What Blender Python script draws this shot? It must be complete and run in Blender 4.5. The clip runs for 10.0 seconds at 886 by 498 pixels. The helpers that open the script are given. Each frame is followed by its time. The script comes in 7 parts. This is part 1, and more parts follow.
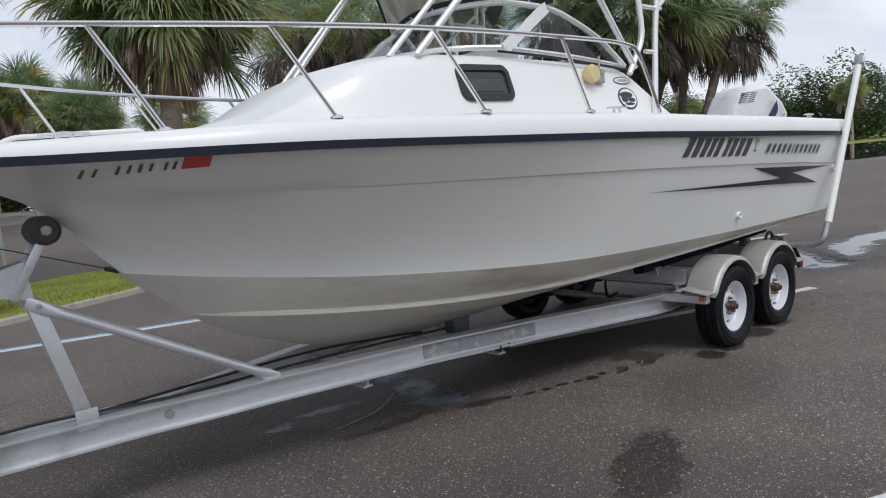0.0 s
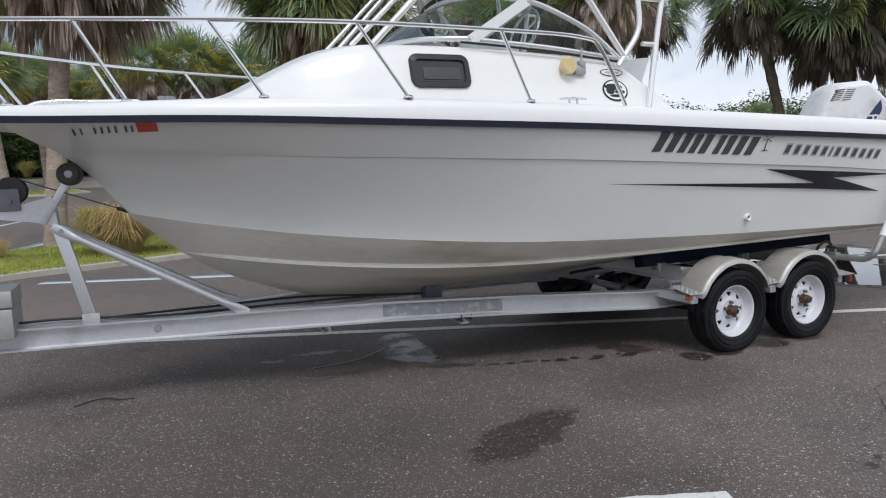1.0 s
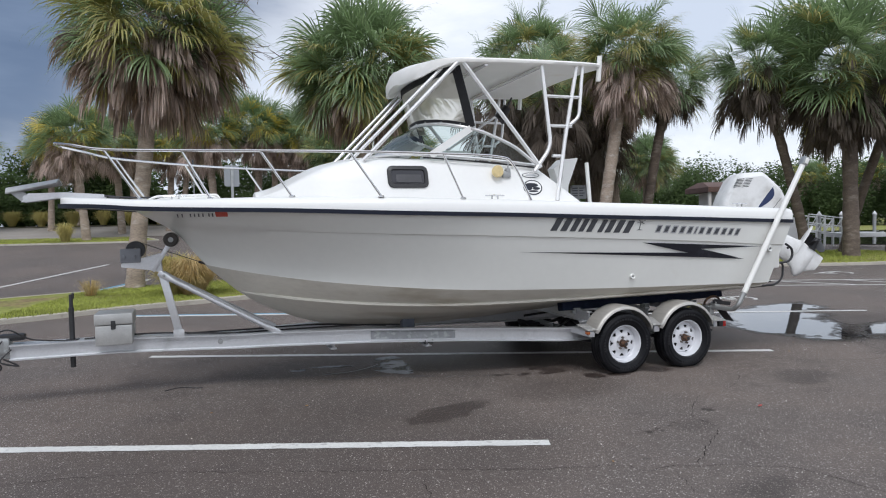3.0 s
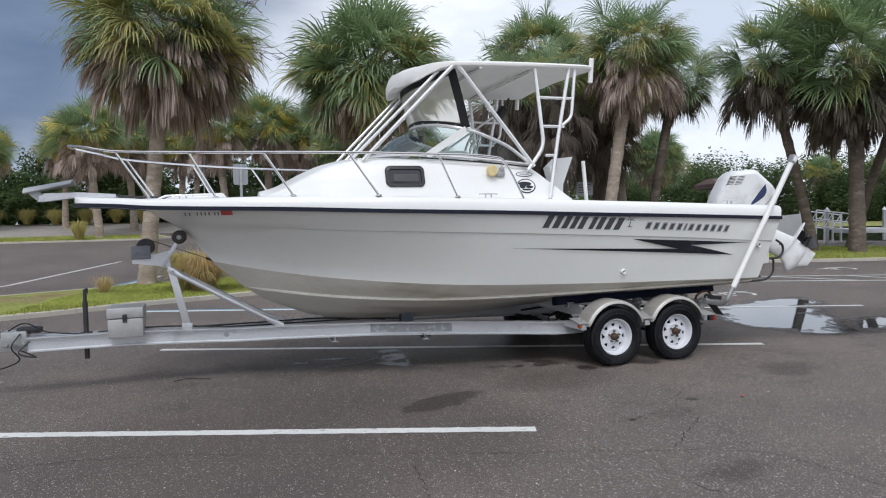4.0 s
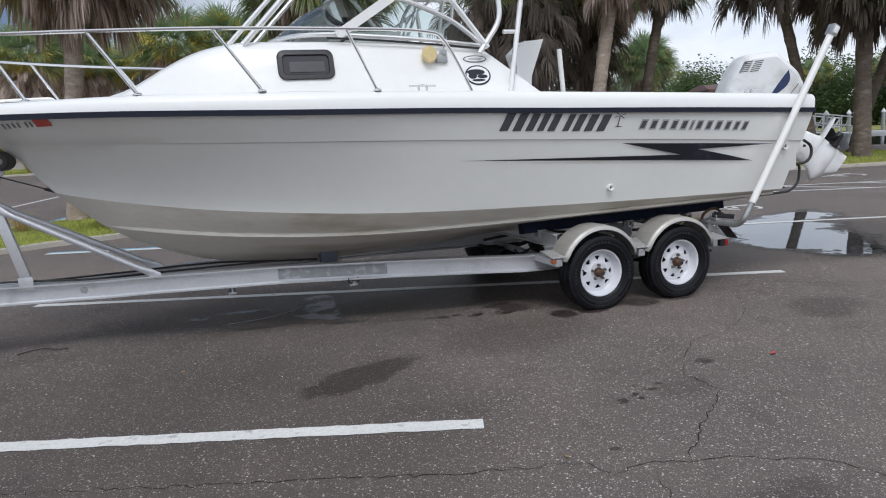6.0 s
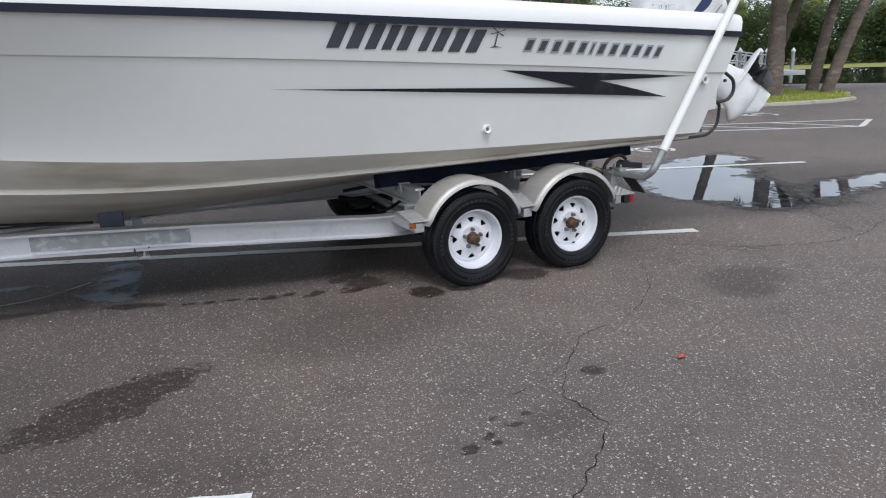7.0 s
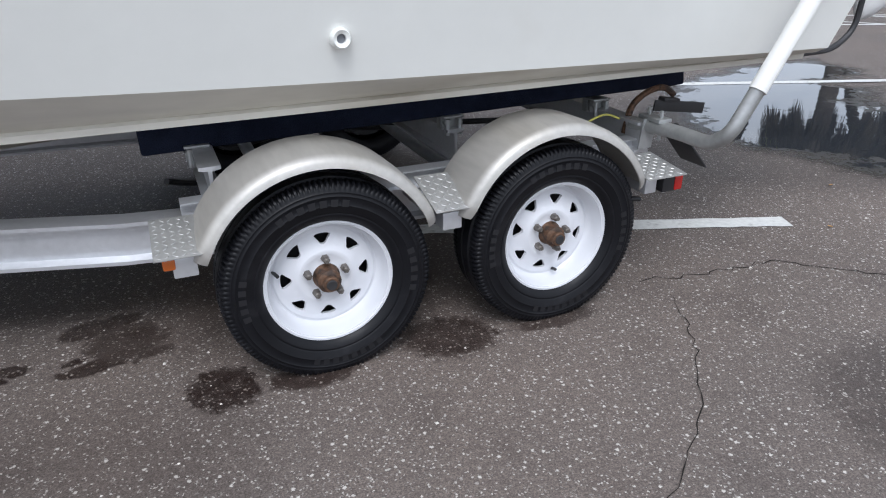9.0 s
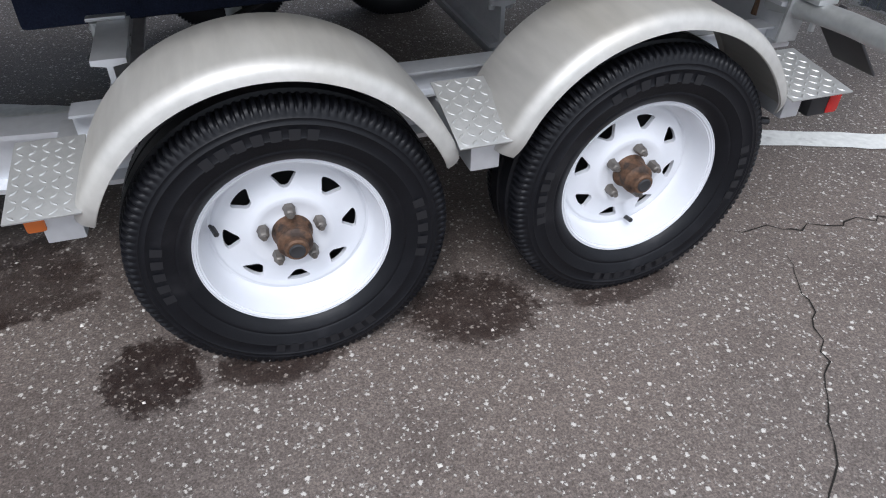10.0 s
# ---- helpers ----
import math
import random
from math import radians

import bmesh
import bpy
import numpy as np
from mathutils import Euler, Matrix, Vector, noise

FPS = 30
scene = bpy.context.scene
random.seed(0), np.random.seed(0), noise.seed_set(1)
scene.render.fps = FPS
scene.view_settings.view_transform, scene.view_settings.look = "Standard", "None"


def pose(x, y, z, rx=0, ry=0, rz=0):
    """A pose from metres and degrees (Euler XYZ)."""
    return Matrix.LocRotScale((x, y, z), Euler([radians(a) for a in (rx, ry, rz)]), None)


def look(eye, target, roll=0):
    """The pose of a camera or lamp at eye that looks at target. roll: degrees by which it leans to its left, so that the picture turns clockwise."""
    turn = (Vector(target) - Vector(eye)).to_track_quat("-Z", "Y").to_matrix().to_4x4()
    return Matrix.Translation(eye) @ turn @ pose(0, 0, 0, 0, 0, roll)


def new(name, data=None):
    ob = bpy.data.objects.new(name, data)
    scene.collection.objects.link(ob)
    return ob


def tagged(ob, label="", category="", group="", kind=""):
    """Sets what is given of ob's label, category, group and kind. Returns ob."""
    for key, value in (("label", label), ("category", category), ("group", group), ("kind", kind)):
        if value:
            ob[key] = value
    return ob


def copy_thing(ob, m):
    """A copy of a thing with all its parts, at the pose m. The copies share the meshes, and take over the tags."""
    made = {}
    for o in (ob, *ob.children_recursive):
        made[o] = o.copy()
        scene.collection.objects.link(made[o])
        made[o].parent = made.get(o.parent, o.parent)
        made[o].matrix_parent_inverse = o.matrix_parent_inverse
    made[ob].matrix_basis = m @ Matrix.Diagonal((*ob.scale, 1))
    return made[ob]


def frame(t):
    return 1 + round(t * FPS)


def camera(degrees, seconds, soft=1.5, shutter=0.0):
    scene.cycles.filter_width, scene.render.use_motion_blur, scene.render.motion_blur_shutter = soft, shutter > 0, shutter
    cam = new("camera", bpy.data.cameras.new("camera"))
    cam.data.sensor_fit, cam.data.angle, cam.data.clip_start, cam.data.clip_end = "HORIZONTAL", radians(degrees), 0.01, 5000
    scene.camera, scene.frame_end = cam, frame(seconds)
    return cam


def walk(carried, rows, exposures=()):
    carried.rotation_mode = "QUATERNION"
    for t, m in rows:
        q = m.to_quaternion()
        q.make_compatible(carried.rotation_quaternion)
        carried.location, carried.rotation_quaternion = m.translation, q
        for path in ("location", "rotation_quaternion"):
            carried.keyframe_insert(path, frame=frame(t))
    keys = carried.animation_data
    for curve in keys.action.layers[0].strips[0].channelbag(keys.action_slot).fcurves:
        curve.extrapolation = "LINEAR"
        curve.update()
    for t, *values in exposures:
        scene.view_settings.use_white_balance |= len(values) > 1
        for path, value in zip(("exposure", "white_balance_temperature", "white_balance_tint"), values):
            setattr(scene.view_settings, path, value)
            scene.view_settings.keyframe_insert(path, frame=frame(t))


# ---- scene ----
cam = camera(66.9, 10.0, soft=1.1)
PATH = [
    (0, (-5.027, -3.646, 1.584), (-3.747, -2.127, 1.353), -5.7),
    (0.2, (-4.83, -3.892, 1.614), (-3.578, -2.358, 1.335), -7.0),
    (0.5, (-4.515, -4.18, 1.555), (-3.414, -2.54, 1.243), -5.5),
    (1, (-4.014, -4.798, 1.456), (-3.209, -2.983, 1.215), -1.9),
    (1.2, (-3.951, -4.964, 1.602), (-3.365, -3.069, 1.347), 0.6),
    (1.5, (-4.038, -5.302, 1.61), (-3.33, -3.446, 1.383), -0.4),
    (2, (-3.972, -5.991, 1.659), (-3.348, -4.094, 1.541), -1.0),
    (2.5, (-4.048, -6.582, 1.66), (-3.467, -4.67, 1.59), -1.3),
    (3, (-4.13, -7.069, 1.631), (-3.455, -5.188, 1.546), -1.0),
    (4.5, (-3.992, -7.377, 1.64), (-3.371, -5.479, 1.531), -1.2),
    (5, (-3.799, -6.955, 1.609), (-3.197, -5.053, 1.466), -1.3),
    (5.2, (-3.66, -6.74, 1.5), (-3.026, -4.848, 1.367), -2.7),
    (6.3, (-2.778, -5.539, 1.487), (-2.088, -3.709, 1.07), -3.7),
    (6.5, (-2.564, -5.341, 1.469), (-1.757, -3.569, 1.01), -3.8),
    (7, (-2.048, -4.848, 1.409), (-1.201, -3.115, 0.88), -1.8),
    (7.5, (-1.606, -4.338, 1.378), (-0.744, -2.657, 0.721), -4.3),
    (8, (-1.127, -3.832, 1.339), (-0.297, -2.183, 0.568), -2.1),
    (8.5, (-0.809, -3.327, 1.291), (0.011, -1.708, 0.451), -0.9),
    (9, (-0.394, -2.927, 1.247), (0.322, -1.26, 0.404), -0.6),
    (9.5, (-0.164, -2.486, 1.198), (0.443, -0.871, 0.186), 1.5),
    (10, (-0.064, -2.256, 1.143), (0.444, -0.768, -0.093), 0.6),
]
EXPOSURES = [(0.0, 0.10, 6150, 12), (0.5, 0.08, 6150, 12), (1.0, 0.24, 6150, 12), (1.5, 0.24, 6150, 12), (3.0, 0.34, 6150, 12), (4.5, 0.33, 6150, 12), (6.5, 0.29, 6080, 12), (7.0, 0.50, 6050, 12), (8.0, 0.74, 6000, 12), (9.0, 0.74, 5980, 12), (9.5, 0.70, 5980, 12), (10.0, 0.90, 6000, 12)]
walk(cam, [(t, look(eye, target, roll)) for t, eye, target, roll in PATH], EXPOSURES)

# ---- world and light: bright overcast with a storm cloud to the north-west ----
world = bpy.data.worlds.new("sky")
scene.world = world
world.use_nodes = True
wn, wl = world.node_tree.nodes, world.node_tree.links
wn.clear()


def wnode(kind, **values):
    n = wn.new(kind)
    for k, v in values.items():
        n.inputs[k].default_value = v
    return n


sky = wn.new("ShaderNodeTexSky")
sky.sky_type, sky.sun_disc = "NISHITA", False
sky.sun_elevation, sky.sun_rotation = radians(52), radians(205)
sky_bg = wnode("ShaderNodeBackground", Strength=0.06)
wl.new(sky.outputs[0], sky_bg.inputs[0])
coord = wn.new("ShaderNodeTexCoord")
warp = wn.new("ShaderNodeMapping")
warp.inputs["Scale"].default_value = (1.0, 1.0, 2.4)
wl.new(coord.outputs["Generated"], warp.inputs[0])
puffs = wnode("ShaderNodeTexNoise", Scale=2.3, Detail=7.0, Roughness=0.58, Distortion=0.4)
wl.new(warp.outputs[0], puffs.inputs["Vector"])
# how far a direction lies towards the storm cloud
storm_way = wn.new("ShaderNodeVectorMath")
storm_way.operation = "DOT_PRODUCT"
storm_way.inputs[1].default_value = (-0.46, 0.72, 0.52)
wl.new(coord.outputs["Generated"], storm_way.inputs[0])
sway = wn.new("ShaderNodeMath")
sway.operation = "MULTIPLY_ADD"
sway.inputs[1].default_value, sway.inputs[2].default_value = 0.30, -0.15
wl.new(puffs.outputs[0], sway.inputs[0])
reach = wn.new("ShaderNodeMath")
wl.new(storm_way.outputs["Value"], reach.inputs[0])
wl.new(sway.outputs[0], reach.inputs[1])
storm = wn.new("ShaderNodeMapRange")
storm.interpolation_type = "SMOOTHSTEP"
storm.inputs["From Min"].default_value, storm.inputs["From Max"].default_value = 0.72, 0.89
wl.new(reach.outputs[0], storm.inputs[0])
bright = wn.new("ShaderNodeValToRGB")
for at, colour in ((0.34, (0.62, 0.68, 0.76)), (0.48, (0.80, 0.84, 0.88)), (0.62, (0.98, 0.99, 1.0))):
    e = bright.color_ramp.elements[0] if at == 0.34 else bright.color_ramp.elements.new(at)
    e.position, e.color = at, (*colour, 1)
bright.color_ramp.elements.remove(bright.color_ramp.elements[-1])
wl.new(puffs.outputs[0], bright.inputs[0])
dark = wn.new("ShaderNodeValToRGB")
dark.color_ramp.elements[0].position, dark.color_ramp.elements[0].color = 0.35, (0.085, 0.130, 0.215, 1)
dark.color_ramp.elements[1].position, dark.color_ramp.elements[1].color = 0.70, (0.21, 0.27, 0.37, 1)
wl.new(puffs.outputs[0], dark.inputs[0])
blend = wn.new("ShaderNodeMix")
blend.data_type = "RGBA"
wl.new(storm.outputs[0], blend.inputs[0])
wl.new(bright.outputs[0], blend.inputs[6])
wl.new(dark.outputs[0], blend.inputs[7])
cloud_bg = wnode("ShaderNodeBackground", Strength=0.92)
wl.new(blend.outputs[2], cloud_bg.inputs[0])
both = wn.new("ShaderNodeMixShader")
both.inputs[0].default_value = 0.9
wl.new(sky_bg.outputs[0], both.inputs[1])
wl.new(cloud_bg.outputs[0], both.inputs[2])
world_out = wn.new("ShaderNodeOutputWorld")
wl.new(both.outputs[0], world_out.inputs[0])

sun = new("sun", bpy.data.lights.new("sun", "SUN"))
sun.data.energy, sun.data.angle, sun.data.color = 1.3, radians(25), (1.0, 0.975, 0.94)
sun.matrix_world = look((-4, -11, 16), (0, 0, 0))


# ---- materials ----
def material(name, base, rough=0.5, metal=0.0, vary=0.0, scale=3.0, fine=60.0, fine_vary=0.0, bump=0.0, bump_scale=0.0,
             second=None, second_at=(0.55, 0.75), second_scale=2.0, coat=0.0, island=0.0, per_object=0.0, spec=0.5, stretch=(1, 1, 1)):
    """A surface with a coarse and a fine variation of its colour, an optional second colour in patches, and fine relief."""
    m = bpy.data.materials.new(name)
    m.use_nodes = True
    nodes, links = m.node_tree.nodes, m.node_tree.links
    shader = nodes["Principled BSDF"]
    shader.inputs["Roughness"].default_value = rough
    shader.inputs["Metallic"].default_value = metal
    shader.inputs["Coat Weight"].default_value = coat
    shader.inputs["Coat Roughness"].default_value = 0.08
    shader.inputs["Specular IOR Level"].default_value = spec
    shader.inputs["Base Color"].default_value = (*base, 1)
    where = nodes.new("ShaderNodeTexCoord")
    place = nodes.new("ShaderNodeMapping")
    place.inputs["Scale"].default_value = stretch
    links.new(where.outputs["Object"], place.inputs[0])

    def noise_at(size, detail=5.0):
        n = nodes.new("ShaderNodeTexNoise")
        n.inputs["Scale"].default_value, n.inputs["Detail"].default_value = size, detail
        links.new(place.outputs[0], n.inputs["Vector"])
        return n.outputs[0]

    def spread(source, amount):
        r = nodes.new("ShaderNodeMapRange")
        r.inputs["From Min"].default_value, r.inputs["From Max"].default_value = 0.25, 0.75
        r.inputs["To Min"].default_value, r.inputs["To Max"].default_value = 1 - amount, 1 + amount
        links.new(source, r.inputs[0])
        return r.outputs[0]

    colour = None
    if second is not None:
        patch = nodes.new("ShaderNodeMapRange")
        patch.interpolation_type = "SMOOTHSTEP"
        patch.inputs["From Min"].default_value, patch.inputs["From Max"].default_value = second_at
        links.new(noise_at(second_scale, 7.0), patch.inputs[0])
        mix = nodes.new("ShaderNodeMix")
        mix.data_type = "RGBA"
        mix.inputs[6].default_value, mix.inputs[7].default_value = (*base, 1), (*second, 1)
        links.new(patch.outputs[0], mix.inputs[0])
        colour = mix.outputs[2]
    factors = []
    if vary:
        factors.append(spread(noise_at(scale), vary))
    if fine_vary:
        factors.append(spread(noise_at(fine, 3.0), fine_vary))
    if island:
        geo = nodes.new("ShaderNodeNewGeometry")
        r = nodes.new("ShaderNodeMapRange")
        r.inputs["To Min"].default_value, r.inputs["To Max"].default_value = 1 - island, 1 + island
        links.new(geo.outputs["Random Per Island"], r.inputs[0])
        factors.append(r.outputs[0])
    if per_object:
        info = nodes.new("ShaderNodeObjectInfo")
        r = nodes.new("ShaderNodeMapRange")
        r.inputs["To Min"].default_value, r.inputs["To Max"].default_value = 1 - per_object, 1 + per_object
        links.new(info.outputs["Random"], r.inputs[0])
        factors.append(r.outputs[0])
    for factor in factors:
        mul = nodes.new("ShaderNodeMix")
        mul.data_type, mul.blend_type = "RGBA", "MULTIPLY"
        mul.inputs[0].default_value = 1.0
        if colour is None:
            mul.inputs[6].default_value = (*base, 1)
        else:
            links.new(colour, mul.inputs[6])
        links.new(factor, mul.inputs[7])
        colour = mul.outputs[2]
    if colour is not None:
        links.new(colour, shader.inputs["Base Color"])
    if bump:
        b = nodes.new("ShaderNodeBump")
        b.inputs["Strength"].default_value, b.inputs["Distance"].default_value = bump, 0.01
        links.new(noise_at(bump_scale or fine, 4.0), b.inputs["Height"])
        links.new(b.outputs[0], shader.inputs["Normal"])
    return m


def glass(name, tint, rough=0.02):
    """A thin clear sheet: see-through, with a reflection that grows at a slant."""
    m = bpy.data.materials.new(name)
    m.use_nodes = True
    nodes, links = m.node_tree.nodes, m.node_tree.links
    nodes.remove(nodes["Principled BSDF"])
    clear = nodes.new("ShaderNodeBsdfTransparent")
    clear.inputs[0].default_value = (*tint, 1)
    gloss = nodes.new("ShaderNodeBsdfGlossy")
    gloss.inputs["Roughness"].default_value = rough
    slant = nodes.new("ShaderNodeFresnel")
    slant.inputs["IOR"].default_value = 1.45
    mix = nodes.new("ShaderNodeMixShader")
    links.new(slant.outputs[0], mix.inputs[0])
    links.new(clear.outputs[0], mix.inputs[1])
    links.new(gloss.outputs[0], mix.inputs[2])
    links.new(mix.outputs[0], nodes["Material Output"].inputs[0])
    return m


def leafy(name, base, **more):
    """A leaf: a little of the light comes through."""
    m = material(name, base, **more)
    nodes, links = m.node_tree.nodes, m.node_tree.links
    shader, out = nodes["Principled BSDF"], nodes["Material Output"]
    thin = nodes.new("ShaderNodeBsdfTranslucent")
    thin.inputs[0].default_value = (min(1, base[0] * 2.2), min(1, base[1] * 2.2), base[2] * 1.9, 1)
    mix = nodes.new("ShaderNodeMixShader")
    mix.inputs[0].default_value = 0.30
    links.new(shader.outputs[0], mix.inputs[1])
    links.new(thin.outputs[0], mix.inputs[2])
    links.new(mix.outputs[0], out.inputs[0])
    return m


LIFT = 0.016  # boat and trailer stand this much above their drawn height
GELCOAT = material("hull gelcoat", (0.80, 0.81, 0.775), rough=0.30, vary=0.025, scale=1.3, fine_vary=0.012, fine=14, coat=0.25, second=(0.70, 0.675, 0.60), second_at=(0.62, 0.80), second_scale=0.9)
BOTTOM = material("stained bottom gelcoat", (0.64, 0.615, 0.545), rough=0.42, vary=0.10, scale=1.6, fine_vary=0.05, fine=22, second=(0.43, 0.385, 0.30), second_at=(0.52, 0.76), second_scale=2.4, stretch=(0.35, 1, 1.6))
DECK_WHITE = material("deck gelcoat", (0.79, 0.79, 0.77), rough=0.35, vary=0.02, scale=2.0, fine_vary=0.012, fine=25, coat=0.2)
HARDTOP_WHITE = material("hardtop gelcoat", (0.82, 0.81, 0.78), rough=0.4, vary=0.03, scale=3.0, second=(0.70, 0.66, 0.58), second_at=(0.6, 0.85), second_scale=3.0)
RUB_DARK = material("rub rail vinyl", (0.009, 0.012, 0.024), rough=0.40, spec=0.28, vary=0.2, scale=8, bump=0.1, bump_scale=40)
STEEL = material("polished stainless", (0.74, 0.74, 0.74), rough=0.14, metal=1.0, vary=0.04, scale=10)
ANODIZED = material("white anodised tube", (0.84, 0.84, 0.835), rough=0.26, metal=0.55, vary=0.03, scale=6)
ALUMINIUM = material("dull aluminium", (0.62, 0.63, 0.65), rough=0.36, metal=0.55, vary=0.08, scale=2.5, fine_vary=0.05, fine=45, second=(0.46, 0.47, 0.48), second_at=(0.56, 0.78), second_scale=3.5, bump=0.05, bump_scale=90)
FENDER_METAL = material("brushed fender aluminium", (0.50, 0.485, 0.455), rough=0.50, metal=0.5, vary=0.12, scale=5, fine_vary=0.09, fine=38, second=(0.42, 0.40, 0.36), second_at=(0.5, 0.8), second_scale=5, bump=0.05, bump_scale=60, stretch=(1.0, 0.18, 1.0))
TREAD = material("tread plate", (0.47, 0.47, 0.46), rough=0.45, metal=0.6, vary=0.1, scale=12, fine_vary=0.06, fine=90)
GALVANISED = material("galvanised steel", (0.40, 0.41, 0.41), rough=0.45, metal=0.6, vary=0.14, scale=14, fine_vary=0.08, fine=60)
DARK_STEEL = material("dark steel", (0.045, 0.045, 0.048), rough=0.5, metal=0.4, vary=0.2, scale=10)
RUST = material("rusty hub steel", (0.135, 0.075, 0.045), rough=0.62, metal=0.45, vary=0.3, scale=40, fine_vary=0.2, fine=160, second=(0.05, 0.035, 0.028), second_at=(0.45, 0.65), second_scale=45, bump=0.25, bump_scale=150)
RUBBER = material("tyre rubber", (0.0050, 0.0053, 0.0072), rough=0.46, vary=0.2, scale=9, fine_vary=0.1, fine=120, second=(0.0125, 0.0125, 0.0145), second_at=(0.54, 0.70), second_scale=9, bump=0.05, bump_scale=200, spec=0.24)
WIRE_YELLOW = material("yellow wire", (0.55, 0.52, 0.12), rough=0.5, vary=0.1, scale=20)
GRIT = material("pale stone crumbs", (0.50, 0.47, 0.43), rough=0.85, island=0.4)
DRIVE = material("pale worn drive", (0.30, 0.275, 0.25), rough=0.85, vary=0.15, scale=0.6, fine_vary=0.15, fine=14)
PAD_BLUE = material("blue-grey rubber pad", (0.075, 0.085, 0.11), rough=0.6, vary=0.25, scale=14)
NUT_STEEL = material("dull nut steel", (0.17, 0.155, 0.14), rough=0.45, metal=0.6, vary=0.3, scale=60)
TYRE_MARK = material("raised tyre marking", (0.0085, 0.0088, 0.0110), rough=0.5, vary=0.1, scale=50)
ROLLER_RUBBER = material("worn black roller", (0.05, 0.045, 0.04), rough=0.6, vary=0.2, scale=30)
WHEEL_WHITE = material("white wheel enamel", (0.68, 0.69, 0.72), rough=0.28, vary=0.03, scale=12, coat=0.3, second=(0.66, 0.66, 0.66), second_at=(0.66, 0.8), second_scale=25)
CARPET = material("navy bunk carpet", (0.012, 0.016, 0.032), rough=0.95, vary=0.25, scale=20, fine_vary=0.3, fine=260, bump=0.5, bump_scale=300, spec=0.15)
PVC = material("white pvc pipe", (0.80, 0.80, 0.77), rough=0.4, vary=0.03, scale=5)
BLACK_PLASTIC = material("black plastic", (0.02, 0.02, 0.022), rough=0.45, vary=0.1, scale=20)
GREY_PLASTIC = material("grey plastic", (0.17, 0.18, 0.20), rough=0.5, vary=0.1, scale=10)
CANVAS_BLACK = material("black canvas trim", (0.012, 0.012, 0.014), rough=0.85, vary=0.15, scale=30, bump=0.3, bump_scale=200)
DECAL_DARK = material("dark grey vinyl lettering", (0.075, 0.08, 0.09), rough=0.4, vary=0.06, scale=20)
DECAL_EDGE = material("silver vinyl outline", (0.42, 0.43, 0.45), rough=0.35)
DECAL_BLACK = material("black vinyl stripe", (0.012, 0.014, 0.022), rough=0.3, second=(0.10, 0.11, 0.14), second_at=(0.60, 0.74), second_scale=2.2)
TAG_RED = material("red sticker", (0.55, 0.06, 0.03), rough=0.4, vary=0.1, scale=40)
COWL_WHITE = material("chalky cowling paint", (0.74, 0.745, 0.74), rough=0.42, vary=0.05, scale=3.0, fine_vary=0.03, fine=30, second=(0.50, 0.49, 0.47), second_at=(0.48, 0.76), second_scale=4.0)
COWL_BLUE = material("blue cowl flash", (0.02, 0.035, 0.10), rough=0.3)
YELLOWED = material("yellowed plastic", (0.66, 0.53, 0.27), rough=0.4, vary=0.12, scale=30)
AMBER = material("amber lens", (0.50, 0.12, 0.02), rough=0.15, coat=0.6)
LENS_RED = material("red lens", (0.42, 0.015, 0.012), rough=0.15, coat=0.6)
WINDSHIELD = glass("windshield glass", (0.66, 0.74, 0.72))
CLEAR_VINYL = glass("clear vinyl", (0.84, 0.83, 0.78), 0.10)
vn, vl = CLEAR_VINYL.node_tree.nodes, CLEAR_VINYL.node_tree.links
haze = vn.new("ShaderNodeBsdfDiffuse")
haze.inputs[0].default_value = (0.74, 0.71, 0.63, 1)
hazed = vn.new("ShaderNodeMixShader")
hazed.inputs[0].default_value = 0.34
vl.new(vn["Material Output"].inputs[0].links[0].from_socket, hazed.inputs[1])
vl.new(haze.outputs[0], hazed.inputs[2])
vl.new(hazed.outputs[0], vn["Material Output"].inputs[0])
PORT_PANE = material("smoked pane", (0.03, 0.028, 0.032), rough=0.06, coat=0.5)
PORT_SCREEN = material("dark insect screen", (0.055, 0.055, 0.060), rough=0.45, vary=0.3, scale=9)
CLOTH_WHITE = material("white curtain cloth", (0.72, 0.69, 0.62), rough=0.9, vary=0.06, scale=12)
STICKER = material("faded foil sticker", (0.25, 0.26, 0.27), rough=0.45, vary=0.12, scale=18, second=(0.36, 0.38, 0.38), second_at=(0.5, 0.62), second_scale=16)

PAINT_WHITE = material("road paint", (0.63, 0.63, 0.605), rough=0.7, vary=0.06, scale=2, fine_vary=0.12, fine=45, second=(0.36, 0.35, 0.34), second_at=(0.60, 0.74), second_scale=14, bump=0.25, bump_scale=180)
PAINT_BLUE = material("blue road paint", (0.16, 0.38, 0.55), rough=0.7, vary=0.1, scale=4, second=(0.12, 0.16, 0.18), second_at=(0.62, 0.76), second_scale=9)
CONCRETE = material("kerb concrete", (0.43, 0.40, 0.345), rough=0.85, vary=0.14, scale=2.0, fine_vary=0.12, fine=40, second=(0.26, 0.24, 0.20), second_at=(0.55, 0.75), second_scale=3)
TRUNK_BARK = material("palm trunk bark", (0.31, 0.25, 0.20), rough=0.9, vary=0.25, scale=2.0, fine_vary=0.3, fine=18, bump=0.6, bump_scale=14, second=(0.42, 0.37, 0.32), second_at=(0.5, 0.7), second_scale=3.0, stretch=(1, 1, 2.5))
FROND = leafy("palm frond", (0.172, 0.238, 0.124), rough=0.36, island=0.55, spec=0.6, vary=0.25, scale=0.7)
FROND_PALE = leafy("yellow palm frond", (0.275, 0.258, 0.098), rough=0.42, island=0.5, vary=0.25, scale=0.7)
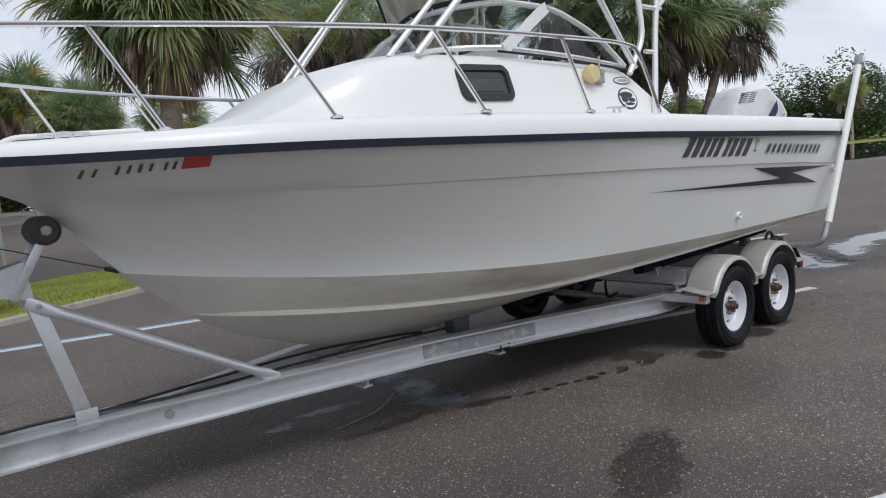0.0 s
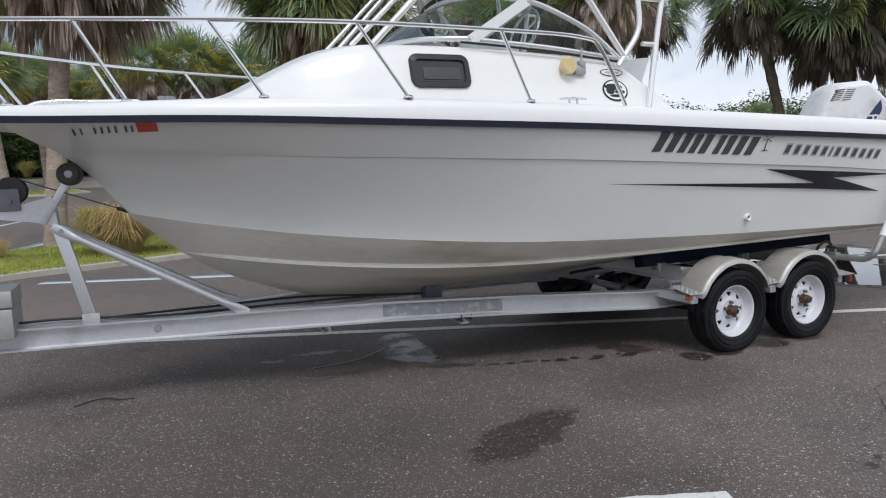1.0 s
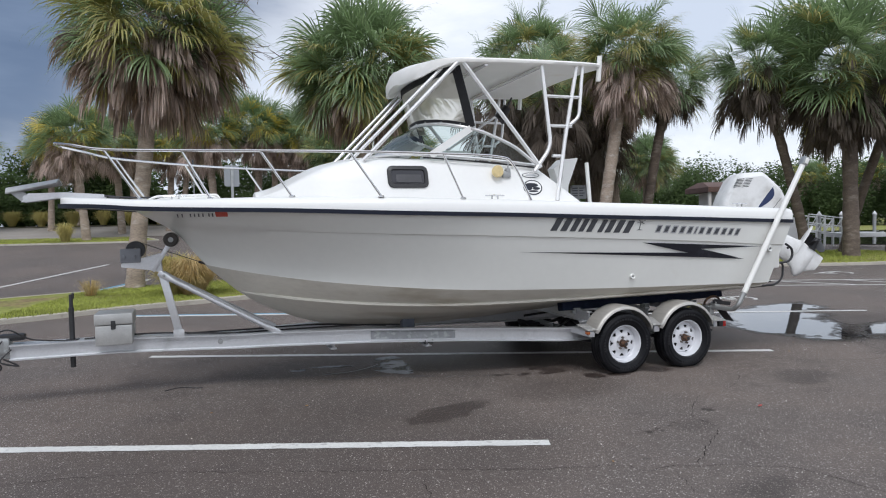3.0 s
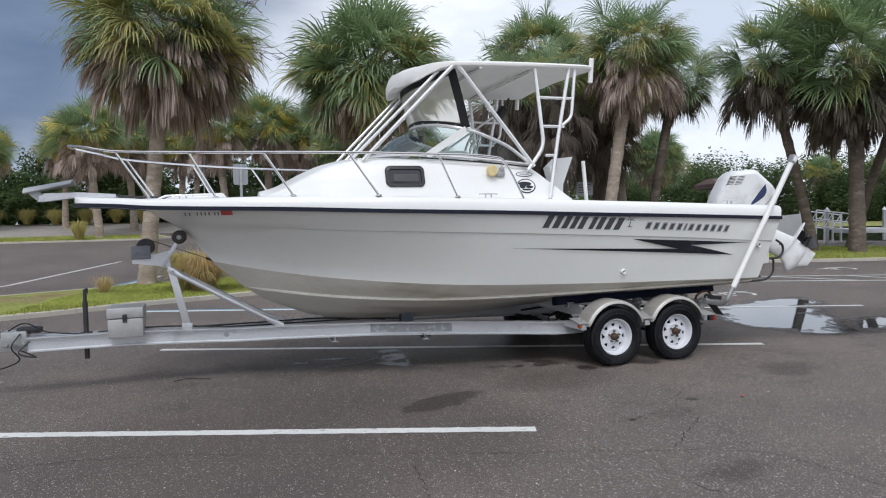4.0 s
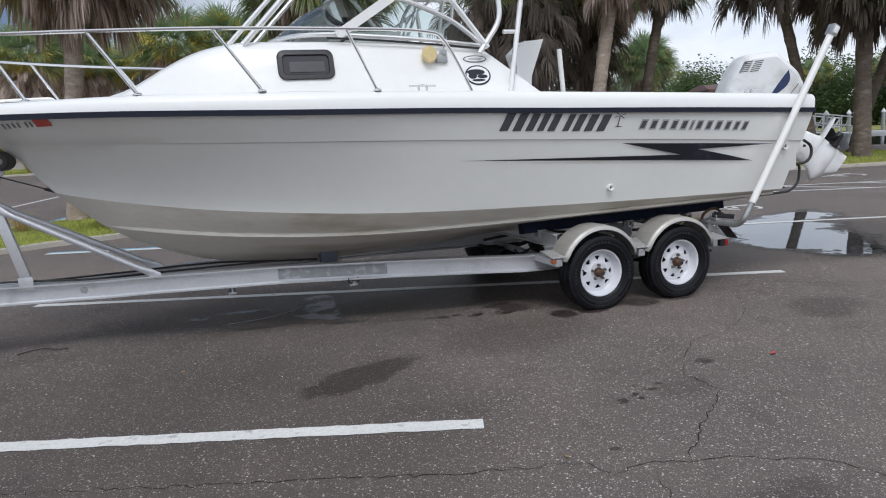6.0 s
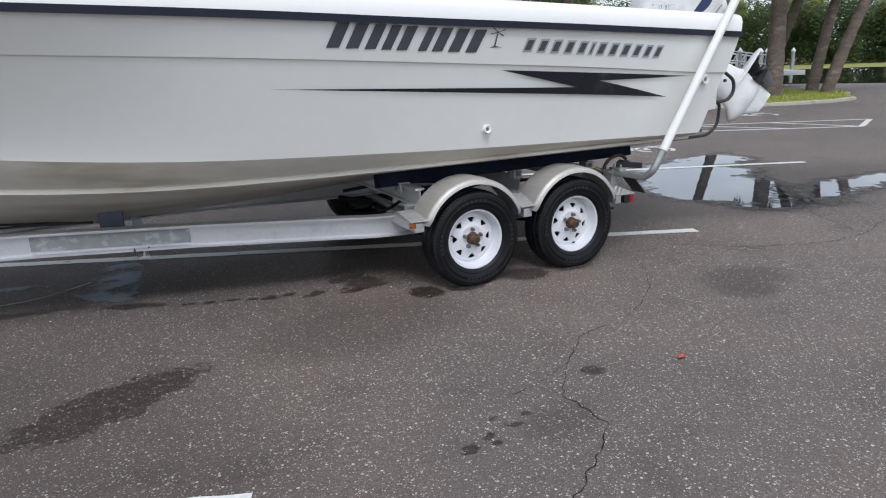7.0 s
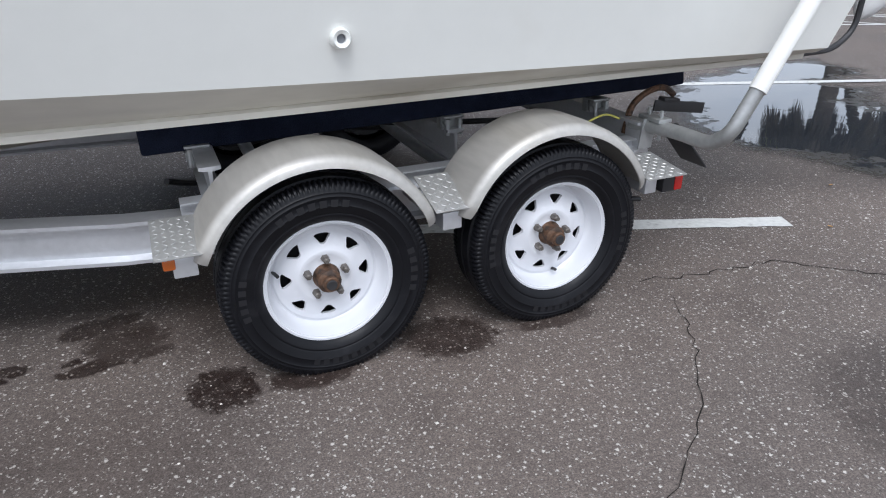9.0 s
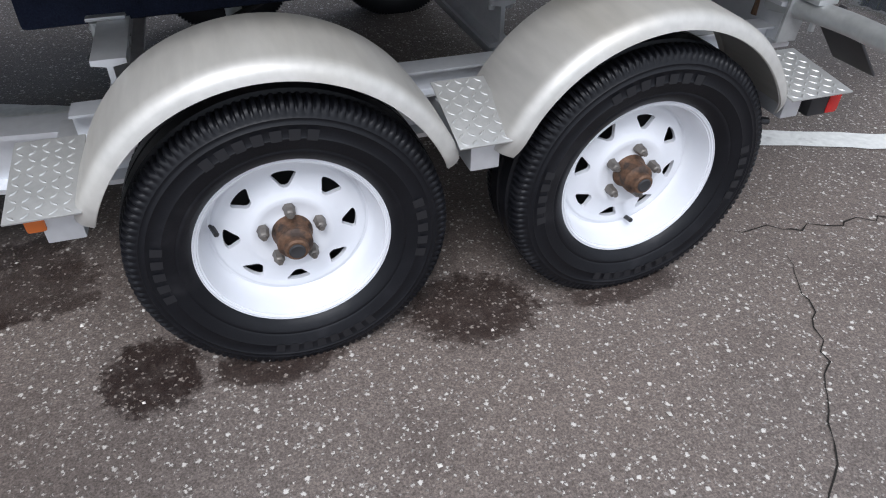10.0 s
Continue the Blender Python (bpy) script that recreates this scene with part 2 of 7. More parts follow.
FROND_DEAD = leafy("dead palm frond", (0.365, 0.292, 0.262), rough=0.85, island=0.8, vary=0.25, scale=0.8)
FROND_OLD = leafy("old blackened frond", (0.125, 0.102, 0.084), rough=0.9, island=0.5, vary=0.3, scale=0.8)
# TRUNK_BARK made darker: the shade on these trunks is put into the colour
TRUNK_SHADE = material("shaded palm bark", (0.135, 0.105, 0.085), rough=0.9, vary=0.3, scale=2.0, fine_vary=0.3, fine=18, bump=0.6, bump_scale=14, second=(0.21, 0.175, 0.15), second_at=(0.5, 0.7), second_scale=3.0, stretch=(1, 1, 2.5))
FROND_GOLD = leafy("golden palm frond", (0.40, 0.33, 0.075), rough=0.5, island=0.5, vary=0.3, scale=0.6)
LEAF_DARK = leafy("broad leaves", (0.057, 0.086, 0.031), rough=0.75, island=0.5, vary=0.4, scale=0.15, spec=0.15)
BRANCH = material("bare twigs", (0.16, 0.13, 0.11), rough=0.9, vary=0.2, scale=3)
DRY_GRASS = leafy("dry fountain grass", (0.44, 0.345, 0.185), rough=0.8, island=0.45)
GREEN_CLUMP = leafy("green clump grass", (0.38, 0.335, 0.13), rough=0.8, island=0.4)
TURF = material("turf", (0.220, 0.240, 0.050), rough=0.95, vary=0.25, scale=0.9, fine_vary=0.35, fine=9, second=(0.23, 0.165, 0.085), second_at=(0.50, 0.68), second_scale=0.7, bump=0.6, bump_scale=20)
BLADES = material("grass blades", (0.285, 0.320, 0.062), rough=0.8, island=0.5, vary=0.3, scale=0.8)
ROOF_BROWN = material("brown roof sheet", (0.105, 0.058, 0.045), rough=0.7, vary=0.15, scale=1.0, fine_vary=0.1, fine=9)
WALL_TAN = material("painted block wall", (0.50, 0.48, 0.45), rough=0.85, vary=0.1, scale=1.0)
DOCK_WHITE = material("painted dock rail", (0.66, 0.67, 0.67), rough=0.5, vary=0.05, scale=2)
SIGN_GREY = material("bare aluminium sign back", (0.36, 0.38, 0.40), rough=0.5, metal=0.35, vary=0.06, scale=4)
SIGN_BLUE = material("blue sign face", (0.02, 0.05, 0.22), rough=0.5, vary=0.05, scale=4)
LEAF_RED = material("fallen red leaf", (0.42, 0.07, 0.06), rough=0.7, vary=0.15, scale=60)
LEAF_TAN = material("fallen tan leaf", (0.40, 0.24, 0.10), rough=0.8, vary=0.2, scale=60, per_object=0.3)
CRACK = material("open crack", (0.022, 0.020, 0.018), rough=0.95, spec=0.1)


# ---- mesh helpers ----
def part(name, bm, surface, parent=None, label="", sharp=38):
    """Link a bmesh as one object, under a thing or a part where one is given."""
    me = bpy.data.meshes.new(name)
    bmesh.ops.recalc_face_normals(bm, faces=bm.faces[:])
    bm.to_mesh(me)
    bm.free()
    me.materials.append(surface)
    me.polygons.foreach_set("use_smooth", [True] * len(me.polygons))
    me.set_sharp_from_angle(angle=radians(sharp))
    ob = new(name, me)
    if parent is not None:
        ob.parent = parent
        if not of_rig(parent):
            ob.matrix_parent_inverse = parent_offset(parent).inverted()
    if label:
        tagged(ob, label)
    return ob


def parent_offset(ob):
    m = ob.matrix_basis.copy()
    while ob.parent is not None:
        m = ob.parent.matrix_basis @ ob.matrix_parent_inverse @ m
        ob = ob.parent
    return m


def of_rig(ob):
    """Whether the thing is the boat, its motor or the trailer, whose parts are drawn about its own origin."""
    while ob.parent is not None:
        ob = ob.parent
    return "rig" in ob


def thing(name, label, category, at=(0, 0, 0), group="", kind=""):
    ob = new(name)
    ob.empty_display_size = 0.2
    ob.matrix_basis = Matrix.Translation(at)
    return tagged(ob, label, category, group, kind)


def raw(name, verts, faces, surface, parent=None, smooth=False):
    """A mesh straight from lists, for things of very many small faces."""
    me = bpy.data.meshes.new(name)
    me.from_pydata(verts, [], faces)
    me.materials.append(surface)
    if smooth:
        me.polygons.foreach_set("use_smooth", [True] * len(me.polygons))
    ob = new(name, me)
    if parent is not None:
        ob.parent = parent
        ob.matrix_parent_inverse = parent_offset(parent).inverted()
    return ob


def spline(table):
    """A smooth function through the (x, value) pairs."""
    xs, vs = [p[0] for p in table], [p[1] for p in table]
    n = len(xs)
    slopes = []
    for i in range(n):
        a, b = max(0, i - 1), min(n - 1, i + 1)
        slopes.append((vs[b] - vs[a]) / (xs[b] - xs[a]))

    def value(x):
        if x <= xs[0]:
            return vs[0]
        if x >= xs[-1]:
            return vs[-1]
        i = max(k for k in range(n) if xs[k] <= x)
        i = min(i, n - 2)
        h = xs[i + 1] - xs[i]
        u = (x - xs[i]) / h
        return ((2 * u ** 3 - 3 * u ** 2 + 1) * vs[i] + (u ** 3 - 2 * u ** 2 + u) * h * slopes[i]
                + (3 * u ** 2 - 2 * u ** 3) * vs[i + 1] + (u ** 3 - u ** 2) * h * slopes[i + 1])
    return value


def curve(points, steps=6):
    """A Catmull-Rom line through the points."""
    ps = [Vector(p) for p in points]
    out = []
    for i in range(len(ps) - 1):
        p0, p1, p2, p3 = ps[max(0, i - 1)], ps[i], ps[i + 1], ps[min(len(ps) - 1, i + 2)]
        for k in range(steps):
            u = k / steps
            out.append(0.5 * ((2 * p1) + (p2 - p0) * u + (2 * p0 - 5 * p1 + 4 * p2 - p3) * u * u + (3 * p1 - p0 - 3 * p2 + p3) * u ** 3))
    return out + [ps[-1]]


def bend(points, radius=0.06, steps=4):
    """The points as straight runs with rounded corners."""
    ps = [Vector(p) for p in points]
    out = [ps[0]]
    for a, b, c in zip(ps, ps[1:], ps[2:]):
        r = min(radius, 0.45 * (b - a).length, 0.45 * (c - b).length)
        p, q = b + (a - b).normalized() * r, b + (c - b).normalized() * r
        for k in range(steps + 1):
            u = k / steps
            out.append(p * (1 - u) ** 2 + 2 * b * u * (1 - u) + q * u * u)
    return out + [ps[-1]]


def rings_to(bm, rings, around=True, caps=True):
    """Faces between rows of points of equal length."""
    rows = [[bm.verts.new(p) for p in ring] for ring in rings]
    n = len(rows[0])
    for a, b in zip(rows, rows[1:]):
        for i in range(n if around else n - 1):
            j = (i + 1) % n
            try:
                bm.faces.new((a[i], a[j], b[j], b[i]))
            except ValueError:
                pass
    if caps and around:
        for row in (rows[0], rows[-1]):
            try:
                bm.faces.new(row)
            except ValueError:
                pass
    return rows


def tube(bm, points, radius, sides=10, caps=True):
    """A round bar along the points; radius a number or one for each point."""
    ps = [Vector(p) for p in points]
    radii = radius if isinstance(radius, (list, tuple)) else [radius] * len(ps)
    up = None
    rings = []
    for i, p in enumerate(ps):
        way = (ps[min(i + 1, len(ps) - 1)] - ps[max(i - 1, 0)]).normalized()
        if up is None:
            up = way.orthogonal().normalized()
        up = (up - way * up.dot(way)).normalized()
        side = way.cross(up)
        rings.append([p + radii[i] * (math.cos(a) * up + math.sin(a) * side) for a in (2 * math.pi * k / sides for k in range(sides))])
    rings_to(bm, rings, True, caps)


def box(bm, low, high, bevel=0.0, turn=None):
    """A block between two corners, with rounded edges, then turned by a matrix."""
    made = bmesh.ops.create_cube(bm, size=1.0)["verts"]
    for v in made:
        v.co = Vector([low[i] + (v.co[i] + 0.5) * (high[i] - low[i]) for i in range(3)])
    if bevel:
        edges = list({e for v in made for e in v.link_edges})
        made = list({v for f in bmesh.ops.bevel(bm, geom=edges, offset=bevel, segments=2, affect="EDGES", profile=0.6)["faces"] for v in f.verts} | {v for v in made if v.is_valid})
    if turn is not None:
        for v in made:
            v.co = turn @ v.co


def lathe(bm, profile, centre, axis="y", sides=32, close=False):
    """A profile of (radius, offset along the axis) turned round a line through the centre."""
    rings = []
    for k in range(sides):
        a = 2 * math.pi * k / sides
        ring = []
        for r, d in profile:
            if axis == "y":
                ring.append((centre[0] + r * math.cos(a), centre[1] + d, centre[2] + r * math.sin(a)))
            elif axis == "x":
                ring.append((centre[0] + d, centre[1] + r * math.cos(a), centre[2] + r * math.sin(a)))
            else:
                ring.append((centre[0] + r * math.cos(a), centre[1] + r * math.sin(a), centre[2] + d))
        rings.append(ring)
    rings.append(rings[0])
    rings_to(bm, rings, close, False)
    bmesh.ops.remove_doubles(bm, verts=bm.verts[:], dist=0.0002)


def sweep(bm, path, section, around=True):
    """A section of (sideways, up) carried along a path that runs roughly level."""
    ps = [Vector(p) for p in path]
    rings = []
    for i, p in enumerate(ps):
        way = ps[min(i + 1, len(ps) - 1)] - ps[max(i - 1, 0)]
        way.z = 0
        way.normalize()
        side = Vector((way.y, -way.x, 0))
        rings.append([p + side * s + Vector((0, 0, u)) for s, u in section])
    rings_to(bm, rings, around, around)


# ---- ground ----
def rise(x, y):
    """The lot climbs gently towards the back drive."""
    t = min(1.0, max(0.0, (14.0 - x) / 12.0))
    return (0.034 * min(max(0.0, y - 14.0), 34.0) + 0.055 * min(max(0.0, y - 37.0), 10.0)) * t * t * (3 - 2 * t)


def spaced(step, near, far):
    out, v = [0.0], step
    while out[-1] < far:
        out.append(out[-1] + v)
        if out[-1] > near:
            v *= 1.35
    return [-v for v in out[:0:-1]] + out


STAINS_AND_SHADE = [  # centre, half lengths, turn in degrees, depth of the darkening
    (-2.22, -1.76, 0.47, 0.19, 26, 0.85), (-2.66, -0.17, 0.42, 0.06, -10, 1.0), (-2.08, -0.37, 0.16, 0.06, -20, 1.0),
    # the long patches under the hull are damp ground plus painted-in boat shade
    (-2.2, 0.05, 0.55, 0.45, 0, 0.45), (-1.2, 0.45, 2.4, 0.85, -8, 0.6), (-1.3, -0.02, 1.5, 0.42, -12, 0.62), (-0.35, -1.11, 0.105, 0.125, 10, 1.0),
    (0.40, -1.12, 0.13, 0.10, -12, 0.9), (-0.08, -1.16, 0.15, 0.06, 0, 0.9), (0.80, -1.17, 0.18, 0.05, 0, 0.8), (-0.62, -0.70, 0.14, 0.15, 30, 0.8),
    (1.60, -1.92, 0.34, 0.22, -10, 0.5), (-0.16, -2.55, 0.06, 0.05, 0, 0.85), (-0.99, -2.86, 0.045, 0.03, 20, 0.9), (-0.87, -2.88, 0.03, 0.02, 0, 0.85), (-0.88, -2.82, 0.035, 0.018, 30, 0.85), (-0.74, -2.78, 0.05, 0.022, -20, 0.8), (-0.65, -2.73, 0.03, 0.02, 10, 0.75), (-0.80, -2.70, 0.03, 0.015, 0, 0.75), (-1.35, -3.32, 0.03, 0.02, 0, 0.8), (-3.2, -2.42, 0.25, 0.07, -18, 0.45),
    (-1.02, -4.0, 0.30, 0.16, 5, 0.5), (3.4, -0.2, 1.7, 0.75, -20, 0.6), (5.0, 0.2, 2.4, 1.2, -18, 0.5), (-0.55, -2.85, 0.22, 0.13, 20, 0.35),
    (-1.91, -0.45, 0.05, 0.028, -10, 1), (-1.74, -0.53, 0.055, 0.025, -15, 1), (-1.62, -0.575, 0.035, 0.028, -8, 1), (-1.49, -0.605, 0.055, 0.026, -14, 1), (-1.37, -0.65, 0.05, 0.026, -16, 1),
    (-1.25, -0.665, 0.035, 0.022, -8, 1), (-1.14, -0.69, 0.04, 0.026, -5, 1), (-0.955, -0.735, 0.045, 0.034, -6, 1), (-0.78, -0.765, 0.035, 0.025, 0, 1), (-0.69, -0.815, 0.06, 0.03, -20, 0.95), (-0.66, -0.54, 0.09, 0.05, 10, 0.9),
    # wide ones: a plain darker area, then damp plus painted shade under the trailer
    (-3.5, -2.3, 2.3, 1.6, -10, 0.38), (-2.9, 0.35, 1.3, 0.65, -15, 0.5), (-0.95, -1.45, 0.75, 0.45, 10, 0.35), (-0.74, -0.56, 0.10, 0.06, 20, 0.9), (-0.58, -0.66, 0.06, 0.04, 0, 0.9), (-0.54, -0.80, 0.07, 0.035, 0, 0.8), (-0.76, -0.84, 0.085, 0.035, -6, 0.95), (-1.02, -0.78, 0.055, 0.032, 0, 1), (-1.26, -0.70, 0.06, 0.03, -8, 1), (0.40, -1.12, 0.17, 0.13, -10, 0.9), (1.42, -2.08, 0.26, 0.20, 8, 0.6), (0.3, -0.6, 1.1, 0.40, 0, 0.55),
]


def asphalt_material():
    m = bpy.data.materials.new("worn asphalt")
    m.use_nodes = True
    nodes, links = m.node_tree.nodes, m.node_tree.links
    shader = nodes["Principled BSDF"]
    where = nodes.new("ShaderNodeTexCoord")
    pos = where.outputs["Object"]

    def add(kind, op=None, *sources):
        n = nodes.new(kind)
        if op:
            n.operation = op
        for i, s in enumerate(sources):
            if isinstance(s, (int, float, tuple)):
                n.inputs[i].default_value = s
            else:
                links.new(s, n.inputs[i])
        return n

    def noise_at(size, detail=5.0, rough=0.55):
        n = nodes.new("ShaderNodeTexNoise")
        n.inputs["Scale"].default_value, n.inputs["Detail"].default_value, n.inputs["Roughness"].default_value = size, detail, rough
        links.new(pos, n.inputs["Vector"])
        return n

    def ramp(source, low, high, a=0.0, b=1.0):
        r = nodes.new("ShaderNodeMapRange")
        r.interpolation_type = "SMOOTHSTEP"
        for k, v in zip(("From Min", "From Max", "To Min", "To Max"), (low, high, a, b)):
            r.inputs[k].default_value = v
        links.new(source, r.inputs[0])
        return r.outputs[0]

    def mix(fac, a, b, mode="MIX"):
        n = nodes.new("ShaderNodeMix")
        n.data_type, n.blend_type = "RGBA", mode
        for i, s in ((0, fac), (6, a), (7, b)):
            if isinstance(s, (int, float)):
                n.inputs[i].default_value = s
            elif isinstance(s, tuple):
                n.inputs[i].default_value = (*s, 1)
            else:
                links.new(s, n.inputs[i])
        return n.outputs[2]

    # dark binder with a fine grain and a few darker pits
    stones = nodes.new("ShaderNodeTexVoronoi")
    stones.inputs["Scale"].default_value = 125
    links.new(pos, stones.inputs["Vector"])
    tone = nodes.new("ShaderNodeSeparateColor")
    links.new(stones.outputs["Color"], tone.inputs[0])
    colour = mix(ramp(tone.outputs[0], 0.1, 0.95), (0.088, 0.079, 0.074), (0.121, 0.109, 0.102))
    colour = mix(ramp(noise_at(190, 4, 0.7).outputs[0], 0.30, 0.70), mix(1.0, colour, (0.55, 0.54, 0.53), "MULTIPLY"), mix(1.0, colour, (1.48, 1.47, 1.46), "MULTIPLY"))
    # larger, sparser stones of uneven shape
    bent = add("ShaderNodeVectorMath", "SCALE", noise_at(210, 2).outputs["Color"])
    bent.inputs["Scale"].default_value = 0.012
    bent = add("ShaderNodeVectorMath", "ADD", pos, bent.outputs[0])
    coarse = nodes.new("ShaderNodeTexVoronoi")
    coarse.inputs["Scale"].default_value = 66
    links.new(bent.outputs[0], coarse.inputs["Vector"])
    kinds = nodes.new("ShaderNodeSeparateColor")
    links.new(coarse.outputs["Color"], kinds.inputs[0])
    pits = add("ShaderNodeMath", "MULTIPLY", ramp(kinds.outputs[2], 0.72, 0.92), ramp(coarse.outputs["Distance"], 0.50, 0.20))
    colour = mix(pits.outputs[0], colour, (0.042, 0.037, 0.034))
    colour = mix(1.0, colour, (1.07, 1.01, 0.985), "MULTIPLY")
    colour = mix(ramp(noise_at(0.45, 6).outputs[0], 0.35, 0.68), colour, mix(1.0, colour, (1.32, 1.27, 1.22), "MULTIPLY"))
    colour = mix(ramp(noise_at(2.6, 6).outputs[0], 0.52, 0.72, 0.0, 0.55), colour, mix(1.0, colour, (0.68, 0.66, 0.66), "MULTIPLY"))
    # wet and oily stains and the painted shade under the boat, each an uneven patch
    wobble = noise_at(6.5, 8, 0.72).outputs["Color"]
    shift = add("ShaderNodeVectorMath", "SUBTRACT", wobble, (0.5, 0.5, 0.5))
    shift = add("ShaderNodeVectorMath", "SCALE", shift.outputs[0])
    shift.inputs["Scale"].default_value = 0.34
    moved = add("ShaderNodeVectorMath", "ADD", pos, shift.outputs[0]).outputs[0]
    small = add("ShaderNodeVectorMath", "SCALE", shift.outputs[0])
    small.inputs["Scale"].default_value = 0.26
    nudged = add("ShaderNodeVectorMath", "ADD", pos, small.outputs[0]).outputs[0]
    speckle = ramp(noise_at(38, 4, 0.7).outputs[0], 0.25, 0.75, -0.22, 0.22)
    # wet also carries the shade painted below boat and trailer
    wet = None
    for x, y, a, b, turn, depth in STAINS_AND_SHADE:
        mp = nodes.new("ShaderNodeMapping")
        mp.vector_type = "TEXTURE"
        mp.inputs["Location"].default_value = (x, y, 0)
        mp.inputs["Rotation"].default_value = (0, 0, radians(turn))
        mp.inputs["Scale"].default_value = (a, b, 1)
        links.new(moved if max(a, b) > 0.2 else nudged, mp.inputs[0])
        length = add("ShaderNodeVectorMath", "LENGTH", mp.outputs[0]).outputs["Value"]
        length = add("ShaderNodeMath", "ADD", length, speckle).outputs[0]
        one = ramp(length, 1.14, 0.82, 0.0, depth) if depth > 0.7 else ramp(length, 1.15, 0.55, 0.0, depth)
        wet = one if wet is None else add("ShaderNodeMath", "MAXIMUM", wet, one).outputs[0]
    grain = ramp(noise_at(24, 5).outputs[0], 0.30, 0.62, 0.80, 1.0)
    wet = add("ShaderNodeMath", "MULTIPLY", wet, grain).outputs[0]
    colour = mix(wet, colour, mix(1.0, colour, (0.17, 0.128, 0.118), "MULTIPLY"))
    # pale chips of aggregate, little darkened by the stains and painted shade
    flakes = nodes.new("ShaderNodeTexVoronoi")
    flakes.inputs["Scale"].default_value = 140
    links.new(bent.outputs[0], flakes.inputs["Vector"])
    sorts = nodes.new("ShaderNodeSeparateColor")
    links.new(flakes.outputs["Color"], sorts.inputs[0])
    dry = mix(wet, (1.0, 1.0, 1.0), (0.44, 0.39, 0.36))
    chips = add("ShaderNodeMath", "MULTIPLY", ramp(sorts.outputs[1], 0.74, 0.91), ramp(flakes.outputs["Distance"], 0.52, 0.32))
    colour = mix(chips.outputs[0], colour, mix(1.0, dry, mix(sorts.outputs[2], (0.22, 0.205, 0.19), (0.56, 0.53, 0.49)), "MULTIPLY"))
    lumps = add("ShaderNodeMath", "MULTIPLY", ramp(kinds.outputs[1], 0.915, 0.965), ramp(coarse.outputs["Distance"], 0.44, 0.24))
    colour = mix(lumps.outputs[0], colour, mix(1.0, dry, (0.56, 0.53, 0.49), "MULTIPLY"))
    links.new(colour, shader.inputs["Base Color"])
    links.new(ramp(wet, 0.0, 1.0, 0.80, 0.42), shader.inputs["Roughness"])
    shader.inputs["Specular IOR Level"].default_value = 0.35
    b = nodes.new("ShaderNodeBump")
    b.inputs["Strength"].default_value, b.inputs["Distance"].default_value = 0.5, 0.004
    grit_height = add("ShaderNodeMath", "ADD", noise_at(170, 4, 0.7).outputs[0], chips.outputs[0])
    links.new(grit_height.outputs[0], b.inputs["Height"])
    links.new(b.outputs[0], shader.inputs["Normal"])
    return m


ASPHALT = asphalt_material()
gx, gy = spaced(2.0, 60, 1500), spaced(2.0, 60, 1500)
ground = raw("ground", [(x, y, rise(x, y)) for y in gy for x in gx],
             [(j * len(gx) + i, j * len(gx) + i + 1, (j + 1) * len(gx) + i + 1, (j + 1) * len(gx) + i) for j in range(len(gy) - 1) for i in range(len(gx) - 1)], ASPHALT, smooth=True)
tagged(ground, "weathered grey asphalt car park with stains, painted shade and cracks", "ground", kind="structure")


def on_ground(name, outline, surface, lift=0.004, label="", category="", parent=None, step=1.5):
    """A thin sheet that follows the ground, from an outline (x, y)."""
    bm = bmesh.new()
    f = bm.faces.new([bm.verts.new((x, y, 0)) for x, y in outline])
    bmesh.ops.triangulate(bm, faces=[f])
    for _ in range(7):
        long = [e for e in bm.edges if e.calc_length() > step]
        if not long:
            break
        bmesh.ops.subdivide_edges(bm, edges=long, cuts=1)
        bmesh.ops.triangulate(bm, faces=bm.faces[:])
    for v in bm.verts:
        v.co.z = rise(v.co.x, v.co.y) + lift
    ob = part(name, bm, surface, parent)
    return tagged(ob, label, category, kind="structure") if label else ob


def paint_strip(start, end, width, surface, name, label, lift=0.004):
    """A painted stripe with slightly ragged edges."""
    a, b = Vector(start), Vector(end)
    way = (b - a).normalized()
    side = Vector((-way.y, way.x))
    n = max(4, int((b - a).length / 0.06)) if (b - a).length < 12 else 60
    rnd = random.Random(int(1000 * (a.x + 7 * a.y)))
    bm = bmesh.new()
    rows = []
    for i in range(n + 1):
        p = a + (b - a) * i / n
        jag = 0.006
        l = p + side * (width / 2 + rnd.uniform(-jag, jag))
        r = p - side * (width / 2 + rnd.uniform(-jag, jag))
        rows.append([(q.x, q.y, rise(q.x, q.y) + lift) for q in (l, r)])
    rings_to(bm, rows, False, False)
    return tagged(part(name, bm, surface), label, "road marking", kind="structure")


# ---- the boat ----
SHEER_Y = spline([(-5.34, 0.10), (-5.28, 0.22), (-5.1, 0.34), (-4.94, 0.43), (-4.74, 0.53), (-4.5, 0.655), (-4.2, 0.82), (-3.87, 0.965), (-3.45, 1.09), (-3.1, 1.17), (-2.45, 1.295), (-1.85, 1.345), (-1.3, 1.365), (-0.4, 1.365), (0.6, 1.345), (2.12, 1.285)])
SHEER_Z = spline([(-5.34, 1.808), (-4.94, 1.789), (-4.68, 1.768), (-4.2, 1.748), (-3.45, 1.727), (-2.45, 1.689), (-1.36, 1.657), (-0.43, 1.624), (0.6, 1.592), (2.12, 1.540)])
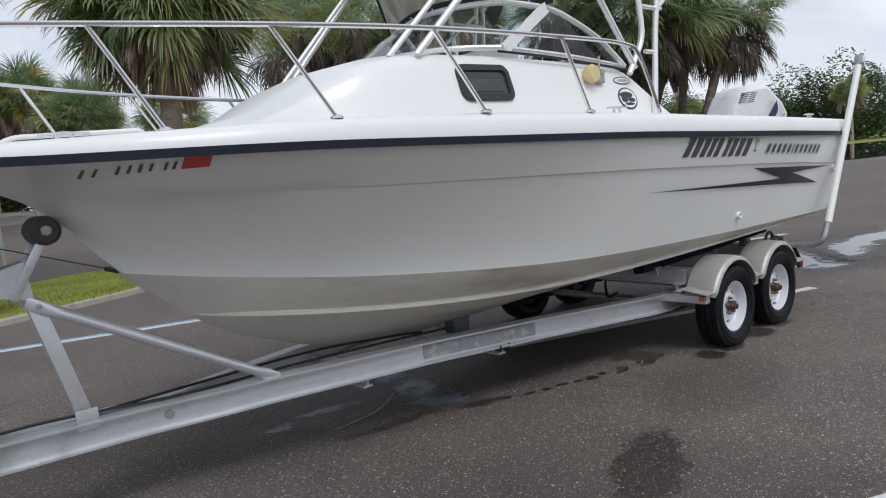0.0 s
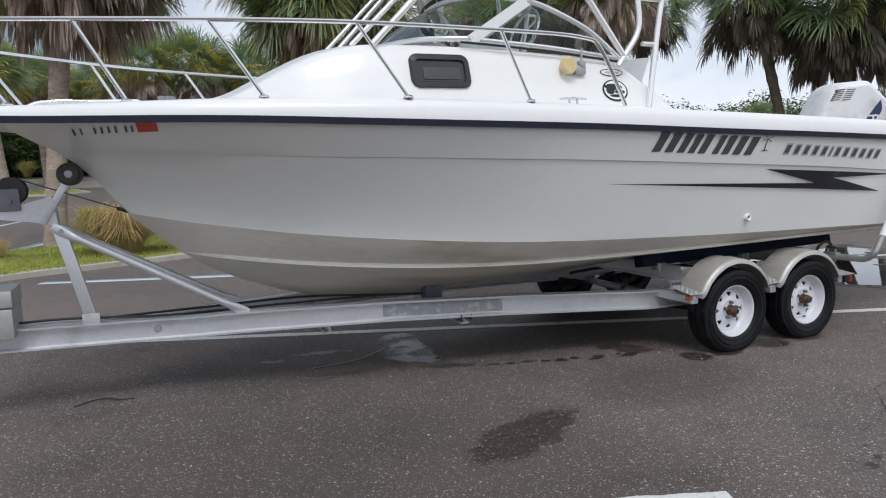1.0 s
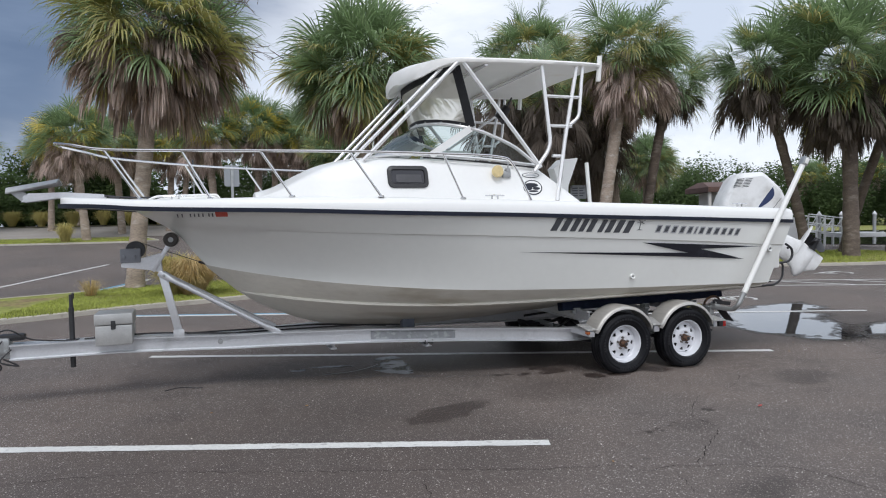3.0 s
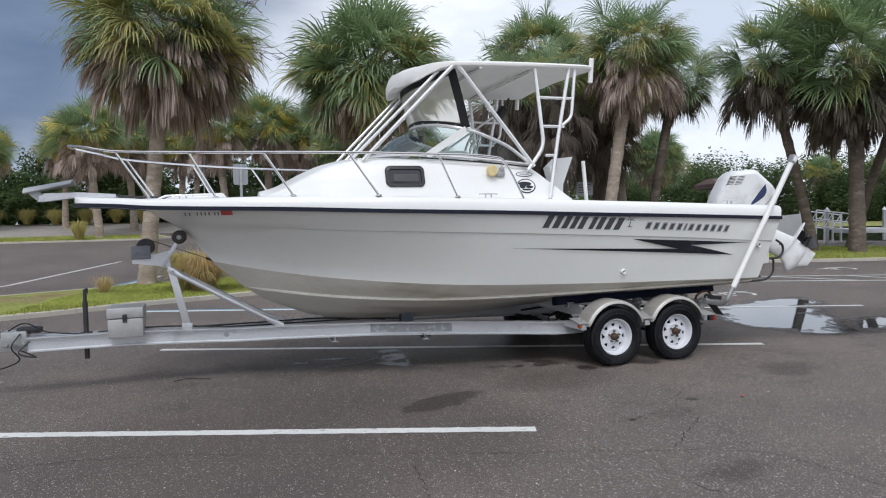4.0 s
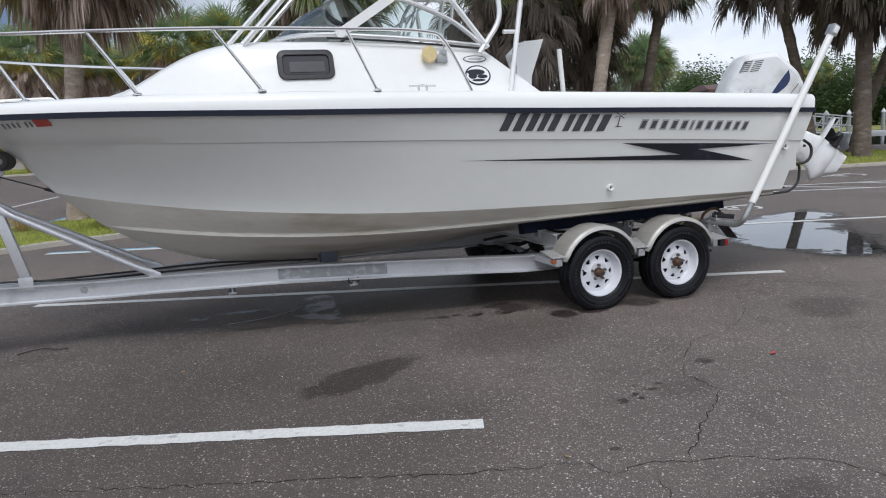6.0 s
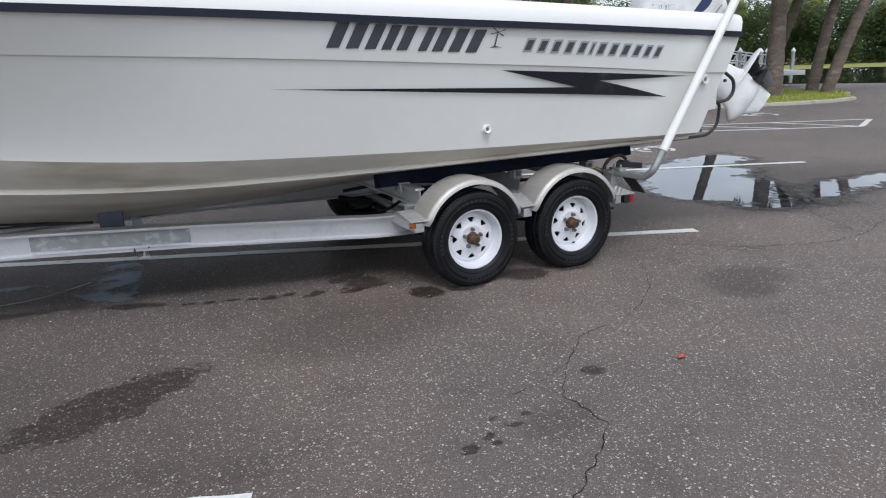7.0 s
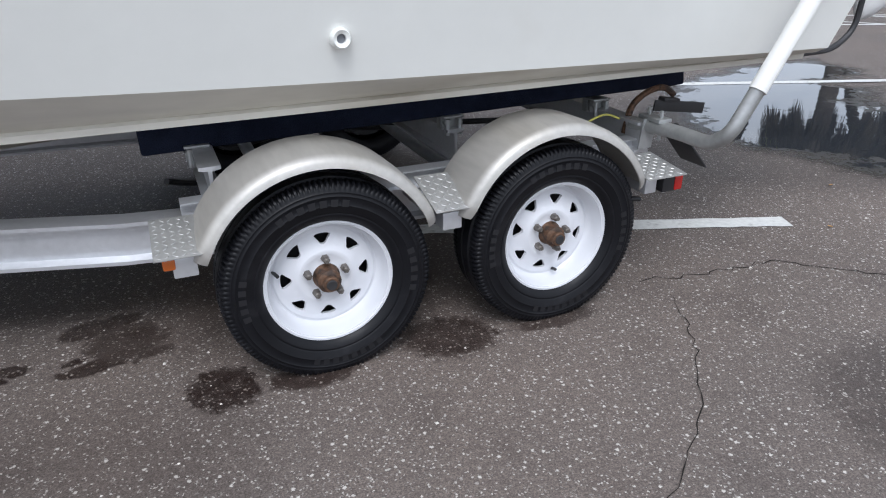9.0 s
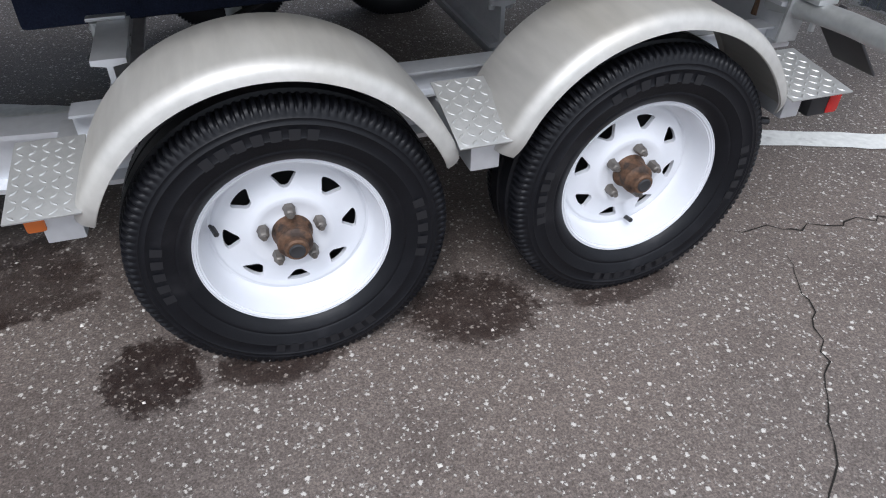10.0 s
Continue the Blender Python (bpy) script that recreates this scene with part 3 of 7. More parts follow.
KEEL_Z = spline([(-4.76, 1.775), (-4.6, 1.68), (-4.42, 1.575), (-4.25, 1.405), (-4.12, 1.22), (-3.96, 1.075), (-3.78, 0.92), (-3.58, 0.79), (-3.36, 0.69), (-3.1, 0.595), (-2.8, 0.535), (-2.5, 0.50), (-2.1, 0.48), (-1.2, 0.505), (-0.4, 0.55), (2.12, 0.575)])
KNUCKLE_Y = spline([(-4.12, 0.0), (-3.97, 0.13), (-3.69, 0.32), (-3.16, 0.60), (-2.63, 0.80), (-2.08, 0.94), (-1.5, 1.04), (-0.57, 1.105), (0.1, 1.13), (1.58, 1.14), (2.12, 1.13)])
KNUCKLE_Z = spline([(-4.12, 1.22), (-3.97, 1.19), (-3.69, 1.14), (-3.16, 1.062), (-2.63, 1.005), (-2.08, 0.958), (-1.5, 0.925), (-0.57, 0.895), (0.1, 0.878), (1.58, 0.852), (2.12, 0.845)])
STRAKE_Y = spline([(-3.80, 0.0), (-3.635, 0.17), (-3.15, 0.41), (-2.6, 0.64), (-2.04, 0.79), (-1.46, 0.90), (-0.5, 0.975), (1.27, 1.03), (2.12, 1.03)])
STRAKE_Z = spline([(-3.80, 0.935), (-3.635, 0.912), (-3.15, 0.85), (-2.6, 0.805), (-2.04, 0.777), (-1.46, 0.770), (-0.5, 0.775), (1.27, 0.796), (2.12, 0.80)])
CREASE_Z = spline([(-4.42, 1.60), (-4.2, 1.588), (-3.26, 1.53), (-2.45, 1.494), (-1.34, 1.449), (-0.4, 1.405), (0.7, 1.35), (1.73, 1.288), (2.12, 1.27)])


def side_y(x, z):
    """Half breadth of the topside between knuckle and sheer."""
    low_z = max(KNUCKLE_Z(x), KEEL_Z(x)) if x < -4.12 else KNUCKLE_Z(x)
    low_y = 0.0 if x < -4.12 else KNUCKLE_Y(x)
    u = min(1.0, max(0.0, (z - low_z) / max(0.01, SHEER_Z(x) - low_z)))
    power = 1.0 + 0.45 * min(1.0, max(0.0, (-1.2 - x) / 2.5))
    return low_y + (SHEER_Y(x) - low_y) * u ** power


def rake(x, z):
    """The transom leans forward towards its foot."""
    t = min(1.0, max(0.0, (x - 0.9) / 1.22))
    return x - 0.25 * t * t * (3 - 2 * t) * (SHEER_Z(x) - z)


boat = thing("motorboat", "white fibreglass walkaround cabin boat resting on a trailer", "boat", (0, 0, LIFT))
boat["rig"] = 1
XS = [-4.76 + 6.88 * (i / 72) for i in range(73)]


def half_section(x, lower):
    kz = KEEL_Z(x)
    s = (0.0, kz) if x < -3.80 else (STRAKE_Y(x), max(kz, STRAKE_Z(x)))
    k = (0.0, kz) if x < -4.12 else (KNUCKLE_Y(x), max(kz, KNUCKLE_Z(x)))
    if lower:
        pts = [(0.0, kz)]
        for u in (0.2, 0.45, 0.7, 0.95):
            pts.append((s[0] * u, kz + (s[1] - 0.012 * min(1, s[0] * 4) - kz) * (u ** (1.12 - 0.32 * min(1.0, max(0.0, (x + 2.2) / 1.6))))))
        pts += [(s[0] + 0.012 * min(1, s[0] * 4), s[1] - 0.006 * min(1, s[0] * 4)), (s[0] + 0.012 * min(1, s[0] * 4), s[1] + 0.012 * min(1, s[0] * 4)), (s[0], s[1] + 0.02 * min(1, s[0] * 4)), (s[0] + 0.55 * (k[0] - s[0]), s[1] + 0.5 * (k[1] - s[1])), k]
        return pts
    cz = max(CREASE_Z(x), k[1])
    sz = SHEER_Z(x)
    pts = [k]
    for u in (0.04, 0.25, 0.5, 0.75, 1.0):
        z = k[1] + (cz - k[1]) * u
        pts.append((side_y(x, z), z))
    for u in (0.03, 0.35, 0.7, 1.0):
        z = cz + (sz - cz) * u
        pts.append((side_y(x, z) + 0.011 * (1 - u ** 6) * min(1, side_y(x, z) * 6), z))
    return pts


def hull_loft(lower):
    bm = bmesh.new()
    rings = []
    for x in XS:
        half = half_section(x, lower)
        if lower:
            ring = [(rake(x, z), -y, z) for y, z in half[::-1]] + [(rake(x, z), y, z) for y, z in half[1:]]
            rings.append(ring)
        else:
            rings.append([(rake(x, z), y, z) for y, z in half])
    if lower:
        rows = rings_to(bm, rings, False, False)
        ends = [rows[-1]]
    else:
        a = rings_to(bm, rings, False, False)
        b = rings_to(bm, [[(x, -y, z) for x, y, z in ring] for ring in rings], False, False)
        ends = [b[-1][::-1] + a[-1]]
    for row in ends:
        bm.faces.new(row)
    bmesh.ops.remove_doubles(bm, verts=bm.verts[:], dist=0.0008)
    bmesh.ops.dissolve_degenerate(bm, edges=bm.edges[:], dist=0.0005)
    return bm


part("topside_shell", hull_loft(False), GELCOAT, boat, "white gelcoat hull sides with a fine crease", sharp=22)
part("bottom", hull_loft(True), BOTTOM, boat, "water-stained vee bottom with chine", sharp=22)


def crown_of(x):
    """The deck edge flattens towards the bow."""
    t = min(1.0, max(0.0, (x + 5.3) / 3.0))
    return 0.52 + 0.48 * t * t * (3 - 2 * t)


def deck_ring(x, inner):
    y, z = SHEER_Y(x), SHEER_Z(x)
    w, k = min(1.0, y / 0.3), crown_of(x)
    return [(y - 0.02, z - 0.012), (y + 0.004, z - 0.008), (y + 0.004, z + 0.03 * k), (y - 0.006, z + 0.085 * k), (y - 0.022 * w, z + 0.118 * k), (y - 0.055 * w, z + 0.138 * k), (y - 0.10 * w, z + 0.146 * k)] + inner


fore = bmesh.new()
rings = []
for i in range(61):
    x = -5.34 + 4.92 * i / 60
    y, z = SHEER_Y(x), SHEER_Z(x)
    half = deck_ring(x, [(0.5 * y, z + 0.152 * crown_of(x)), (0.0, z + 0.158 * crown_of(x))])
    rings.append([(x, -a, b) for a, b in half] + [(x, a, b) for a, b in half[-2::-1]])
rows = rings_to(fore, rings, True, True)
part("foredeck", fore, DECK_WHITE, boat, "white moulded foredeck with pulpit", sharp=40)
for sign in (-1, 1):
    bm = bmesh.new()
    rings = []
    for i in range(31):
        x = -0.42 + 2.54 * i / 30
        y, z = SHEER_Y(x), SHEER_Z(x)
        half = deck_ring(x, [(y - 0.27, z + 0.15), (y - 0.285, z + 0.135), (y - 0.29, 1.0), (y - 0.272, 1.0), (y - 0.26, z + 0.10), (y - 0.06, z + 0.06)])
        rings.append([(rake(x, b), sign * a, b) for a, b in half])
    rings_to(bm, rings, True, True)
    part("side_deck", bm, DECK_WHITE, boat)
bm = bmesh.new()
box(bm, (1.78, -1.12, 1.0), (2.13, 1.12, 1.62), 0.03)
part("transom_cap", bm, DECK_WHITE, boat)
bm = bmesh.new()
box(bm, (-0.55, -1.1, 0.93), (1.85, 1.1, 0.98), 0.0)
part("cockpit_floor", bm, DECK_WHITE, boat)

bm = bmesh.new()
edge = [(x, -SHEER_Y(x) - 0.012, SHEER_Z(x)) for x in [-5.34 + 7.46 * i / 90 for i in range(91)]]
tip = [(-5.355, y, 1.809) for y in (-0.05, 0.05)]
line = edge[::-1] + tip + [(x, -y, z) for x, y, z in edge]
sweep(bm, line, [(-0.016, -0.019), (0.008, -0.017), (0.018, -0.008), (0.019, 0.008), (0.010, 0.017), (-0.016, 0.019)])
part("rub_rail", bm, RUB_DARK, boat, "dark navy vinyl rub rail")
# cabin
CAB_W = spline([(-3.62, 0.30), (-3.45, 0.55), (-3.2, 0.74), (-2.9, 0.855), (-2.5, 0.925), (-2.0, 0.955), (-1.2, 0.98), (-0.42, 0.985)])
CAB_H = spline([(-3.62, 1.875), (-3.45, 1.925), (-3.2, 2.055), (-3.0, 2.145), (-2.8, 2.195), (-2.6, 2.215), (-1.9, 2.21), (-1.2, 2.185), (-0.92, 2.165), (-0.80, 2.11), (-0.42, 1.80)])
bm = bmesh.new()
rings = []
for i in range(65):
    x = -3.62 + 3.2 * i / 64
    w, h, base = CAB_W(x), CAB_H(x), SHEER_Z(x) + 0.12
    t = max(0.02, h - base)
    lean = 0.30 * t
    half = [(w, base), (w - 0.12 * lean, base + 0.12 * t), (w - 0.5 * lean, base + 0.5 * t), (w - 0.82 * lean, base + 0.82 * t), (w - lean - 0.01, base + 0.93 * t), (w - lean - 0.045, base + 0.985 * t), (w - lean - 0.11, h + 0.005), (0.55 * w, h + 0.035), (0, h + 0.055)]
    rings.append([(x, -a, b) for a, b in half] + [(x, a, b) for a, b in half[-2::-1]])
rings_to(bm, rings, True, True)
part("cabin_trunk", bm, DECK_WHITE, boat, "white moulded cabin trunk", sharp=45)


def cabin_y(x, z):
    base = SHEER_Z(x) + 0.12
    return CAB_W(x) - 0.30 * (z - base)


def rounded(cx, cz, w, h, r, n=6):
    out = []
    for qx, qz, a0 in ((1, 1, 0), (-1, 1, 90), (-1, -1, 180), (1, -1, 270)):
        for k in range(n + 1):
            a = radians(a0 + 90 * k / n)
            out.append((cx + qx * (w / 2 - r) + r * math.cos(a), cz + qz * (h / 2 - r) + r * math.sin(a)))
    return out


def on_cabin(outline, out, sign=-1):
    return [(x, sign * (cabin_y(x, z) + out), z) for x, z in outline]


for sign in (-1, 1):
    bm = bmesh.new()
    levels = [(0.40, 0.215, 0.055, -0.02), (0.40, 0.215, 0.055, 0.012), (0.385, 0.20, 0.05, 0.02), (0.33, 0.145, 0.03, 0.02), (0.32, 0.135, 0.028, 0.006), (0.32, 0.135, 0.028, -0.02)]
    rings_to(bm, [on_cabin(rounded(-2.253, 2.04, w, h, r), o, sign) for w, h, r, o in levels], True, False)
    port = part("porthole", bm, BLACK_PLASTIC, boat, "black framed cabin porthole")
    bm = bmesh.new()
    rings_to(bm, [on_cabin(rounded(-2.253, 2.04, 0.325, 0.14, 0.03), o, sign) for o in (0.0, 0.005)], True, True)
    part("pane", bm, PORT_PANE, port, "smoked porthole pane")
    bm = bmesh.new()
    rings_to(bm, [on_cabin(rounded(-2.245, 2.025, 0.25, 0.075, 0.01), o, sign) for o in (0.006, 0.009)], True, True)
    part("screen", bm, PORT_SCREEN, port)


def windshield(sign):
    aft, low, top = Vector((-0.86, sign * 0.865, 2.165)), Vector((-1.98, sign * 0.80, 2.262)), Vector((-1.555, sign * 0.775, 2.535))
    arc = [top, Vector((-1.40, sign * 0.80, 2.488)), Vector((-1.10, sign * 0.83, 2.355)), aft]
    bm = bmesh.new()
    tube(bm, curve(arc, 6), 0.019, 8)
    tube(bm, curve([low + Vector((0.06, 0, -0.005)), Vector((-1.4, sign * 0.835, 2.222)), aft], 6), 0.015, 8)
    part("windshield_frame", bm, ANODIZED, boat, "white metal windshield frame")
    bm = bmesh.new()
    way, off = (top - low).normalized(), Vector((0, sign * 0.012, 0))
    wide = way.cross(Vector((0, 1, 0))).normalized() * 0.034
    rings_to(bm, [[p - wide + off, p + wide + off, p + wide - off, p - wide - off] for p in (low - way * 0.02, low.lerp(top, 0.5), top + way * 0.015)], True, True)
    part("windshield_post", bm, DECK_WHITE, boat, "flat white windshield corner post")
    bm = bmesh.new()
    tube(bm, curve([low + Vector((-0.10, sign * 0.028, -0.030)), Vector((-1.7, sign * 0.862, 2.208)), Vector((-1.3, sign * 0.876, 2.178)), aft + Vector((0.0, sign * 0.030, -0.028))], 6), 0.008, 6)
    part("windshield_gasket", bm, BLACK_PLASTIC, boat, "black rubber gasket line")
    bm = bmesh.new()
    upper = curve(arc, 6)
    n = len(upper)
    lower = [low.lerp(aft, i / (n - 1)) for i in range(n)]
    rings_to(bm, [[u, l] for u, l in zip(upper, lower)], False, False)
    part("side_window", bm, WINDSHIELD, boat, "tinted side window pane")
    return low, top


for sign in (-1, 1):
    low, top = windshield(sign)
low_row = curve([(-1.98, -0.80, 2.262), (-2.28, -0.55, 2.285), (-2.42, 0, 2.30), (-2.28, 0.55, 2.285), (-1.98, 0.80, 2.262)], 6)
top_row = curve([(-1.555, -0.775, 2.535), (-1.80, -0.55, 2.60), (-1.90, 0, 2.64), (-1.80, 0.55, 2.60), (-1.555, 0.775, 2.535)], 6)
bm = bmesh.new()
rings_to(bm, [[a, a.lerp(b, 0.5) + Vector((-0.03, 0, 0.02)), b] for a, b in zip(low_row, top_row)], False, False)
part("front_window", bm, WINDSHIELD, boat, "curved front windshield pane")
bm = bmesh.new()
tube(bm, low_row, 0.018, 8)
tube(bm, top_row, 0.02, 8)
part("front_frame", bm, ANODIZED, boat)

# hardtop with its drooped nose
HT_TOP = spline([(-2.17, 3.130), (-2.13, 3.165), (-2.0, 3.190), (-1.77, 3.196), (-1.2, 3.212), (-0.12, 3.236)])
HT_LOW = spline([(-2.17, 3.085), (-2.14, 3.050), (-2.08, 3.035), (-2.02, 3.045), (-1.93, 3.090), (-1.82, 3.125), (-1.6, 3.142), (-1.2, 3.155), (-0.12, 3.185)])
HT_Y = spline([(-2.13, 0.24), (-2.10, 0.44), (-2.03, 0.64), (-1.94, 0.82), (-1.84, 0.93), (-1.70, 0.985), (-1.0, 1.02), (-0.3, 1.0), (-0.16, 0.965), (-0.12, 0.92)])
bm = bmesh.new()
rings = []
for i in range(49):
    x = -2.13 + 2.01 * (i / 48)
    y, t, l = HT_Y(x), HT_TOP(x), HT_LOW(x)
    half = [(0, t + 0.055), (0.6 * y, t + 0.038), (y - 0.05, t), (y - 0.008, t - 0.012), (y, 0.5 * (t + l)), (y - 0.008, l + 0.008), (y - 0.05, l), (0.6 * y, l + 0.02), (0, l + 0.03)]
    rings.append([(x, a, b) for a, b in half] + [(x, -a, b) for a, b in half[-2:0:-1]])
rings_to(bm, rings, True, True)
part("hardtop", bm, HARDTOP_WHITE, boat, "white hardtop with a drooped front edge", sharp=50)


def frame_tube(points, radius=0.021, corner=0.08, name="frame_tube"):
    bm = bmesh.new()
    tube(bm, bend(points, corner), radius, 10)
    return part(name, bm, ANODIZED, boat)


for s in (-1, 1):
    y = 0.95 * s
    frame_tube([(-1.74, y, 3.155), (-2.66, 0.78 * s, 2.20)])
    frame_tube([(-1.86, 0.80 * s, 3.115), (-2.76, 0.66 * s, 2.21)], 0.017)
    frame_tube([(-1.70, y, 3.16), (-0.86, y, 2.14)])
    frame_tube([(-0.84, y, 3.185), (-0.74, y, 2.35), (-0.93, y, 2.10)], 0.021, 0.10)
    frame_tube([(-0.43, y, 3.20), (-0.58, y, 2.41), (-0.69, 0.98 * s, 1.80)])
    frame_tube([(-0.36, y, 3.20), (-0.41, y, 2.66), (-0.52, y, 2.58)], 0.018, 0.08)
    for a, b, z in ((-0.79, -0.41, 2.865), (-0.755, -0.50, 2.565), (-0.725, -0.61, 2.258)):
        frame_tube([(a, y, z), (b, y, z)], 0.016, 0.02, "ladder_rung")
frame_tube([(-0.84, -0.95, 3.16), (-0.84, 0.95, 3.16)], 0.018)
frame_tube([(-1.45, -0.95, 3.145), (-1.45, 0.95, 3.145)], 0.018)
frame_tube([(-0.5, 0.93, 2.95), (-1.55, 0.90, 2.25)], 0.014)
for s in (-1, 1):
    bm = bmesh.new()
    tube(bm, [(-0.16, s * 0.93, 3.05), (-0.14, s * 0.93, 3.31)], 0.026, 10)
    part("rod_holder", bm, PVC, boat, "white rod holder tube")
bm = bmesh.new()
tube(bm, [(-0.48, 0.62, 3.02), (-0.56, 0.66, 2.90), (-0.50, 0.7, 2.84)], [0.05, 0.075, 0.03], 10)
tube(bm, [(-0.42, 0.62, 3.14), (-0.48, 0.62, 3.02)], 0.012, 8)
part("speaker", bm, BLACK_PLASTIC, boat, "black speaker under the hardtop")
bm = bmesh.new()
tube(bm, [(-0.95, 0.3, 3.24), (-0.95, 0.3, 3.29)], 0.03, 10)
part("top_light", bm, PVC, boat)

# clear vinyl enclosure with black binding, wrapped from post to post
up_row = curve([(-1.73, -0.84, 3.12), (-1.86, -0.60, 3.095), (-1.95, -0.3, 3.075), (-1.97, 0, 3.07), (-1.95, 0.3, 3.075), (-1.86, 0.60, 3.095), (-1.73, 0.84, 3.12)], 4)
dn_row = curve([(-1.555, -0.785, 2.56), (-1.74, -0.60, 2.61), (-1.87, -0.3, 2.65), (-1.90, 0, 2.665), (-1.87, 0.3, 2.65), (-1.74, 0.60, 2.61), (-1.555, 0.785, 2.56)], 4)
bm = bmesh.new()
rings_to(bm, [[a, b] for a, b in zip(up_row, dn_row)], False, False)
front = part("vinyl_curtain", bm, CLEAR_VINYL, boat, "clear vinyl windscreen curtain")


def binding(line, width, out=0.006):
    """A flat canvas strip along a line, standing on edge round the curtain."""
    bm = bmesh.new()
    pts = [Vector(p) for p in line]
    rows = []
    for i, p in enumerate(pts):
        way = (pts[min(i + 1, len(pts) - 1)] - pts[max(0, i - 1)]).normalized()
        off = Vector((-0.75, p.y, 0)).normalized() if abs(p.y) > 0.01 else Vector((-1, 0, 0))
        across = way.cross(off).normalized() * width / 2
        off = across.cross(way).normalized()
        rows.append([p - across + off * out, p + across + off * out, p + across - off * out, p - across - off * out])
    rings_to(bm, rows, True, True)
    return part("binding", bm, CANVAS_BLACK, front, "black canvas binding")


binding(up_row, 0.085)
binding(dn_row, 0.06)
for s in (-1, 1):
    binding([(-1.555, s * 0.785, 2.55), (-1.64, s * 0.815, 2.84), (-1.73, s * 0.84, 3.13)], 0.09)
for k in range(2, len(dn_row) - 2, 3):
    bm = bmesh.new()
    p = dn_row[k] + Vector((-0.008, -0.008 if dn_row[k].y < 0 else 0.008, 0))
    lathe(bm, [(0.0, -0.006), (0.009, -0.004), (0.010, 0.004)], p, "x", 8)
    part("snap_stud", bm, STEEL, front)
bm = bmesh.new()
rings = []
for k in range(13):
    u = k / 12
    x = -1.80 + 0.075 * u
    fold = 0.02 * math.sin(9 * u * math.pi)
    rings.append([(x + 0.12, 0.50 + fold, 2.62), (x + 0.05, 0.52 + fold, 2.85), (x, 0.54 + fold, 3.10)])
rings_to(bm, rings, False, False)
part("rolled_curtain", bm, CLOTH_WHITE, boat, "off-white rolled curtain")

# bow rail
tops = [(-4.93, -0.45, 2.295), (-4.28, -0.76, 2.265), (-3.63, -1.0, 2.25), (-2.88, -1.18, 2.24), (-2.03, -1.265, 2.225), (-1.5, -1.295, 2.205)]
feet = [(-4.64, -0.50), (-4.05, -0.80), (-3.37, -1.035), (-2.607, -1.215), (-1.845, -1.28), (-1.155, -1.30)]
bow = tagged(new("bow_rail"), "polished stainless bow rail")
bow.parent = boat
bm = bmesh.new()
half = [(-5.36, -0.16, 2.372), (-5.2, -0.30, 2.345)] + tops + [(-1.34, -1.30, 2.13), (-1.155, -1.30, SHEER_Z(-1.155) + 0.145)]
half_line = curve(half, 5)
full = [Vector((p.x, -p.y, p.z)) for p in half_line[::-1]] + [Vector((-5.39, 0, 2.376))] + half_line
tube(bm, full, 0.0125, 8)
part("top_rail", bm, STEEL, bow)
for s in (-1, 1):
    for i, ((tx, ty, tz), (fx, fy)) in enumerate(zip(tops[:5], feet[:5])):
        bm = bmesh.new()
        foot = Vector((fx, s * -fy, SHEER_Z(fx) + 0.146 * crown_of(fx)))
        tube(bm, [(tx, s * -ty, tz), foot], 0.011, 8)
        lathe(bm, [(0.0, 0.012), (0.018, 0.012), (0.03, 0.004), (0.03, -0.004)], foot, "z", 12)
        part("stanchion", bm, STEEL, bow)

# pulpit fittings: anchor bracket, cleats, hatch
bm = bmesh.new()
for y in (-0.075, 0.067):
    rings_to(bm, [[(-5.66, y + d, 1.845), (-5.60, y + d, 1.925), (-5.30, y + d, 1.935), (-4.98, y + d, 1.915), (-4.98, y + d, 1.885), (-5.35, y + d, 1.882), (-5.58, y + d, 1.850)] for d in (0.0, 0.008)], True, True)
box(bm, (-5.58, -0.07, 1.878), (-4.98, 0.07, 1.886), 0.002)
tube(bm, [(-5.62, -0.08, 1.885), (-5.62, 0.08, 1.885)], 0.024, 12)
part("anchor_roller", bm, ALUMINIUM, boat, "galvanised anchor roller bracket")
bm = bmesh.new()
rows = []
for u in (0.0, 0.15, 0.4, 0.7, 1.0):
    x, z, w = -5.79 + 0.43 * u, 1.968 + 0.085 * u, 0.03 + 0.12 * u
    rows.append([(x, -w, z - 0.035), (x, -w * 0.5, z - 0.008), (x, 0, z + 0.010), (x, w * 0.5, z - 0.008), (x, w, z - 0.035), (x, w * 0.95, z - 0.046), (x, w * 0.45, z - 0.022), (x, 0, z - 0.006), (x, -w * 0.45, z - 0.022), (x, -w * 0.95, z - 0.046)])
rings_to(bm, rows, True, True)
part("anchor_fluke", bm, GALVANISED, boat, "galvanised plough anchor fluke")
bm = bmesh.new()
rings_to(bm, [[(-5.78, y, 1.955), (-5.66, y, 1.850), (-5.62, y, 1.855), (-5.60, y, 1.90), (-5.66, y, 1.955)] for y in (-0.02, 0.02)], True, True)
tube(bm, [(-5.64, 0, 1.90), (-5.25, 0, 1.915)], 0.017, 8)
part("anchor_shank", bm, GALVANISED, boat, "galvanised anchor shank")
bm = bmesh.new()
tube(bm, curve([(-5.25, 0.0, 1.915), (-5.0, 0.01, 1.905), (-4.85, 0.03, 1.89), (-4.7, -0.02, 1.885), (-4.5, 0.0, 1.885)], 4), 0.010, 6)
box(bm, (-4.95, -0.05, 1.86), (-4.86, 0.05, 1.90), 0.006)
part("anchor_chain", bm, DARK_STEEL, boat, "dark anchor chain and chock")
bm = bmesh.new()
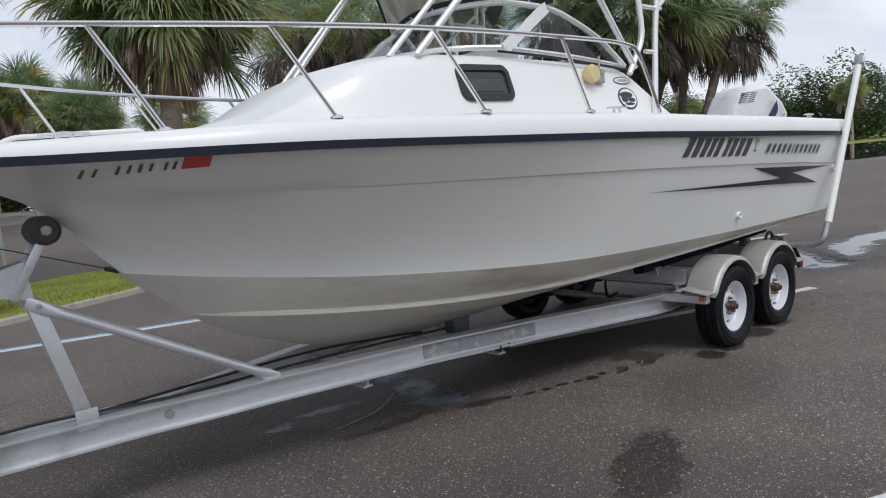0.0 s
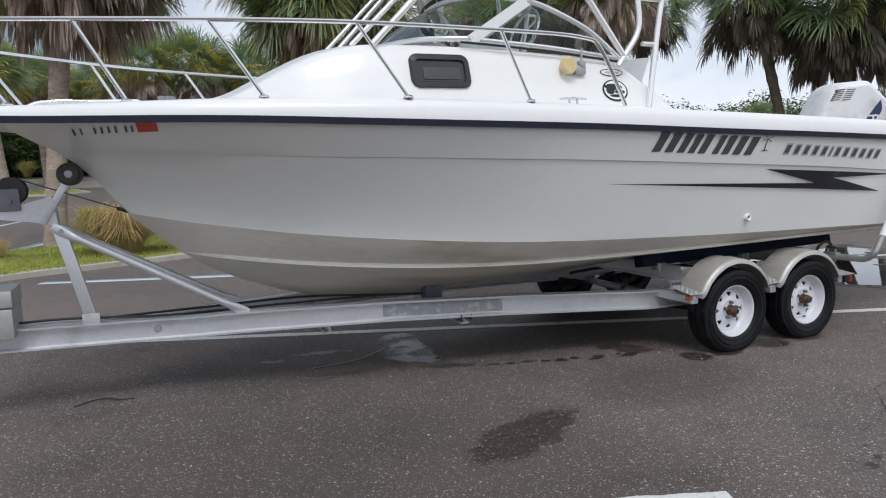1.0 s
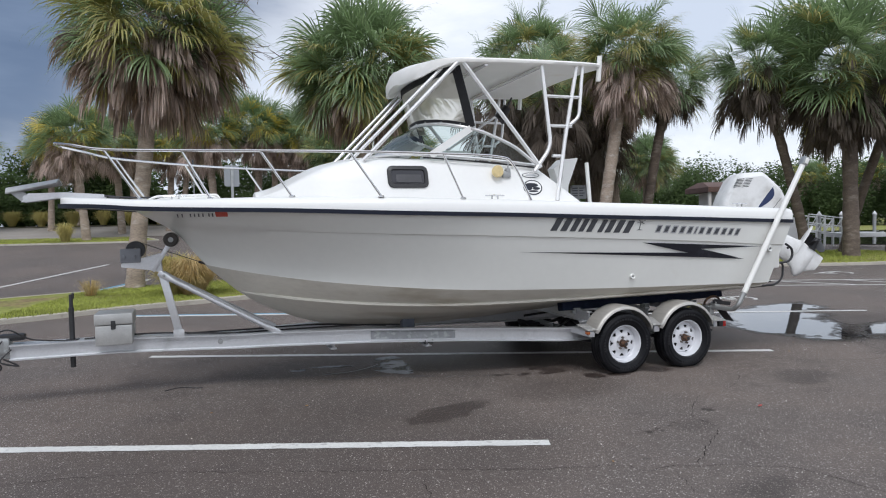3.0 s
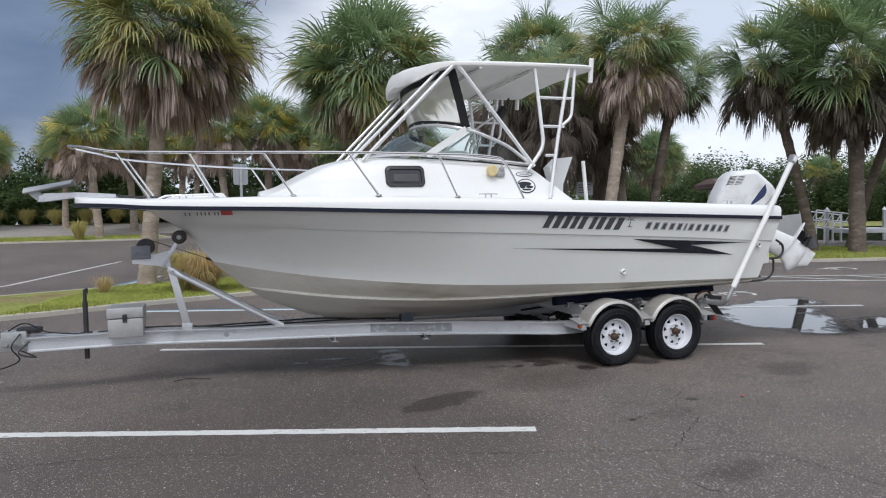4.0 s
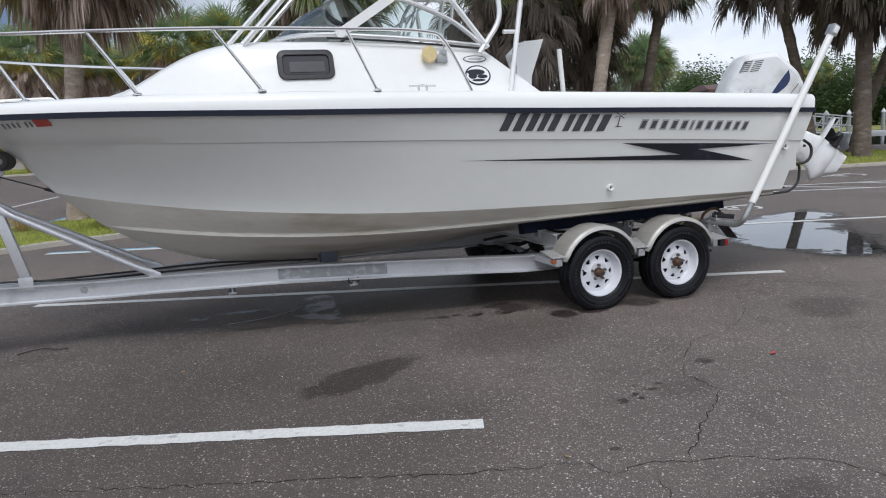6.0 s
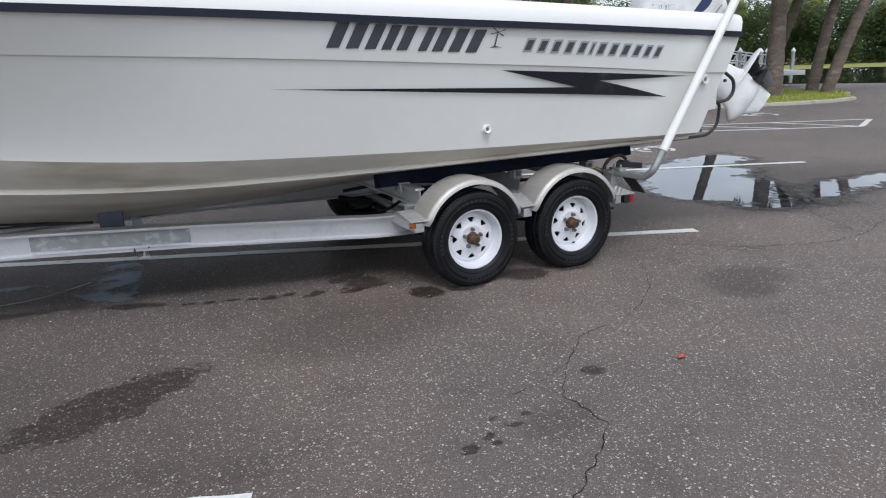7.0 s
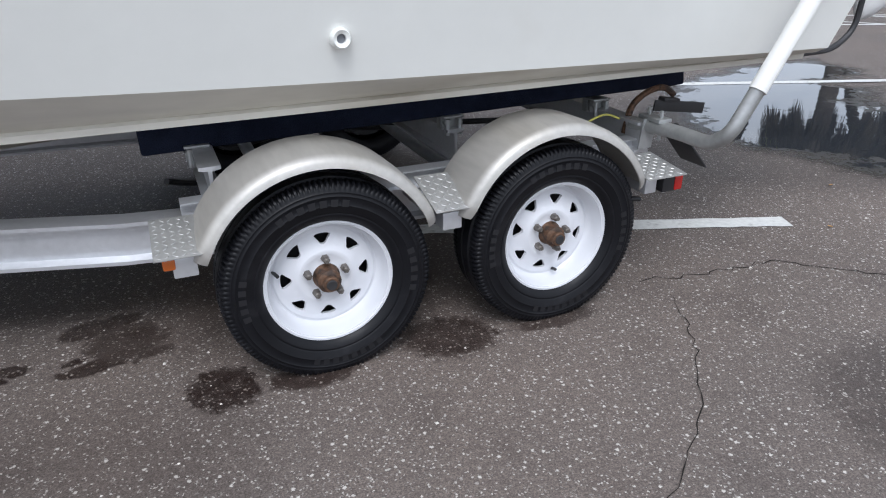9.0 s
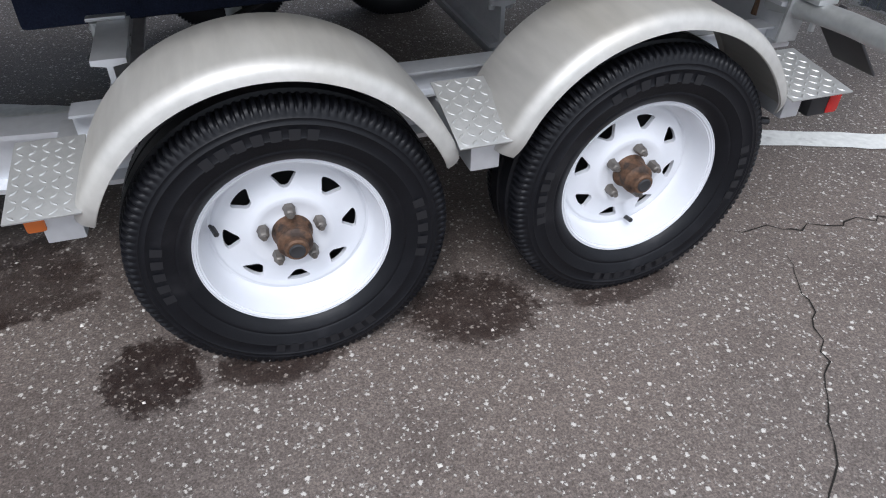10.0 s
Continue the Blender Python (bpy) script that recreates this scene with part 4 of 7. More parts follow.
for y in (-1, 1):
    tube(bm, bend([(-4.62, 0.32 * y, 1.83), (-4.52, 0.30 * y, 1.885), (-3.98, 0.28 * y, 1.90), (-3.95, 0.28 * y, 1.84)], 0.04), 0.011, 8)
box(bm, (-4.5, -0.25, 1.83), (-3.95, 0.25, 1.875), 0.015)
part("anchor_hatch", bm, DECK_WHITE, boat, "white hatch lid with grab bars")


def cleat(x, y, z, scale=1.0):
    bm = bmesh.new()
    tube(bm, curve([(x - 0.10 * scale, y, z + 0.032), (x, y, z + 0.036), (x + 0.10 * scale, y, z + 0.032)], 4), [0.006] * 4 + [0.009] * 1 + [0.006] * 4, 8)
    for dx in (-0.03, 0.03):
        tube(bm, [(x + dx, y, z - 0.004), (x + dx, y, z + 0.034)], 0.009, 8)
    return part("cleat", bm, STEEL, boat)


for s in (-1, 1):
    cleat(-1.5, s * 1.22, SHEER_Z(-1.5) + 0.148)
    cleat(1.48, s * 1.18, SHEER_Z(1.48) + 0.148)
    cleat(-4.35, s * 0.45, SHEER_Z(-4.35) + 0.146 * crown_of(-4.35))

# yellowed hailer on the cabin side
bm = bmesh.new()
y0 = -cabin_y(-1.3, 2.1)
lathe(bm, [(0.0, -0.085), (0.05, -0.085), (0.062, -0.06), (0.055, -0.03), (0.035, 0.0), (0.035, 0.03)], (-1.335, y0 + 0.0, 2.095), "y", 20)
hail = part("hailer", bm, YELLOWED, boat, "yellowed plastic horn on the cabin side")
bm = bmesh.new()
box(bm, (-1.275, y0 - 0.05, 2.035), (-1.185, y0 + 0.03, 2.10), 0.012)
tube(bm, [(-1.21, y0 - 0.02, 2.06), (-1.20, y0 - 0.02, 2.22)], 0.007, 8)
lathe(bm, [(0.0, -0.06), (0.022, -0.055), (0.022, 0.0)], (-1.215, y0, 2.11), "y", 12)
part("bracket", bm, GALVANISED, hail)


def cabin_disc(cx, cz, w, h, surface, name, out, parent, label=""):
    bm = bmesh.new()
    ring = [(cx + w / 2 * math.cos(a), cz + h / 2 * math.sin(a)) for a in (2 * math.pi * k / 28 for k in range(28))]
    rings_to(bm, [on_cabin(ring, o) for o in (out - 0.003, out)], True, True)
    return part(name, bm, surface, parent, label)


oval = cabin_disc(-0.945, 1.935, 0.215, 0.155, DECAL_BLACK, "round_decal", 0.004, boat, "black and white oval decal")
cabin_disc(-0.945, 1.937, 0.190, 0.132, DECK_WHITE, "decal_field", 0.006, oval)
for dx, dz, w, h in ((-0.015, 0.022, 0.15, 0.045), (-0.045, -0.005, 0.07, 0.05), (0.035, -0.012, 0.085, 0.03), (0.0, -0.04, 0.11, 0.02)):
    cabin_disc(-0.945 + dx, 1.937 + dz, w, h, DECAL_BLACK, "decal_figure", 0.008, oval)
small = cabin_disc(-0.95, 2.062, 0.195, 0.055, DECAL_DARK, "oval_decal", 0.004, boat, "narrow oval decal")
cabin_disc(-0.95, 2.062, 0.178, 0.04, DECK_WHITE, "decal_field", 0.006, small)
cabin_disc(-0.95, 2.062, 0.12, 0.02, DECAL_EDGE, "decal_figure", 0.008, small)


# markings on the hull
def hull_patch(corner_rows, out, sign=-1):
    return [[(rake(x, z), sign * (side_y(x, z) + out), z) for x, z in row] for row in corner_rows]


def hull_bar(x0, x1, z0, z1, slant, out=0.010):
    """A slanted bar on the topsides; the rows run from its foot to its head."""
    rows = []
    for k in range(3):
        u = k / 2
        rows.append([(x0 + slant * u, z0 + (z1 - z0) * u), (x1 + slant * u, z0 + (z1 - z0) * u)])
    return rows


def lettering(name, label, x0, x1, z0, z1, drop, widths, slant, surface, out, inset=0.0, edge=None):
    """A row of plain slanted bars, one to a letter; a negative width is a gap."""
    total = sum(abs(w) for w in widths)
    at = 0.0
    for w in widths:
        a, b = x0 + (x1 - x0) * at / total, x0 + (x1 - x0) * (at + abs(w)) / total
        d = drop * at / total
        at += abs(w)
        if w < 0:
            continue
        m = 0.17 * (b - a)
        bm = bmesh.new()
        rings_to(bm, hull_patch(hull_bar(a + m, b - m, z0 + d, z1 + d, slant), out), False, False)
        bar = part(name, bm, surface, boat, label)
        if edge is not None:
            bm = bmesh.new()
            rings_to(bm, hull_patch(hull_bar(a + m + inset, b - m - inset, z0 + d + inset, z1 + d - inset, slant * 0.85), out + 0.003), False, False)
            part("letter_fill", bm, edge, bar)


lettering("name_bar", "dark slanted letter shown as a plain bar", -0.985, -0.055, 1.497, 1.620, -0.045, (1.1, 1.1, 1, 0.9, 1.0, -0.35, 0.85, 1.05, 1.15, 1.15), 0.055, DECAL_DARK, 0.015)
lettering("brand_bar", "grey outlined slanted letter shown as a bar", 0.225, 1.385, 1.452, 1.532, -0.062, (1, 1, 1, 1, 1, 0.55, 1, 1, 1.05, 1, 0.95, 0.95), 0.025, DECAL_EDGE, 0.014, 0.012, DECAL_DARK)
bm = bmesh.new()
for a in range(0, 360, 60):
    c, sn = math.cos(radians(a + 20)), math.sin(radians(a + 20))
    rings_to(bm, hull_patch([[(0.055, 1.565), (0.057, 1.567)], [(0.055 + 0.05 * c, 1.565 + 0.035 * sn), (0.058 + 0.05 * c, 1.572 + 0.035 * sn)]], 0.015), False, False)
rings_to(bm, hull_patch([[(0.05, 1.565), (0.058, 1.565)], [(0.04, 1.49), (0.05, 1.49)], [(0.01, 1.482), (0.10, 1.482)]], 0.015), False, False)
part("tree_decal", bm, DECAL_DARK, boat, "small dark tree-shaped decal")


def stripe_line(a, b):
    return lambda x: a[1] + (b[1] - a[1]) * (x - a[0]) / (b[0] - a[0])


pA, pB, pC, pD, pE, pF, pG = (0.115, 1.353), (1.775, 1.266), (0.88, 1.264), (1.57, 1.130), (0.72, 1.184), (-1.25, 1.296), (0.72, 1.228)
bm = bmesh.new()
for x0, x1, hi, lo in ((0.115, 0.72, stripe_line(pA, pB), stripe_line(pA, pG)), (0.72, 0.88, stripe_line(pA, pB), stripe_line(pE, pD)), (0.88, 1.775, stripe_line(pA, pB), stripe_line(pC, pB)), (-1.25, 0.72, stripe_line(pF, pG), stripe_line(pF, pE)), (0.88, 1.57, stripe_line(pC, pD), stripe_line(pE, pD))):
    rows = []
    for k in range(17):
        x = x0 + (x1 - x0) * k / 16
        rows.append([(x, lo(x)), (x, max(lo(x) + 0.0004, hi(x)))])
    rings_to(bm, hull_patch(rows, 0.013), False, False)
part("stripe_decal", bm, DECAL_BLACK, boat, "black lightning-shaped side stripe")

bm = bmesh.new()
rings_to(bm, hull_patch([[(-4.02 + 0.02 * k + 0.012, 1.682), (-4.02 + 0.02 * k, 1.727)] for k in range(6)], 0.016), False, False)
part("red_sticker", bm, TAG_RED, boat, "small red sticker near the bow")
for x in (-4.33, -4.29, -4.22, -4.185, -4.15, -4.115, -4.065, -4.035):
    bm = bmesh.new()
    rings_to(bm, hull_patch(hull_bar(x - 0.0055, x + 0.0055, 1.684, 1.713, -0.004), 0.016), False, False)
    part("bow_bar", bm, DECAL_DARK, boat, "small dark bar on the bow")


def through_hull(x, z, r):
    bm = bmesh.new()
    y = -side_y(x, z)
    lathe(bm, [(0.45 * r, 0.01), (0.45 * r, -0.02), (0.8 * r, -0.026), (r, -0.016), (r, 0.01)], (rake(x, z), y, z), "y", 20)
    fit = part("through_hull", bm, GELCOAT, boat, "white plastic drain fitting")
    bm = bmesh.new()
    lathe(bm, [(0.0, -0.010), (0.47 * r, -0.010)], (rake(x, z), y, z), "y", 16)
    part("bore", bm, GREY_PLASTIC, fit)


through_hull(0.077, 0.998, 0.028)
through_hull(1.93, 1.235, 0.035)

# seat back and console seen over the cockpit side
bm = bmesh.new()
rings_to(bm, [[(-0.30, y, 1.0), (-0.10, y, 1.0), (-0.03, y, 2.0), (0.10, y, 2.33), (-0.10, y, 2.31), (-0.22, y, 2.20), (-0.18, y, 2.08)] for y in (-0.08, -0.06, 0.06, 0.08)], True, True)
part("leaning_post", bm, DECK_WHITE, boat, "white moulded seat back")
bm = bmesh.new()
box(bm, (-1.75, -0.35, 1.9), (-1.35, 0.35, 2.36), 0.05)
part("helm_console", bm, DECK_WHITE, boat)
bm = bmesh.new()
wheel_ring = [(-1.30 + 0.06 * math.sin(a), -0.3 + 0.19 * math.cos(a), 2.42 + 0.17 * math.sin(a)) for a in (2 * math.pi * k / 24 for k in range(25))]
tube(bm, wheel_ring, 0.014, 8, False)
for k in (2, 10, 18):
    tube(bm, [(-1.30, -0.3, 2.42), wheel_ring[k]], 0.009, 6)
part("steering_wheel", bm, STEEL, boat)
bm = bmesh.new()
tube(bm, [(0.96, 0.92, 1.0), (0.84, 0.92, 2.37)], 0.027, 10)
part("flag_staff_tube", bm, PVC, boat, "white rod tube at the far rail")

# swim ladder and bracket at the transom
for y in (-0.85, -0.58):
    bm = bmesh.new()
    tube(bm, bend([(2.08, y, 1.01), (2.46, y, 1.04), (2.45, y, 0.85), (2.34, y, 0.775), (1.95, y, 0.765)], 0.06), 0.013, 8)
    tube(bm, curve([(2.50, y, 1.26), (2.59, y, 1.20), (2.60, y, 1.11), (2.54, y, 1.05), (2.42, y, 1.035)], 5), 0.014, 8)
    part("ladder_rail", bm, DARK_STEEL, boat, "dark bent steel swim ladder rail")
bm = bmesh.new()
box(bm, (1.72, -1.0, 0.83), (2.12, -0.72, 0.845), 0.004)
part("trim_tab", bm, DARK_STEEL, boat)
bm = bmesh.new()
box(bm, (2.0, -0.62, 1.02), (2.5, 0.62, 1.30), 0.05)
part("motor_bracket", bm, DECK_WHITE, boat, "white transom bracket")

# ---- outboard motor, tilted up ----
motor = thing("outboard_motor", "white outboard motor tilted up on the transom", "outboard", (0, 0, LIFT))
motor["rig"] = 1
bm = bmesh.new()
OUTLINE = [(2.6, 1.45), (2.33, 1.50), (2.28, 1.62), (2.285, 1.745), (2.33, 1.87), (2.44, 2.09), (2.52, 2.165), (2.83, 2.185), (2.91, 2.11), (3.06, 1.96), (3.13, 1.815), (3.10, 1.72), (3.03, 1.62), (2.6, 1.45)]
STEER = Matrix.Translation((2.74, 0, 0)) @ Matrix.Rotation(radians(-25), 4, "Z") @ Matrix.Translation((-2.70, 0, 0))
PROFILE = bend([(x, 0, z) for x, z in OUTLINE], 0.035, 3)[:-1]
MID = Vector((2.70, 0, 1.82))
cowl = []
for k in range(25):
    y = -0.26 + 0.52 * k / 24
    u = abs(y) / 0.26
    size = 0.82 + 0.18 * (1 - min(1.0, u) ** 4.0) ** 0.6
    cowl.append([STEER @ (MID + (p - MID) * size + Vector((0, y, 0))) for p in PROFILE])
rings_to(bm, cowl, True, True)
cowling = part("cowling", bm, COWL_WHITE, motor, "chalky white engine cowling", sharp=30)
for j in (0, 1):
    bm = bmesh.new()
    for i in range(6):
        c = Vector((2.475 + 0.105 * j + 0.010 * i, -0.2635, 1.985 + 0.020 * i))
        box(bm, (-0.043, 0, -0.0035), (0.043, 0.06, 0.0035), 0, STEER @ Matrix.Translation(c) @ Matrix.Rotation(radians(-4), 4, "Y"))
    part("air_vent", bm, BLACK_PLASTIC, cowling, "dark louvred air vent")
bm = bmesh.new()
rings_to(bm, [[STEER @ Vector((2.74 + 0.19 * u, -0.264, 1.715 + 0.265 * u + 0.03 * u * (1 - u))), STEER @ Vector((2.74 + 0.19 * u + 0.085 * math.sin(math.pi * u), -0.264, 1.715 + 0.265 * u - 0.02))] for u in [k / 8 for k in range(9)]], False, False)
part("flash_decal", bm, COWL_BLUE, cowling, "dark blue flash on the cowling")
bm = bmesh.new()
tube(bm, [STEER @ Vector((2.93, -0.262, 1.70)), STEER @ Vector((3.03, -0.262, 1.83))], 0.003, 6)
part("cowl_seam", bm, BLACK_PLASTIC, cowling)
LEG = STEER @ Matrix.Translation((3.00, 0, 1.285)) @ Matrix.Rotation(radians(-57), 4, "Y")


def leg_block(profile):
    """Lens-shaped sections along the leg: (along, front, back, half width)."""
    bm = bmesh.new()
    rings = []
    for z, f, b, w in profile:
        ring = []
        for k in range(20):
            a = 2 * math.pi * k / 20
            ring.append(LEG @ Vector(((f + b) / 2 + (b - f) / 2 * math.cos(a), w * math.sin(a), z)))
        rings.append(ring)
    rings_to(bm, rings, True, True)
    return bm


part("midsection", leg_block([(0.55, -0.20, 0.20, 0.15), (0.40, -0.18, 0.18, 0.12), (0.15, -0.16, 0.16, 0.085), (-0.10, -0.15, 0.16, 0.07), (-0.28, -0.15, 0.18, 0.06), (-0.34, -0.15, 0.20, 0.055)]), COWL_WHITE, motor)
plate = part("cavitation_plate", leg_block([(-0.338, -0.10, 0.40, 0.05), (-0.348, -0.14, 0.43, 0.065), (-0.358, -0.14, 0.43, 0.065)]), COWL_WHITE, motor)
gear = part("gearcase", leg_block([(-0.355, -0.16, 0.20, 0.045), (-0.42, -0.18, 0.19, 0.05), (-0.47, -0.24, 0.18, 0.07), (-0.51, -0.26, 0.18, 0.072), (-0.55, -0.22, 0.17, 0.055), (-0.58, -0.15, 0.14, 0.025)]), COWL_WHITE, motor)
part("skeg", leg_block([(-0.56, -0.15, 0.17, 0.022), (-0.70, -0.04, 0.15, 0.012)]), COWL_WHITE, motor)
bm = bmesh.new()
lathe(bm, [(0.0, -0.02), (0.012, -0.018), (0.016, 0.0)], LEG @ Vector((0.0, -0.115, -0.20)), "y", 12)
part("drain_plug", bm, BLACK_PLASTIC, gear)
bm = bmesh.new()
tube(bm, [LEG @ Vector((0.17, 0, -0.50)), LEG @ Vector((0.33, 0, -0.50))], [0.056, 0.034], 14)
for k in range(3):
    a = 2 * math.pi * k / 3 - 1.45
    rows = []
    for r, wid in ((0.05, 0.10), (0.10, 0.16), (0.15, 0.16), (0.185, 0.09), (0.195, 0.03)):
        r, wid = 0.84 * r, 0.84 * wid
        rows.append([LEG @ Vector((0.26 + 0.55 * d * wid, r * math.cos(a + d * wid * 4.2), -0.50 + r * math.sin(a + d * wid * 4.2))) for d in (-1, -0.4, 0.3, 1)])
    rings_to(bm, rows, False, False)
part("propeller", bm, BLACK_PLASTIC, motor, "black three-bladed propeller")
bm = bmesh.new()
for s in (-1, 1):
    box(bm, (2.38, s * 0.20 - 0.02, 1.08), (2.95, s * 0.20 + 0.02, 1.50), 0.03)
tube(bm, [(2.75, -0.24, 1.40), (2.75, 0.24, 1.40)], 0.035, 12)
tube(bm, [(2.62, 0, 1.15), (3.15, 0, 1.30)], 0.03, 12)
part("clamp_bracket", bm, COWL_WHITE, motor)
bm = bmesh.new()
for s in (0, 1, 2):
    tube(bm, curve([(2.20, -0.30 + 0.1 * s, 1.42), (2.45, -0.34 + 0.1 * s, 1.30 - 0.06 * s), (2.75, -0.28 + 0.08 * s, 1.32), (2.95, -0.15, 1.48)], 5), 0.014, 8)
part("control_cables", bm, DARK_STEEL, motor)


# ---- the trailer ----
trailer = thing("boat_trailer", "aluminium tandem-axle boat trailer parked on asphalt", "trailer", (0, 0, LIFT))
trailer["rig"] = 1
HUB = 0.308 - LIFT  # height of the wheel centres
AXLES = (0.0, 0.795)
BEAM = [(-0.045, -0.07), (0.045, -0.07), (0.045, -0.058), (0.008, -0.052), (0.008, 0.052), (0.045, 0.058), (0.045, 0.07), (-0.045, 0.07), (-0.045, 0.058), (-0.008, 0.052), (-0.008, -0.052), (-0.045, -0.058)]
for s in (-1, 1):
    bm = bmesh.new()
    path = [(-5.80, -0.052, 0.485), (-4.9, -0.055, 0.485), (-4.08, -0.058, 0.452), (-3.95, -0.075, 0.448), (-3.82, -0.105, 0.448), (-3.46, -0.19, 0.455), (-2.5, -0.405, 0.455), (-1.66, -0.56, 0.43), (-0.9, -0.695, 0.395), (-0.55, -0.75, 0.375), (-0.35, -0.765, 0.37), (1.38, -0.765, 0.37)]
    sweep(bm, [(x, -s * y, z) for x, y, z in path], BEAM)
    part("frame_beam", bm, ALUMINIUM, trailer, "silver aluminium I-beam")
bm = bmesh.new()
rows = []
for k in range(13):
    x, z = -2.54 + 0.86 * k / 12, 0.457 - 0.027 * k / 12
    y = -0.405 - (x + 2.5) * 0.1845
    rows.append([(x, y - 0.014, z - 0.041), (x, y - 0.014, z + 0.045), (x, y - 0.006, z + 0.045), (x, y - 0.006, z - 0.041)])
rings_to(bm, rows, True, True)
part("maker_sticker", bm, STICKER, trailer, "faded silver sticker strip")
bm = bmesh.new()
lathe(bm, [(0.0, -0.014), (0.022, -0.012), (0.026, -0.004), (0.026, 0.01)], (-3.99, -0.075, 0.452), "y", 16)
part("frame_bolt", bm, GALVANISED, trailer)


def cross(x, half, z, name="cross_member"):
    bm = bmesh.new()
    sweep(bm, [(x, -half, z), (x, half, z)], [(a * 0.72, b * 0.85) for a, b in BEAM])
    return part(name, bm, ALUMINIUM, trailer)


for x, h, z in ((-0.275, 0.905, 0.562), (0.62, 0.70, 0.525), (1.30, 0.93, 0.53), (-1.95, 0.50, 0.37), (-2.9, 0.30, 0.38)):
    cross(x, h, z)
for x in AXLES:
    bm = bmesh.new()
    tube(bm, bend([(x, -0.98, HUB), (x, -0.6, HUB - 0.02), (x, 0.6, HUB - 0.02), (x, 0.98, HUB)], 0.1), 0.032, 12)
    part("axle", bm, GALVANISED, trailer)
    for s in (-1, 1):
        bm = bmesh.new()
        tube(bm, curve([(x - 0.33, s * 0.70, 0.31), (x, s * 0.70, 0.25), (x + 0.33, s * 0.70, 0.31)], 6), 0.022, 8)
        part("leaf_spring", bm, DARK_STEEL, trailer)
        bm = bmesh.new()
        lathe(bm, [(0.0, -0.03), (0.10, -0.03), (0.115, -0.015), (0.115, 0.05), (0.0, 0.05)], (x, s * 0.93, HUB), "y", 24)
        part("brake_drum", bm, DARK_STEEL, trailer)
bm = bmesh.new()
tube(bm, curve([(-0.40, -0.35, 0.42), (-0.2, -0.1, 0.33), (0.3, 0.25, 0.40), (0.9, 0.4, 0.34)], 6), 0.012, 8)
tube(bm, curve([(-0.35, 0.5, 0.40), (0.1, 0.30, 0.46), (0.7, 0.0, 0.44), (1.3, -0.2, 0.44)], 6), 0.014, 8)
part("spare_hose", bm, BLACK_PLASTIC, trailer, "dark hose under the hull")

# bunks: carpeted boards on posts
for s in (-1, 1):
    bm = bmesh.new()
    box(bm, (-0.46, -0.055, -0.065), (1.72, 0.055, 0.065), 0.012, Matrix.Translation((0, s * 0.60, 0.672)) @ Matrix.Rotation(radians(s * 10), 4, "X") @ Matrix.Rotation(radians(-1.0), 4, "Y"))
    part("bunk", bm, CARPET, trailer, "navy carpet-wrapped bunk board")
    for x in (-0.29, 0.62, 1.28):
        bm = bmesh.new()
        box(bm, (x - 0.035, s * 0.615 - 0.02, 0.57), (x + 0.035, s * 0.615 + 0.02, 0.63), 0.006)
        box(bm, (x - 0.038, s * 0.655 - 0.004, 0.575), (x + 0.038, s * 0.655 + 0.004, 0.63), 0.002)
        box(bm, (x - 0.040, s * 0.655 - 0.03, 0.622), (x + 0.040, s * 0.655 + 0.02, 0.630), 0.002)
        for dx in (-0.025, 0.025):
            lathe(bm, [(0.0, -0.016), (0.013, -0.014), (0.015, 0.0)], (x + dx, s * 0.66 - 0.004, 0.605), "y", 6)
            tube(bm, [(x + dx, s * 0.68, 0.56), (x + dx, s * 0.68, 0.62)], 0.010, 8)
        part("bunk_bracket", bm, GALVANISED, trailer)
for s in (-1, 1):
    bm = bmesh.new()
    box(bm, (-2.17, s * 0.24 - 0.06, 0.468), (-2.03, s * 0.24 + 0.06, 0.625), 0.024)
    part("keel_pad", bm, PAD_BLUE, trailer, "blue-grey keel support pad")
bm = bmesh.new()
box(bm, (-2.22, -0.40, 0.450), (-2.02, -0.20, 0.470), 0.004)
part("pad_bracket", bm, GALVANISED, trailer)
bm = bmesh.new()
for x in (-2.00, -1.92):
    box(bm, (x - 0.005, -0.55, 0.345), (x + 0.005, -0.49, 0.385), 0.002)
tube(bm, [(-1.96, -0.55, 0.360), (-1.96, -0.47, 0.360)], 0.007, 8)
part("hanger_tab", bm, DARK_STEEL, trailer)

